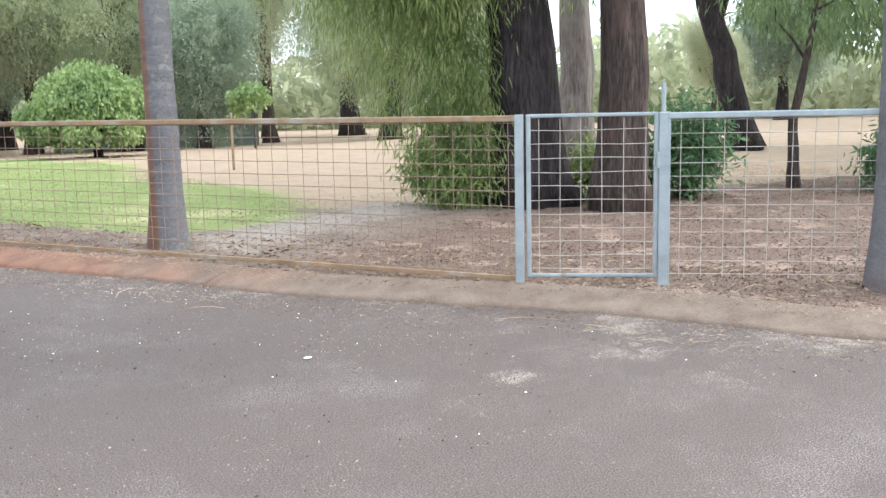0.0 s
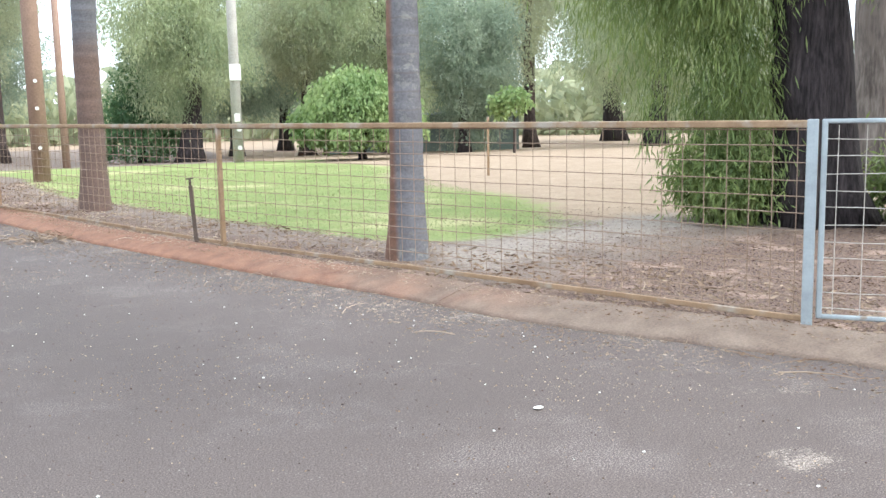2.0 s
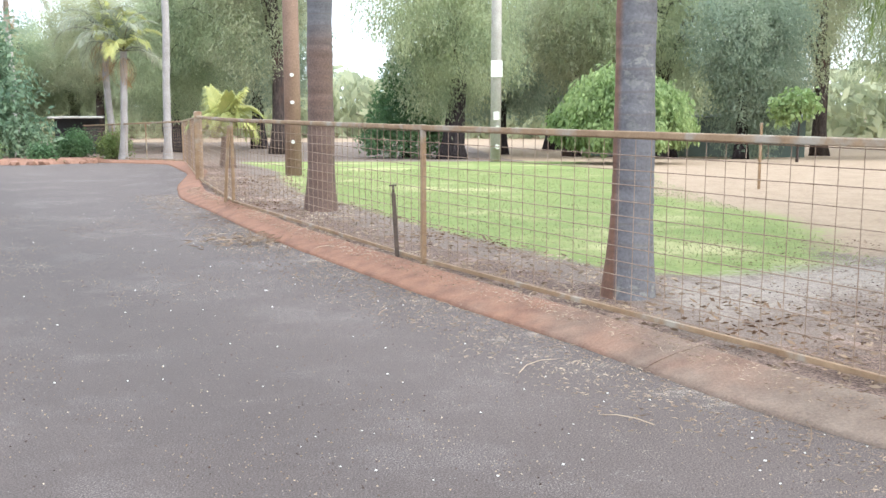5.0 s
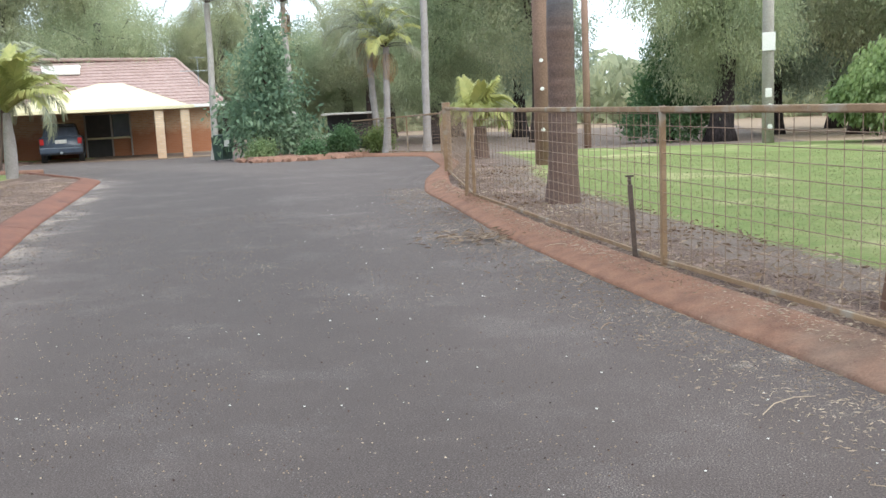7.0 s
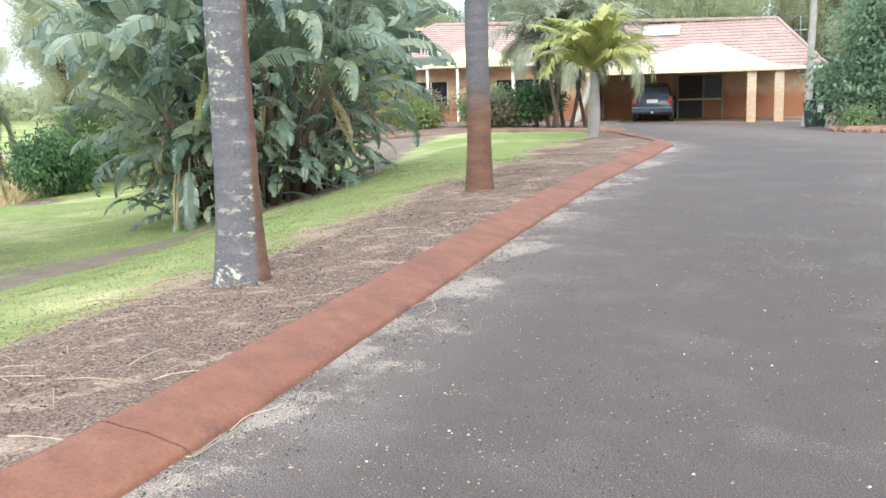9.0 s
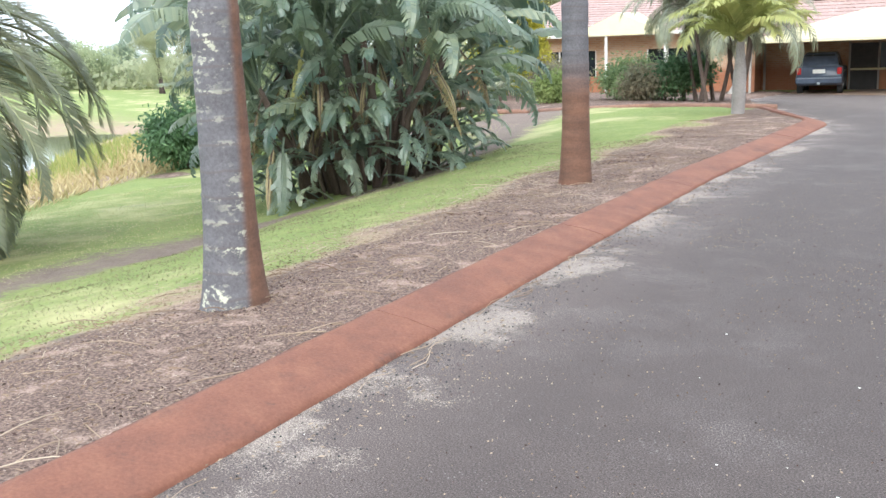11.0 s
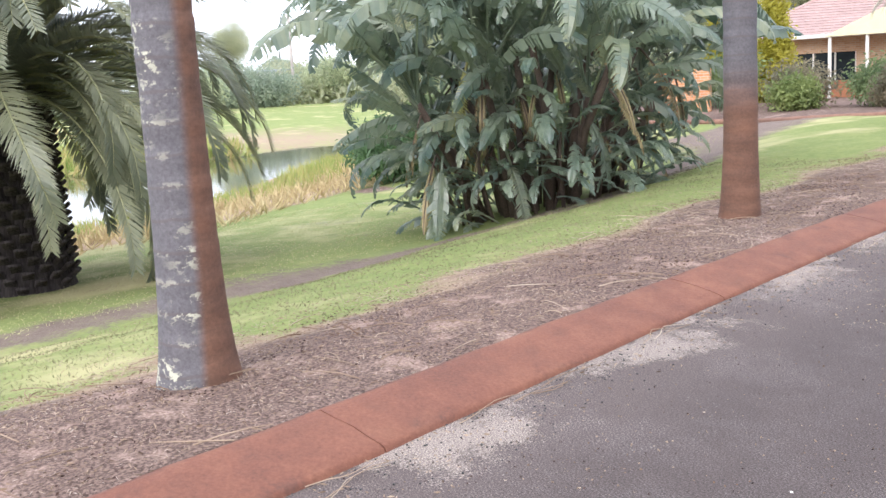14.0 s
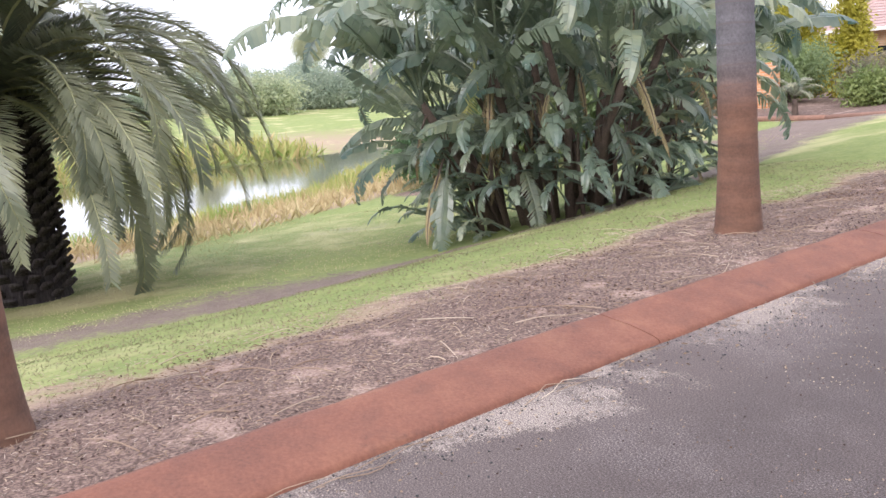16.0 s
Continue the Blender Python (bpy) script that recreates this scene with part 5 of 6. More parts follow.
def far_tree(kind, seed):
    """Trees for the wooded edges; the same few are set out again at other sizes and turns."""
    if kind == "gum":
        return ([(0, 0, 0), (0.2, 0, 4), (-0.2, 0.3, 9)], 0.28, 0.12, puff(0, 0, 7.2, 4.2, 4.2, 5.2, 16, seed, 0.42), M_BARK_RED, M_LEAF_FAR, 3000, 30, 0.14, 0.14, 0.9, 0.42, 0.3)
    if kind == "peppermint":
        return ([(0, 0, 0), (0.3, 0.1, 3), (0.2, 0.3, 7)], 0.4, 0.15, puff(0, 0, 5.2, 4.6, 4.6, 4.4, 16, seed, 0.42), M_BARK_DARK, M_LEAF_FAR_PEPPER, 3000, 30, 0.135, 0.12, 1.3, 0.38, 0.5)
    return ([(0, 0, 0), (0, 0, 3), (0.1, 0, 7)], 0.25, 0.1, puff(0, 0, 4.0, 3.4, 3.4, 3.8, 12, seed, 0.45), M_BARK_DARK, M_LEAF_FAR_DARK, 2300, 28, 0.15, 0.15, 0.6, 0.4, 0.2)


LABELS = {"gum": "tall grey-green gum tree at the wooded edge", "peppermint": "spreading weeping peppermint tree at the wooded edge", "dark": "dense dark green tree at the wooded edge"}
MASTER = {}


def set_tree(kind, x, y, size, turn, tall=1.0):
    z = float(land(x, y)) - 0.1
    m = pose(x, y, z, 0, 0, turn) @ Matrix.Diagonal((size, size, size * tall, 1))
    key = (kind, int(turn) % 2)
    if key in MASTER:
        return copy_thing(MASTER[key], m)
    tr, r0, r1, blobs, bark, leaf_mat, cl, per, lf, wd, dr, spd, strand = far_tree(kind, 40 + len(MASTER) * 7)
    ob = tree(x, y, tr, r0, r1, blobs, bark, leaf_mat, LABELS[kind], cl, per, lf, wd, dr, 60 + len(MASTER), spd, strand, shell=0.3)
    ob["group"] = "trees of the wooded edge"
    MASTER[key] = ob
    ob.matrix_basis = pose(x, y, z, 0, 0, turn)
    return ob


rng = np.random.default_rng(77)
# paddock edge, seen over the fence
for kind, x, y, s in (("peppermint", 3.5, 34.5, 1.0), ("gum", 8.5, 38, 1.1), ("dark", 6.0, 41, 0.9), ("peppermint", 11.5, 35.5, 1.0), ("gum", 18.5, 38, 1.15), ("peppermint", 20.5, 31, 1.0),
                      ("dark", 24.5, 34, 0.9), ("gum", 28, 36, 1.0), ("dark", 9, 46, 1.2), ("gum", 22, 46, 1.1), ("gum", 36, 16, 1.1), ("dark", 41, 10, 1.0), ("gum", 38, 2, 1.1), ("gum", 35, 27, 0.5),
                      # behind the house and drive
                      ("gum", -3.5, 42, 1.1), ("peppermint", -8.5, 44.5, 1.1), ("dark", -5.5, 50, 1.3), ("gum", -13.2, 49, 0.85), ("peppermint", -17.5, 50, 0.9), ("gum", -23, 53, 0.8), ("peppermint", -29, 50, 1.2), ("gum", -33, 47, 1.15), ("dark", -38, 44, 1.1), ("gum", -43, 40, 1.05), ("peppermint", -47, 34, 1.0), ("dark", -20, 56, 1.0),
                      # pond side and far bank
                      ("gum", -36, 21, 0.9), ("peppermint", -40, 24, 0.95), ("dark", -31, 18, 0.55), ("gum", -58, 34, 0.9), ("gum", -95, 34, 0.8), ("gum", -140, 22, 0.95), ("gum", -140, 6, 0.9)):
    set_tree(kind, x, y, s * 1.0, float(rng.integers(0, 360)), rng.uniform(0.85, 1.2))

for k, (x, y, r, h) in enumerate(((-100, 11, 4.5, 5.2), (-108, 20, 5.0, 6.8), (-113, 30, 5.0, 6.5), (-106, 1, 4.5, 5.0), (-112, -8, 5.0, 4.4), (-104, -19, 4.5, 3.6), (-124, 14, 6.0, 6.0), (-130, 26, 6.0, 6.6), (-128, 3, 6.0, 5.6), (-108, -30, 5.0, 4.4))):
    h *= 0.72
    b = puff(0, 0, h * 0.45, r, r, h * 0.5, 9, 300 + k)
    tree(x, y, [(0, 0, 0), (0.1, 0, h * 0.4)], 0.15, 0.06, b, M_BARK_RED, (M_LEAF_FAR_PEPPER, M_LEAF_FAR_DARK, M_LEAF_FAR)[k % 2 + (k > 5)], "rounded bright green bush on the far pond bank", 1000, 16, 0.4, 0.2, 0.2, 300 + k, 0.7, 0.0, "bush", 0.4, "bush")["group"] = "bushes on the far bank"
# skyline beyond the pond: pale shed, pole, dark trees
shed2 = empty("farm_shed", pose(-128, 23.5, 0.2, 0, 0, 88), "long white farm shed far beyond the pond", "shed")
part("wall", box((-4.0, 0, -0.5), (4.0, 5, 3.2)), M_WHITE, shed2)
part("roof", box((-4.3, -0.3, 3.2), (4.3, 5.3, 3.5), 0.05), M_GALV, shed2)
for x, y, sz in ((-150, 30, 0.95), (-152, 38, 0.85), (-156, 22, 1.0), (-158, 12, 0.9), (-150, 46, 0.9), (-160, 2, 0.85)):
    set_tree("dark", x, y, sz, float(rng.integers(0, 360)), 1.0)
# conifer beside the far pole, golden conifers by the house
for x, y, r, h, mt, lab in ((1.9, 36.0, 1.7, 5.2, M_LEAF_DARK, "dark bluish conifer behind the lawn"), (-30.5, 26.5, 0.9, 5.6, M_LEAF_GOLD, "golden upright conifer by the house garden"), (-29.2, 27.6, 0.8, 4.6, M_LEAF_GOLD, "smaller golden upright conifer by the house garden")):
    cone = [(0, 0, h * (0.12 + 0.82 * k / 7), r * (1.02 - 0.85 * k / 7), r * (1.02 - 0.85 * k / 7), h * 0.1) for k in range(8)]
    tree(x, y, [(0, 0, 0), (0, 0, h * 0.8)], 0.12, 0.03, cone, M_BARK_DARK, mt, lab, 700, 18, 0.16, 0.2, -0.3, int(h * 10), 0.14, name="conifer", shell=0.7)

# garden bed at the drive's end
tree(-11.7, 32.2, [(0, 0, 0), (0.05, 0, 2.2), (0, 0.05, 4.4)], 0.1, 0.03, [(0.2, 0, 0.9, 1.8, 1.5, 0.6), (-0.5, 0.1, 1.7, 1.3, 1.2, 0.6), (0.5, 0, 2.3, 1.1, 1.0, 0.6), (-0.2, 0.1, 3.1, 1.0, 1.0, 0.7), (0.15, 0, 4.0, 0.65, 0.65, 0.7), (0, 0, 4.9, 0.3, 0.3, 0.5)],
     M_BARK_RED, M_LEAF_BED, "tall bushy dark green garden tree in the drive bed", 430, 16, 0.21, 0.22, 0.5, 117, 0.26, 0.0, shell=0.3)
for x, y, rx, h, mt, lab, lf in ((-9.6, 33.5, 0.6, 1.0, M_LEAF_DARK, "clipped round dark shrub in the drive bed", 0.1), (-8.3, 33.9, 0.55, 0.95, M_LEAF_PEPPER, "yellowish round shrub in the drive bed", 0.1),
                                 (-10.9, 29.6, 0.32, 0.5, M_LEAF_EUC, "low grey shrub among bed stones", 0.1), (-9.2, 29.9, 0.28, 0.4, M_LEAF_DARK, "small dark shrub among bed stones", 0.1)):
    shrub(x, y, rx, rx, h, mt, lab, int(60 + 380 * rx), 20, lf, 0.22, int(-x * 10), 0.2, 14 if h > 3 else 6)
bed = empty("garden_bed", Matrix(), "low mulched garden bed edged with red stones", "garden bed", kind="structure")
ring = [(-13.4, 35.0), (-12.6, 32.0), (-11.6, 29.6), (-10.6, 28.2), (-9.0, 28.7), (-8.3, 30.6), (-8.6, 33.2), (-9.6, 36.5)]
bm = bmesh.new()
lo = [bm.verts.new((x, y, float(road_z(x, y)) - 0.05)) for x, y in ring]
hi = [bm.verts.new((x * 0.94 - 0.66, y * 0.95 + 1.6, float(road_z(x, y)) + 0.16)) for x, y in ring]
for k in range(len(ring)):
    j = (k + 1) % len(ring)
    bm.faces.new((lo[k], lo[j], hi[j], hi[k]))
bm.faces.new(hi)
part("mulch", bm, M_STONE, bed)
rng = np.random.default_rng(5)
STONE = []
for k in range(4):
    bm = bmesh.new()
    bmesh.ops.create_icosphere(bm, subdivisions=1, radius=0.16)
    for v in bm.verts:
        v.co = Vector((v.co.x * 1.4, v.co.y, v.co.z * 0.8)) * rng.uniform(0.8, 1.15)
    sme = bpy.data.meshes.new("stone")
    bm.to_mesh(sme)
    bm.free()
    sme.materials.append(M_STONE)
    STONE.append(sme)
for k in range(len(ring) - 1):
    a, b = Vector((*ring[k], 0)), Vector((*ring[k + 1], 0))
    for q in range(4):
        p = a.lerp(b, (q + rng.random()) / 4) + Vector((rng.normal(0, 0.12), rng.normal(0, 0.12), 0))
        put("stone", STONE[(k + q) % 4], bed, "", pose(p.x, p.y, float(road_z(p.x, p.y)) + 0.05, 0, 0, rng.uniform(0, 360)) @ Matrix.Diagonal((*rng.uniform(0.5, 1.3, 3), 1)))

# thicket between the clump and the pond
for k, (x, y, rx, h, mt, lab) in enumerate(((-26.3, 12.6, 1.3, 1.9, M_LEAF_DARK, "rounded dark green shrub above the pond bank"), (-28.2, 14.6, 1.6, 2.4, M_LEAF_EUC, "loose grey-green shrub beside the pond thicket"), (-26.0, 15.6, 1.2, 2.0, M_LEAF_BRIGHT, "fresh green shrub in the pond thicket"), (-24.4, 17.0, 1.5, 2.6, M_LEAF_EUC, "tall loose shrub behind the lower lawn"), (-30.5, 17.0, 2.0, 3.2, M_LEAF_DARK, "tall dark shrub at the back of the thicket"))):
    shrub(x, y, rx, rx, h, mt, lab, int(240 + 260 * rx), 20, 0.17, 0.16, 400 + k, 0.6, 8)

# shrubs along the front of the house
for x, y, rx, h, mt, lab in ((-22.5, 26.5, 1.4, 1.35, M_LEAF_EUC, "rounded dark shrub in the front garden"), (-25.0, 25.3, 1.3, 1.3, M_LEAF_DUSTY, "grey-green shrub in the front garden"), (-21.2, 25.8, 1.0, 1.15, M_LEAF_DUSTY, "dense shrub in the front garden"), (-27.6, 24.2, 1.5, 1.8, M_LEAF_EUC, "broad shrub beside the brick pier"), (-23.8, 24.3, 0.8, 0.9, M_LEAF_PEPPER, "low shrub at the lawn edge"), (-20.4, 26.6, 1.0, 1.6, M_LEAF_DARK, "dark shrub beside the palms")):
    shrub(x, y, rx, rx, h, mt, lab, int(120 + 170 * rx), 20, 0.15, 0.16, int(-x * 7), 0.4, 11)
for k, (x, y) in enumerate(((-19.2, 26.9), (-19.8, 26.5), (-19.2, 26.0), (-18.8, 27.2), (-18.4, 26.8), (-20.0, 27.5), (-18.0, 26.2), (-18.6, 25.6))):
    palm(x, y, 0.06, 0.05, 2.3 + 0.35 * (k % 3), M_STEM, "slender clumping palm with bare cane stem", QUEEN, 18, 0.015, 0.35 * (-1) ** k, 70 + k, scale=(0.6, 0.95), tilt=(-0.7, 1.1))
palm(-23.6, 21.8, 0.08, 0.07, 0.35, M_STEM, "small low palm at the garden edge", QUEEN, 9, 0.02, 0.0, 80, scale=(0.3, 0.4), tilt=(0.1, 0.9))

# woods closing the view all round
rng = np.random.default_rng(123)
n = 90000
ang = rng.uniform(0, 2 * math.pi, n)
lump = 0.5 + 0.28 * np.sin(ang * 23) + 0.22 * np.sin(ang * 57 + 1)
far = rng.uniform(62, 78, n) + 45 * np.exp(-((np.mod(ang, 2 * math.pi) - 3.1) / 0.75) ** 2)
x, y = -4 + far * np.cos(ang), 8 + far * np.sin(ang)
z = rng.random(n) ** 1.2 * (3.5 + 4.5 * np.clip(lump, 0, 1)) * (1 - 0.45 * np.exp(-((ang - 3.1) / 0.6) ** 2)) - 1.0
v, f = leaves(rng, np.stack([x, y, z], 1), rng.normal(0, 1, (n, 3)) + np.array([0, 0, -1.0]), rng.uniform(0.7, 1.6, n), 0.22)
# leaf colour carries the haze of distance
tagged(put("far_woods", mesh_from("far_woods", v, f, M_LEAF_FAR)), "distant woodland in haze-pale grey-green closing the view", "woods", kind="stuff")
for kind, x, y, s in (("gum", -9.5, 50, 0.8), ("peppermint", -16, 54, 0.85), ("gum", -25.5, 55, 0.8), ("gum", -31, 53, 1.2), ("peppermint", -36, 49, 1.15), ("dark", 13.5, 33, 0.85), ("dark", -26, 58, 1.0), ("dark", -33, 54, 0.95), ("gum", -40, 52, 0.8), ("gum", -15, 60, 0.68), ("peppermint", -10, 55, 1.1), ("gum", -48, 46, 0.9), ("peppermint", 26, 44, 1.3), ("dark", 44, 30, 1.2), ("gum", 46, 20, 1.2), ("peppermint", -26, 15.5, 0.6), ("gum", -30, 14.5, 0.6)):
    set_tree(kind, x, y, s, float(rng.integers(0, 360)), rng.uniform(0.9, 1.15))


# ---------- house, carport and car ----------
HOUSE = pose(-21.6, 39.6, -0.55, 0, 0, 31.5)
house = empty("house", HOUSE, "single-storey brick house with faded red tiled hip roof", "house")


def wall(name, lo, hi, mt=M_BRICK, label=""):
    return part(name, box(lo, hi), mt, house, label)


# x runs along the front, y goes back from it; the carport stands forward at y 0 to 5
wall("wall", (-5.8, 5.2, 0), (4.45, 5.45, 2.35))
wall("wall", (4.2, 5.45, 0), (4.45, 13.0, 2.35))
wall("wall", (-17.6, 12.8, 0), (4.2, 13.0, 2.35))
wall("wall", (-5.8, 3.25, 0), (-5.55, 5.2, 2.35))
wall("wall", (-17.6, 3.0, 0), (-5.55, 3.25, 0.9))
wall("wall", (-17.6, 3.0, 2.1), (-5.55, 3.25, 2.85))
for a, b in ((-17.6, -15.6), (-12.8, -10.4), (-7.6, -5.55)):
    wall("wall", (a, 3.0, 0.9), (b, 3.25, 2.1))
wall("wall", (-17.6, 3.25, 0), (-17.35, 12.8, 2.85))
part("screen_door", box((-1.75, 5.1, 0.0), (-0.55, 5.2, 2.05), 0.01), M_DARK, house, "dark screen door under the carport")
part("window", box((-0.5, 5.12, 0.9), (0.35, 5.2, 2.05), 0.01), M_GLASS, house)
for x in (-1.75, -0.55, 0.35):
    part("door_frame", box((x - 0.04, 5.04, 0), (x + 0.04, 5.12, 2.1), 0.006), M_POLE, house)
part("door_rail", box((-1.7, 5.03, 0.86), (0.3, 5.1, 0.95), 0.006), M_CREAM, house)
for a in (-15.6, -10.4):
    w = part("window", box((a, 3.1, 0.9), (a + 2.8, 3.14, 2.1)), M_GLASS, house)
    for q in (0.0, 0.93, 1.87, 2.74):
        part("window_frame", box((a + q, 3.02, 0.9), (a + q + 0.06, 3.1, 2.1), 0.006), M_WHITE, w)


def tiled_slope(a, b, c, d, courses):
    """Roof slope from eave a-b up to ridge d-c, in overlapping tile courses with rolled tiles."""
    a, b, c, d = (Vector(p) for p in (a, b, c, d))
    nrm = (b - a).cross(d - a).normalized()
    verts, faces = [], []
    for k in range(courses):
        f0, f1 = k / courses, (k + 1.15) / courses
        f1 = min(f1, 1.0)
        l0, r0, l1, r1 = a.lerp(d, f0), b.lerp(c, f0), a.lerp(d, f1), b.lerp(c, f1)
        n = max(3, int((r0 - l0).length / 0.3) * 2)
        q = len(verts)
        for j in range(n + 1):
            t, roll = j / n, 0.016 * (j % 2)
            verts += [l0.lerp(r0, t) + nrm * (0.0 + roll), l0.lerp(r0, t) + nrm * (0.05 + roll), l1.lerp(r1, t) + nrm * (0.012 + roll)]
        for j in range(n):
            s = q + j * 3
            faces += [(s, s + 3, s + 4, s + 1), (s + 1, s + 4, s + 5, s + 2)]
    return [tuple(v) for v in verts], faces


ez, rz = 2.33, 4.75
E0, E1, E2, E3 = (-5.6, 4.4, ez), (4.95, 4.4, ez), (4.95, 13.6, ez), (-18.2, 13.6, ez)
R0, R1 = (-15.0, 9.0, rz + 0.45), (3.0, 9.0, rz)
F0, F1 = (-18.2, 2.3, 2.85), (-5.6, 2.3, 2.85)
roof = merge(tiled_slope(E0, E1, R1, (-5.6, 9.0, rz), 15), tiled_slope(E1, E2, R1, R1, 15), tiled_slope(E2, E3, R0, R1, 15), tiled_slope(F0, F1, (-5.6, 9.0, rz), R0, 18), tiled_slope(E3, F0, R0, R0, 15))
rf = put("roof", mesh_from("roof", *roof, M_TILE), house, "faded red terracotta tile roof")
for a, b in ((R1, E1), (R1, E2), (R0, R1), (R0, F0), (R0, E3)):
    v, f = tube([Vector(a) + Vector((0, 0, 0.05)), Vector(b) + Vector((0, 0, 0.05))], [0.1, 0.1], 8)
    put("ridge_cap", mesh_from("ridge_cap", v, f, M_TILE), rf)
for lo, hi in (((-5.6, 4.28, 2.2), (5.05, 4.4, 2.36)), ((4.95, 4.4, 2.2), (5.07, 13.6, 2.36)), ((-18.2, 2.18, 2.72), (-5.6, 2.3, 2.88))):
    part("gutter", box(lo, hi, 0.03), M_WHITE, house, "cream roof gutter")
part("eave_lining", box((-18.1, 2.35, 2.8), (-5.6, 13.4, 2.83)), M_WHITE, house)
part("eave_lining", box((-5.55, 4.45, 2.28), (4.9, 13.4, 2.31)), M_WHITE, house)
part("chimney", box((-16.1, 8.5, 4.0), (-15.7, 8.95, 5.45), 0.03), M_BRICK, rf, "brick chimney")
heater = empty("solar_heater", HOUSE @ pose(-2.7, 7.8, 4.28, 27, 0, 0), "pale solar water heater on the tiled roof", "heater")
part("tank", box((-0.95, 0.3, -0.02), (0.95, 0.55, 0.12), 0.05), M_WHITE, heater)
part("panel", box((-0.9, -0.3, -0.04), (0.9, 0.28, 0.05), 0.01), M_WHITE, heater)

# gabled front of the wing
gab = bmesh.new()
gv = [gab.verts.new(p) for p in ((-13.6, 1.3, 2.75), (-9.0, 1.3, 2.75), (-11.3, 1.3, 3.75), (-13.6, 4.4, 2.9), (-9.0, 4.4, 2.9), (-11.3, 5.5, 3.85))]
for q in ((0, 1, 2), (1, 4, 5, 2), (0, 2, 5, 3), (0, 3, 4, 1)):
    gab.faces.new([gv[k] for k in q])
part("porch_gable", gab, M_CREAM, house, "cream gable over the front porch")
for x in (-13.4, -11.9, -9.2):
    part("porch_post", box((x - 0.06, 1.4, 0), (x + 0.06, 1.52, 2.76), 0.01), M_WHITE, house)

carport = empty("carport", HOUSE, "cream sheet-roofed carport on brick piers", "carport")
cp = bmesh.new()
pts = [(-5.5, -0.4, 2.28), (3.0, -0.4, 2.24), (0.1, 0.9, 3.4), (-0.9, 0.9, 3.42), (-5.5, 5.2, 2.3), (3.0, 5.2, 2.3), (0.1, 5.2, 3.45), (-0.9, 5.2, 3.45)]
cv = [cp.verts.new(p) for p in pts]
for q in ((0, 1, 2, 3), (1, 5, 6, 2), (0, 3, 7, 4), (3, 2, 6, 7), (0, 4, 5, 1), (4, 7, 6, 5)):
    cp.faces.new([cv[k] for k in q])
part("roof", cp, M_CREAM, carport, "cream hipped sheet roof")
part("fascia", box((-5.55, -0.47, 2.16), (3.05, -0.4, 2.31), 0.02), M_CREAM, carport)
for x in (1.5, 2.62):
    part("pier", box((x - 0.19, -0.3, 0), (x + 0.19, 0.08, 2.25), 0.01), M_BRICK_CREAM, carport, "cream brick pier")
for y in (0.0, 4.8):
    part("post", box((-5.4, y - 0.05, 0), (-5.3, y + 0.05, 2.25), 0.01), M_POLE, carport)
slab = part("slab", box((-5.5, -0.6, -0.15), (4.45, 5.19, 0.0)), M_KERB_PALE, carport)

# parked wagon, seen from behind
car = empty("car", HOUSE @ pose(-2.75, 1.3, 0.0) @ Matrix.Diagonal((1.02, 1, 1.16, 1)), "dark blue-grey family wagon parked nose-in under the carport", "car")


def loft(sections, caps=True):
    """Closed body from rounded rectangular sections (y, half width, bottom, top, corner)."""
    verts, faces = [], []
    for y, hw, z0, z1, r in sections:
        for cx, cz, a0 in ((hw - r, z1 - r, 0), (-hw + r, z1 - r, 90), (-hw + r, z0 + r, 180), (hw - r, z0 + r, 270)):
            for k in range(4):
                a = radians(a0 + 30 * k)
                verts.append((cx + r * math.cos(a), y, cz + r * math.sin(a)))
    n = 16
    for s in range(len(sections) - 1):
        for k in range(n):
            a, b = s * n + k, s * n + (k + 1) % n
            faces.append((a, a + n, b + n, b))
    faces += [tuple(range(n)), tuple(range((len(sections) - 1) * n, len(sections) * n))[::-1]]
    return verts, faces


put("body", mesh_from("body", *loft([(0, 0.84, 0.36, 0.98, 0.1), (0.12, 0.9, 0.3, 1.02, 0.12), (1.0, 0.92, 0.27, 1.0, 0.12), (3.2, 0.92, 0.27, 0.98, 0.12), (4.2, 0.88, 0.28, 0.85, 0.14), (4.6, 0.78, 0.34, 0.72, 0.14)]), M_PAINT, soft=True), car)
cab = put("cabin", mesh_from("cabin", *loft([(0.1, 0.74, 0.95, 1.05, 0.04), (0.5, 0.66, 0.95, 1.46, 0.14), (1.6, 0.68, 0.95, 1.5, 0.14), (2.6, 0.66, 0.95, 1.45, 0.14), (3.5, 0.74, 0.9, 0.98, 0.03)]), M_PAINT, soft=True), car)
bm = bmesh.new()
rw = [bm.verts.new(p) for p in ((-0.62, 0.12, 1.06), (0.62, 0.12, 1.06), (0.54, 0.44, 1.4), (-0.54, 0.44, 1.4))]
bm.faces.new(rw)
bmesh.ops.solidify(bm, geom=bm.faces[:], thickness=0.03)
part("rear_window", bm, M_GLASS, cab)
part("bumper", box((-0.9, -0.1, 0.36), (0.9, 0.08, 0.6), 0.05), M_PAINT, car)
part("number_plate", box((-0.24, -0.03, 0.74), (0.24, 0.005, 0.88), 0.01), M_WHITE, car)
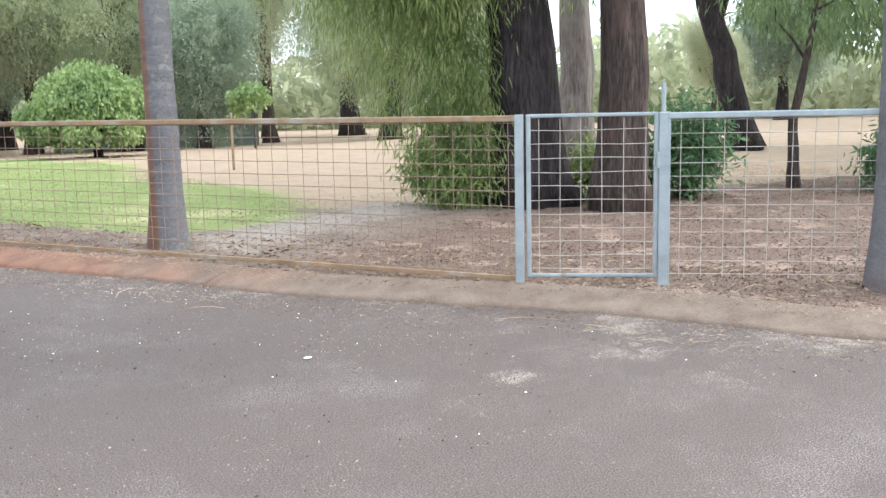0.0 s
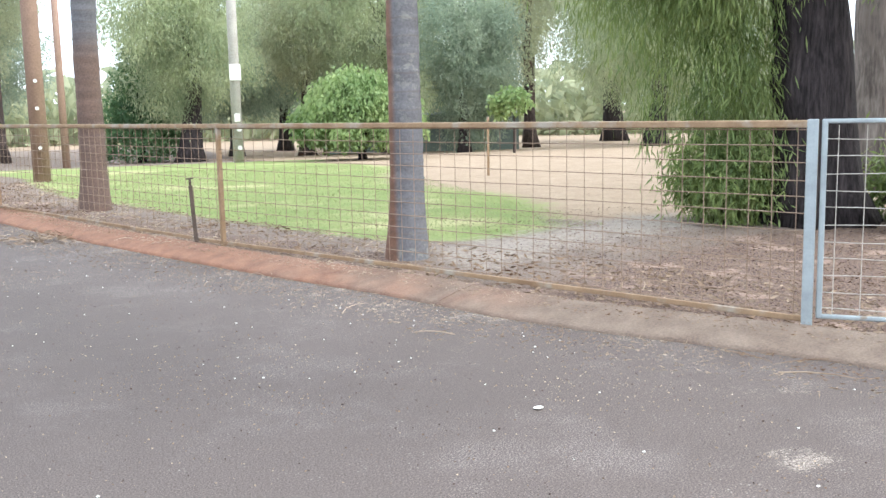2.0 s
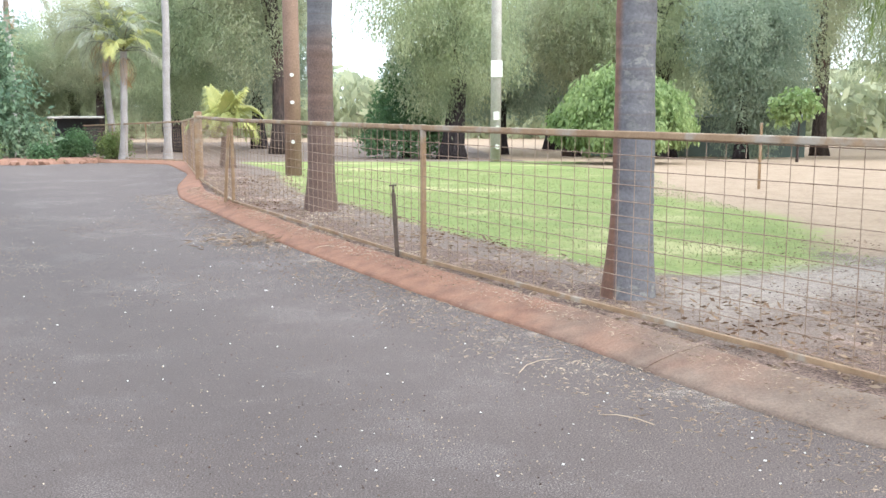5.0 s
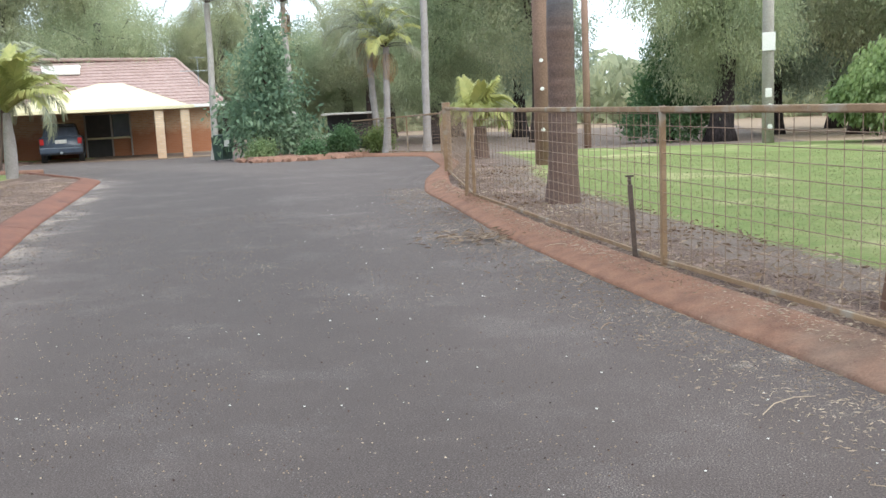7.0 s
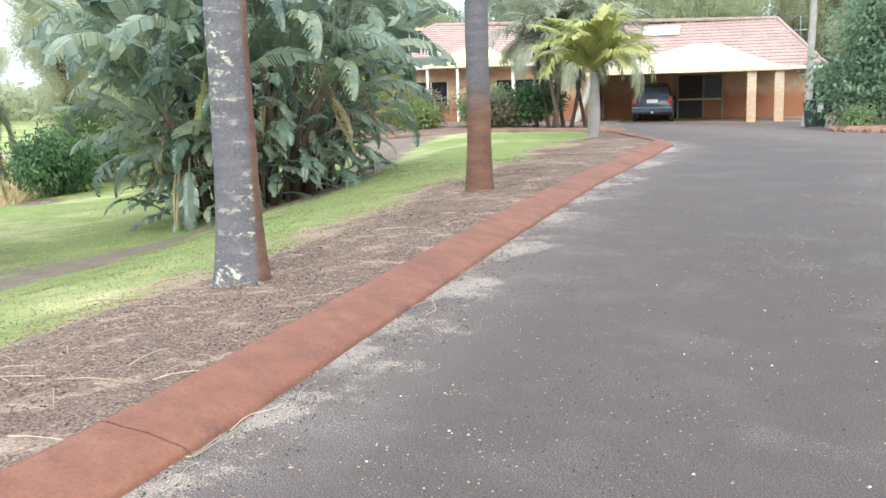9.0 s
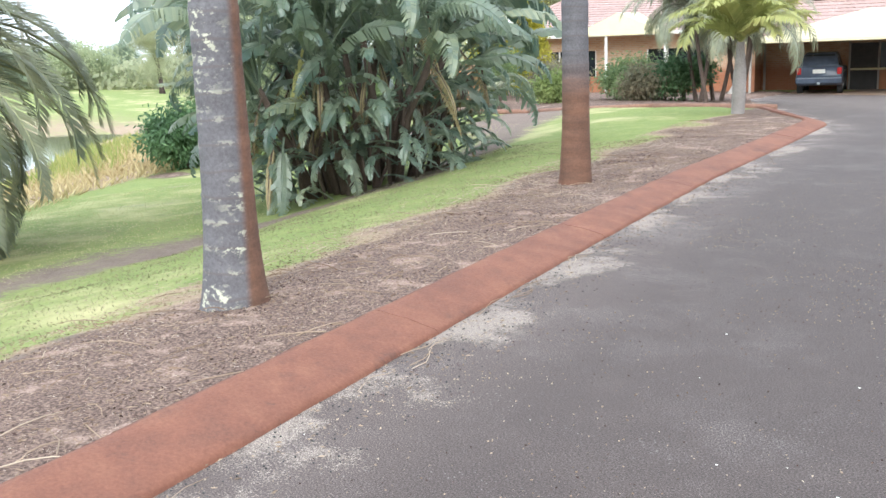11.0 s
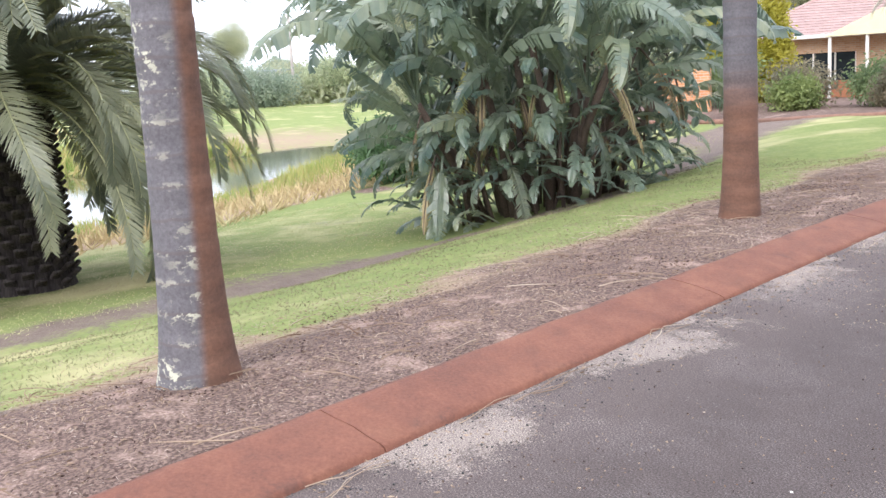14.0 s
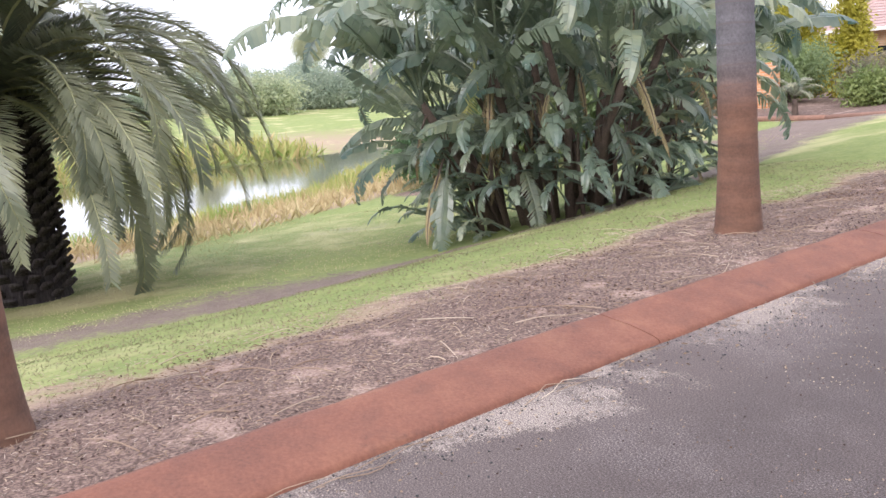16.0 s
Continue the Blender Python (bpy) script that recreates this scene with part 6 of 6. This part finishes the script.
for x in (-0.78, 0.78):
    part("tail_lamp", box((x - 0.09, -0.02, 0.7), (x + 0.09, 0.06, 0.94), 0.03), M_RED, car)
    for y in (0.85, 3.75):
        bm = bmesh.new()
        bmesh.ops.create_cone(bm, cap_ends=True, segments=24, radius1=0.32, radius2=0.32, depth=0.22, matrix=Matrix.Translation((x, y, 0.32)) @ Matrix.Rotation(math.pi / 2, 4, "Y"))
        wheel = part("wheel", bm, M_RUBBER, car)
        bm = bmesh.new()
        bmesh.ops.create_cone(bm, cap_ends=True, segments=18, radius1=0.19, radius2=0.17, depth=0.24, matrix=Matrix.Translation((x, y, 0.32)) @ Matrix.Rotation(math.pi / 2, 4, "Y"))
        part("rim", bm, M_GALV, wheel)
part("tow_bar", box((-0.06, -0.22, 0.34), (0.06, -0.1, 0.42), 0.01), M_GALV, car)

bz = float(road_z(-14.4, 34.4))
bn = empty("wheelie_bin", pose(-14.4, 34.2, bz, 0, 0, 25), "dark green wheelie bin with a white sticker beside the drive", "bin")
v, f = tube([(0, 0, 0.06), (0, 0, 0.9)], [0.33, 0.4], 4)
put("body", mesh_from("body", v, f, M_BIN), bn)
part("lid", box((-0.32, -0.34, 0.9), (0.32, 0.32, 0.98), 0.03), M_BIN, bn)
part("sticker", box((0.02, -0.31, 0.55), (0.26, -0.285, 0.8), 0.002), M_WHITE, bn)
for x in (-0.25, 0.25):
    bm = bmesh.new()
    bmesh.ops.create_cone(bm, cap_ends=True, segments=14, radius1=0.1, radius2=0.1, depth=0.05, matrix=Matrix.Translation((x, 0.26, 0.1)) @ Matrix.Rotation(math.pi / 2, 4, "Y"))
    part("wheel", bm, M_RUBBER, bn)


def round_pole(name, x, y, r, h, mt, label, lean=(0, 0), marks=()):
    at = on_land(x, y, -0.05)
    ob = empty(name, pose(*at, lean[0], lean[1], 0), label, "pole")
    v, f = tube([(0, 0, 0), (0, 0, h * 0.5), (0, 0, h)], [r, r * 0.92, r * 0.8], 14)
    put("shaft", mesh_from("shaft", v, f, mt, soft=True), ob)
    for z, s, mm in marks:
        if s > 0.1:
            part("plate", box((-s * 0.7, -r - 0.02, z - s), (s * 0.7, -r + 0.03, z + s), 0.01), mm, ob)
        else:
            part("insulator", pipe_bm((0.4 * s, -r * 0.8, z), (0.4 * s, -r - 0.05, z), s * 0.75, 12), mm, ob)
    return ob


round_pole("power_pole", 4.45, 28.3, 0.16, 9.0, M_POLE, "weathered timber power pole with a white plate", marks=((2.75, 0.24, M_WHITE), (1.4, 0.12, M_WHITE), (1.05, 0.09, M_WHITE), (0.5, 0.09, M_WHITE)))
round_pole("power_pole", -124, 27.2, 0.22, 10.5, M_POLE, "pale far power pole beyond the pond")
round_pole("timber_pole", -0.62, 19.9, 0.175, 7.0, M_POLE_RED, "thick rust-stained timber pole with white insulators", marks=((2.1, 0.05, M_WHITE), (1.55, 0.05, M_WHITE), (0.75, 0.05, M_WHITE)))
round_pole("timber_pole", -0.5, 29.5, 0.11, 6.5, M_POLE_RED, "slender rust-stained pole behind the lawn")
aerial = empty("tv_aerial", HOUSE @ pose(3.9, 6.2, 3.0), "thin grey television aerial standing on the tiled roof", "aerial")
part("mast", pipe_bm((0, 0, -0.2), (0, 0, 1.75), 0.02), M_GALV, aerial)
part("boom", pipe_bm((-0.9, 0, 1.05), (0.5, 0, 1.05), 0.018), M_GALV, aerial)
for k in range(6):
    part("element", pipe_bm((-0.35 + 0.13 * k, -0.32, 1.7), (-0.35 + 0.13 * k, 0.32, 1.7), 0.008, 6), M_GALV, aerial)
part("upper_boom", pipe_bm((-0.42, 0, 1.7), (0.38, 0, 1.7), 0.014), M_GALV, aerial)

shed = empty("shed", pose(-12.1, 42.2, -0.6, 0, 0, 15), "open-fronted garden shed, shaded inside shown as a black wall, pale roof edge", "shed")
# black panel stands in for the shade inside the open front
part("wall", box((-0.9, 0, 0), (0.9, 0.1, 1.6)), M_RUBBER, shed)
part("roof", box((-1.1, -0.9, 1.6), (1.1, 1.5, 1.68), 0.02), M_POLE, shed)
low = empty("paddock_shed", pose(13.0, 36.5, -0.4, 0, 0, -12), "low green sheet-metal shed behind the lawn", "shed")
part("wall", box((-4, 0, 0), (4, 2.2, 1.5)), surf("green_sheet_steel", (0.09, 0.12, 0.105), (0.15, 0.19, 0.165), 2, 30, 0.6, 0.1), low)
part("roof", box((-4.2, -0.2, 1.5), (4.2, 2.4, 1.58), 0.02), M_GALV, low)

pier = empty("brick_pier", pose(-27.2, 22.6, float(land(-27.2, 22.6)), 0, 0, 40), "low orange brick garden wall with end pier", "wall")
part("panel", box((-0.9, -0.11, -0.2), (0.9, 0.11, 1.35), 0.01), M_BRICK_ORANGE, pier)
part("cap_block", box((-1.0, -0.4, -0.2), (-0.45, -0.12, 0.5), 0.02), M_BRICK_ORANGE, pier)
for a, b in zip(((-29, 21.2), (-25.5, 20.6), (-21.5, 21.3), (-17.5, 22.3)), ((-25.5, 20.6), (-21.5, 21.3), (-17.5, 22.3), (-14.6, 23.6))):
    a, b = on_land(*a), on_land(*b)
    v, f = tube([a, a.lerp(b, 0.5), b], [0.09, 0.1, 0.09], 8)
    tagged(put("garden_edging", mesh_from("garden_edging", v, f, M_STONE, soft=True)), "low stone edging between lawn and garden bed", "edging", "garden edging")


# ---------- litter, grass, reeds ----------
def scatter(name, label, category, mt, x, y, z, size, width, flat, seed, up=0.0):
    rng = np.random.default_rng(seed)
    n = len(x)
    way = rng.normal(0, 1, (n, 3)) * np.array([1, 1, flat]) + np.array([0, 0, up])
    v, f = leaves(rng, np.stack([x, y, z], 1), way, size * rng.uniform(0.5, 1.4, n), width)
    return tagged(put(name, mesh_from(name, v, f, mt)), label, category, kind="stuff")


rng = np.random.default_rng(90)


def strip_points(n, table, lo, hi, y0, y1, sign, power=1.0):
    y = rng.uniform(y0, y1, n)
    off = lo + (hi - lo) * rng.random(n) ** power
    x = curve_at(table, y) + sign * off * 1.13
    return x, y


def surface(x, y):
    return np.where(on_road(x, y, 0.28), road_z(x, y), land(x, y) + ripple(x, y) * (off_kerb(x, y) > 0.8)) + 0.006


x, y = strip_points(30000, LEFT_EDGE, 0.45, 2.7, 1.5, 19, -1, 0.9)
scatter("leaf_litter", "dry leaves and bark chips on the mulch strip", "leaf litter", M_LITTER, x, y, surface(x, y), 0.032, 0.08, 0.25, 1)
x, y = strip_points(14000, LEFT_EDGE, 0.45, 2.6, 1.5, 15, -1, 0.9)
scatter("leaf_litter", "fine pale plant fibres over the mulch", "leaf litter", M_FIBRE, x, y, surface(x, y) + 0.004, 0.026, 0.045, 0.3, 43)
x, y = strip_points(5000, LEFT_EDGE, 1.9, 3.3, 1.0, 15, -1)
scatter("leaf_litter", "brown straw and leaves along the lawn edge", "leaf litter", M_LITTER, x, y, surface(x, y) + 0.004, 0.03, 0.06, 0.3, 41)
x, y = strip_points(16000, LEFT_EDGE, 0.45, 2.3, 1.5, 17, -1, 0.9)
keep = (np.sin(2.3 * x + y) * np.sin(1.7 * y - x) + 0.6 * np.sin(4.7 * x) * np.sin(5.3 * y) > 0.1) | (rng.random(16000) < 0.15)
x, y = x[keep], y[keep]
scatter("bark_chips", "dark bark chips on the mulch strip", "bark chips", M_CHIP, x, y, surface(x, y) - 0.003, 0.017, 0.25, 0.2, 21)
x, y = rng.uniform(4.2, 13, 20000), rng.uniform(-1, 7, 20000)
keep = x > curve_at(RIGHT_EDGE, y) + 0.5
x, y = x[keep], y[keep]
scatter("bark_chips", "dark bark and twig chips under the old trees", "bark chips", M_CHIP, x, y, surface(x, y) - 0.003, 0.02, 0.2, 0.2, 22)
x, y = strip_points(7000, RIGHT_EDGE, 0.45, 1.9, 1.0, 20, 1)
scatter("leaf_litter", "dry leaves strewn along the fence line", "leaf litter", M_LITTER, x, y, surface(x, y), 0.055, 0.16, 0.25, 2)
x, y = rng.uniform(4.4, 15, 60000), rng.uniform(-1, 9.5, 60000)
keep = (x > curve_at(RIGHT_EDGE, y) + 0.5) & (rng.random(60000) < 0.35 + 0.65 * (y < 6.5))
x, y = x[keep], y[keep]
scatter("leaf_litter", "brown fallen leaves under the old trees, tree shade in their colour", "leaf litter", M_LITTER_BROWN_SHADE, x, y, surface(x, y), 0.032, 0.12, 0.25, 3)
x, y = strip_points(20000, RIGHT_EDGE, -0.8, 0.3, -3, 16, 1, 0.55)
scatter("leaf_litter", "leaf debris gathered in the gutter", "leaf litter", M_LITTER, x, y, surface(x, y) - 0.003 + 0.07 * step(0.0, 0.3, (x - curve_at(RIGHT_EDGE, y)) * 0.85), 0.03, 0.09, 0.14, 4)
x, y = strip_points(1500, LEFT_EDGE, -0.5, 0.02, 1.5, 16, -1, 0.5)
scatter("leaf_litter", "leaf debris at the foot of the kerb", "leaf litter", M_LITTER, x, y, surface(x, y) - 0.003, 0.026, 0.14, 0.12, 5)
x, y = rng.normal(-0.1, 0.32, 320), rng.normal(10.1, 0.25, 320)
scatter("leaf_litter", "heap of dry palm debris beside the kerb", "leaf litter", M_LITTER_BROWN_SHADE, x, y, road_z(x, y) + 0.01 + 0.04 * rng.random(320), 0.11, 0.06, 0.3, 6)

# fallen twigs
pieces = []
for k in range(330):
    if k % 3:
        tx, ty = (float(q[0]) for q in strip_points(1, LEFT_EDGE, 0.4, 2.4, 2.0, 14, -1))
    else:
        tx, ty = (float(q[0]) for q in strip_points(1, RIGHT_EDGE, -0.7, 2.0, 0.0, 14, 1))
    tz = float(surface(np.array(tx), np.array(ty))) + 0.012
    a, ln = rng.uniform(0, 6.28), rng.uniform(0.08, 0.4)
    bend = rng.normal(0, 0.25)
    pts = [(tx + ln * t * math.cos(a + bend * t), ty + ln * t * math.sin(a + bend * t), tz + 0.015 * math.sin(3 * t)) for t in (0, 0.35, 0.7, 1)]
    pieces.append(tube(pts, [0.0035, 0.0032, 0.0026, 0.0015], 4))
tagged(put("twigs", mesh_from("twigs", *merge(*pieces), M_LITTER)), "thin pale fallen twigs on kerb, mulch and road", "twigs", kind="stuff")

pieces = []
for k in range(24):
    ty = rng.uniform(2.4, 11.0)
    tx = float(curve_at(LEFT_EDGE, ty)) + rng.uniform(0.03, 0.2)
    ln, amp = rng.uniform(0.12, 0.5), rng.uniform(0.01, 0.06)
    pts = [(tx - 0.49 * ln * t + amp * math.sin(5 * t + k), ty + 0.87 * ln * t + 0.5 * amp * math.sin(7 * t), float(road_z(tx, ty)) + 0.008 + 0.012 * math.sin(3 * t)) for t in (0, 0.2, 0.4, 0.6, 0.8, 1)]
    pieces.append(tube(pts, [0.0025, 0.0025, 0.0022, 0.002, 0.0018, 0.001], 4))
tagged(put("rootlets", mesh_from("rootlets", *merge(*pieces), M_LITTER)), "dry curling rootlets lying along the kerb foot", "rootlets", kind="stuff")

# pale gum nuts on the road
nut = bmesh.new()
bmesh.ops.create_icosphere(nut, subdivisions=1, radius=0.012)
nv, nf = [tuple(v.co) for v in nut.verts], [tuple(v.index for v in q.verts) for q in nut.faces]
nut.free()
pieces = []
for k in range(280):
    if k < 150:
        tx, ty = (float(q[0]) for q in strip_points(1, RIGHT_EDGE, -2.6, 0.3, -1, 15, 1, 0.6))
    else:
        tx, ty = float(rng.uniform(-2.5, 3.5)), float(rng.uniform(0, 16))
    s = rng.uniform(0.2, 0.55)
    tz = float(road_z(tx, ty)) + 0.008 * s
    pieces.append(([(tx + vx * s * 1.3, ty + vy * s, tz + vz * s * 0.7) for vx, vy, vz in nv], nf))
tagged(put("gum_nuts", mesh_from("gum_nuts", *merge(*pieces), M_PETAL)), "small pale gum nuts and petals strewn on asphalt", "gum nuts", kind="stuff")
bm = bmesh.new()
bmesh.ops.create_icosphere(bm, subdivisions=2, radius=0.02)
for v in bm.verts:
    v.co = Vector((v.co.x * 1.3, v.co.y * 0.8, v.co.z * 0.35))
tagged(part("pebble", bm, M_PETAL, None, "", pose(2.53, 2.25, 0.01)), "small white pebble lying on the asphalt", "pebble")

pieces = []
for k in range(1100):
    tx, ty = (float(q[0]) for q in strip_points(1, LEFT_EDGE, -0.55, 0.0, 1.8, 14, -1, 0.7))
    s = rng.uniform(0.15, 0.5)
    pieces.append(([(tx + vx * s * 1.2, ty + vy * s, float(road_z(tx, ty)) + 0.006 * s + vz * s * 0.8) for vx, vy, vz in nv], nf))
tagged(put("gravel", mesh_from("gravel", *merge(*pieces), M_DARK)), "small dark gravel lying along the kerb foot", "gravel", kind="stuff")

# loose grit on the asphalt, thicker in drifts
n = 60000
x, y = rng.uniform(-6.5, 3.5, n), rng.uniform(0.5, 13, n)
drift = 0.25 + 0.75 * (np.sin(1.9 * x + 0.7 * y) * np.sin(1.3 * y - 0.8 * x + 1) + 0.5 * np.sin(5.1 * x + y) * np.sin(4.3 * y) > 0.35)
keep = on_road(x, y, 0.5) & (rng.random(n) < drift)
x, y = x[keep], y[keep]
half = len(x) * 2 // 3
scatter("grit", "pale sand grains strewn over the asphalt", "grit", M_LITTER, x[:half], y[:half], road_z(x[:half], y[:half]) + 0.003, 0.01, 0.35, 0.1, 31)
scatter("grit", "dark chippings loose on the asphalt", "grit", M_CHIP, x[half:], y[half:], road_z(x[half:], y[half:]) + 0.003, 0.009, 0.35, 0.1, 32)

# lawn blades where the lawns come nearest
n = 70000
x, y = rng.uniform(-15, -3.5, n), rng.uniform(1.0, 15, n)
dd = off_kerb(x, y)
edge = dd + 0.3 * np.sin(2.3 * x + 1.1 * y) * np.sin(1.9 * y - 0.7 * x) + 0.2 * np.sin(5.1 * x + 2 * y)
keep = (edge > 1.6 + 1.1 * rng.random(n)) & (dd < 5.8)
x, y = x[keep], y[keep]
scatter("grass", "short green lawn grass on the slope", "grass", M_BLADE_DRIVE, x, y, land(x, y) + ripple(x, y), 0.028, 0.12, 0.5, 7, 0.9)
k = rng.random(len(x)) < 0.16
scatter("dry_grass", "straw and dead blades lying on the lawn", "grass", M_LITTER, x[k], y[k], land(x[k], y[k]) + ripple(x[k], y[k]) + 0.012, 0.035, 0.05, 0.25, 47)
x, y = rng.uniform(-22, -7, n), rng.uniform(-4, 19, n)
dd = bank_depth(x, y)
keep = (dd > 6.9 + 0.5 * rng.random(n)) & (dd < 14.5) & (rng.random(n) < 0.8)
x, y = x[keep], y[keep]
scatter("grass", "patchy yellowing grass on the lower slope", "grass", M_DRYLAWN, x, y, land(x, y) + ripple(x, y), 0.035, 0.12, 0.4, 17, 0.8)
x, y = rng.uniform(-2, 6.5, n), rng.uniform(7.8, 22, n)
keep = ((x - curve_at(RIGHT_EDGE, y)) * 0.85 > 1.5 + 0.8 * rng.random(n)) & (x < 6.0 + 0.06 * (y - 9))
x, y = x[keep], y[keep]
scatter("grass", "short green lawn grass behind the fence", "grass", M_BLADE, x, y, land(x, y), 0.028, 0.12, 0.5, 8, 0.9)
# shore reeds and dry grass


def bank_points(n, lo, hi):
    s, dd = rng.uniform(-28, 30, n), rng.uniform(lo, hi, n)
    dd = dd + 0.5 * np.sin(0.6 * s) + (curve_at(SHORE, s) if hi < 40 else 0)
    return -3.8 - 0.467 * s - 0.884 * dd, 6.2 + 0.884 * s - 0.467 * dd


x, y = bank_points(16000, 16.6, 20.6)
scatter("reeds", "green reeds along the pond edge", "reeds", M_REED, x, y, land(x, y) - 0.03, 0.42, 0.03, 0.3, 9, 2.5)
x, y = bank_points(16000, 13.6, 17.4)
keep = rng.random(16000) < 0.35 + 0.65 * (np.sin(0.9 * x + 0.5) * np.sin(1.1 * y) > -0.25)
x, y = x[keep], y[keep]
scatter("dry_grass", "tall straw-coloured grass above the pond", "grass", M_DRYREED, x, y, land(x, y) - 0.03, 0.42, 0.045, 0.4, 10, 1.2)
x, y = bank_points(5000, 62, 84)
scatter("dry_grass", "straw-coloured grass patches across the pond", "grass", M_DRYREED, x, y, land(x, y) - 0.05, 0.9, 0.08, 0.4, 19, 1.2)
x, y = bank_points(9000, 43, 50)
scatter("reeds", "green and straw grass on the far pond bank", "reeds", M_REED, x, y, land(x, y) - 0.05, 1.0, 0.06, 0.4, 11, 1.6)
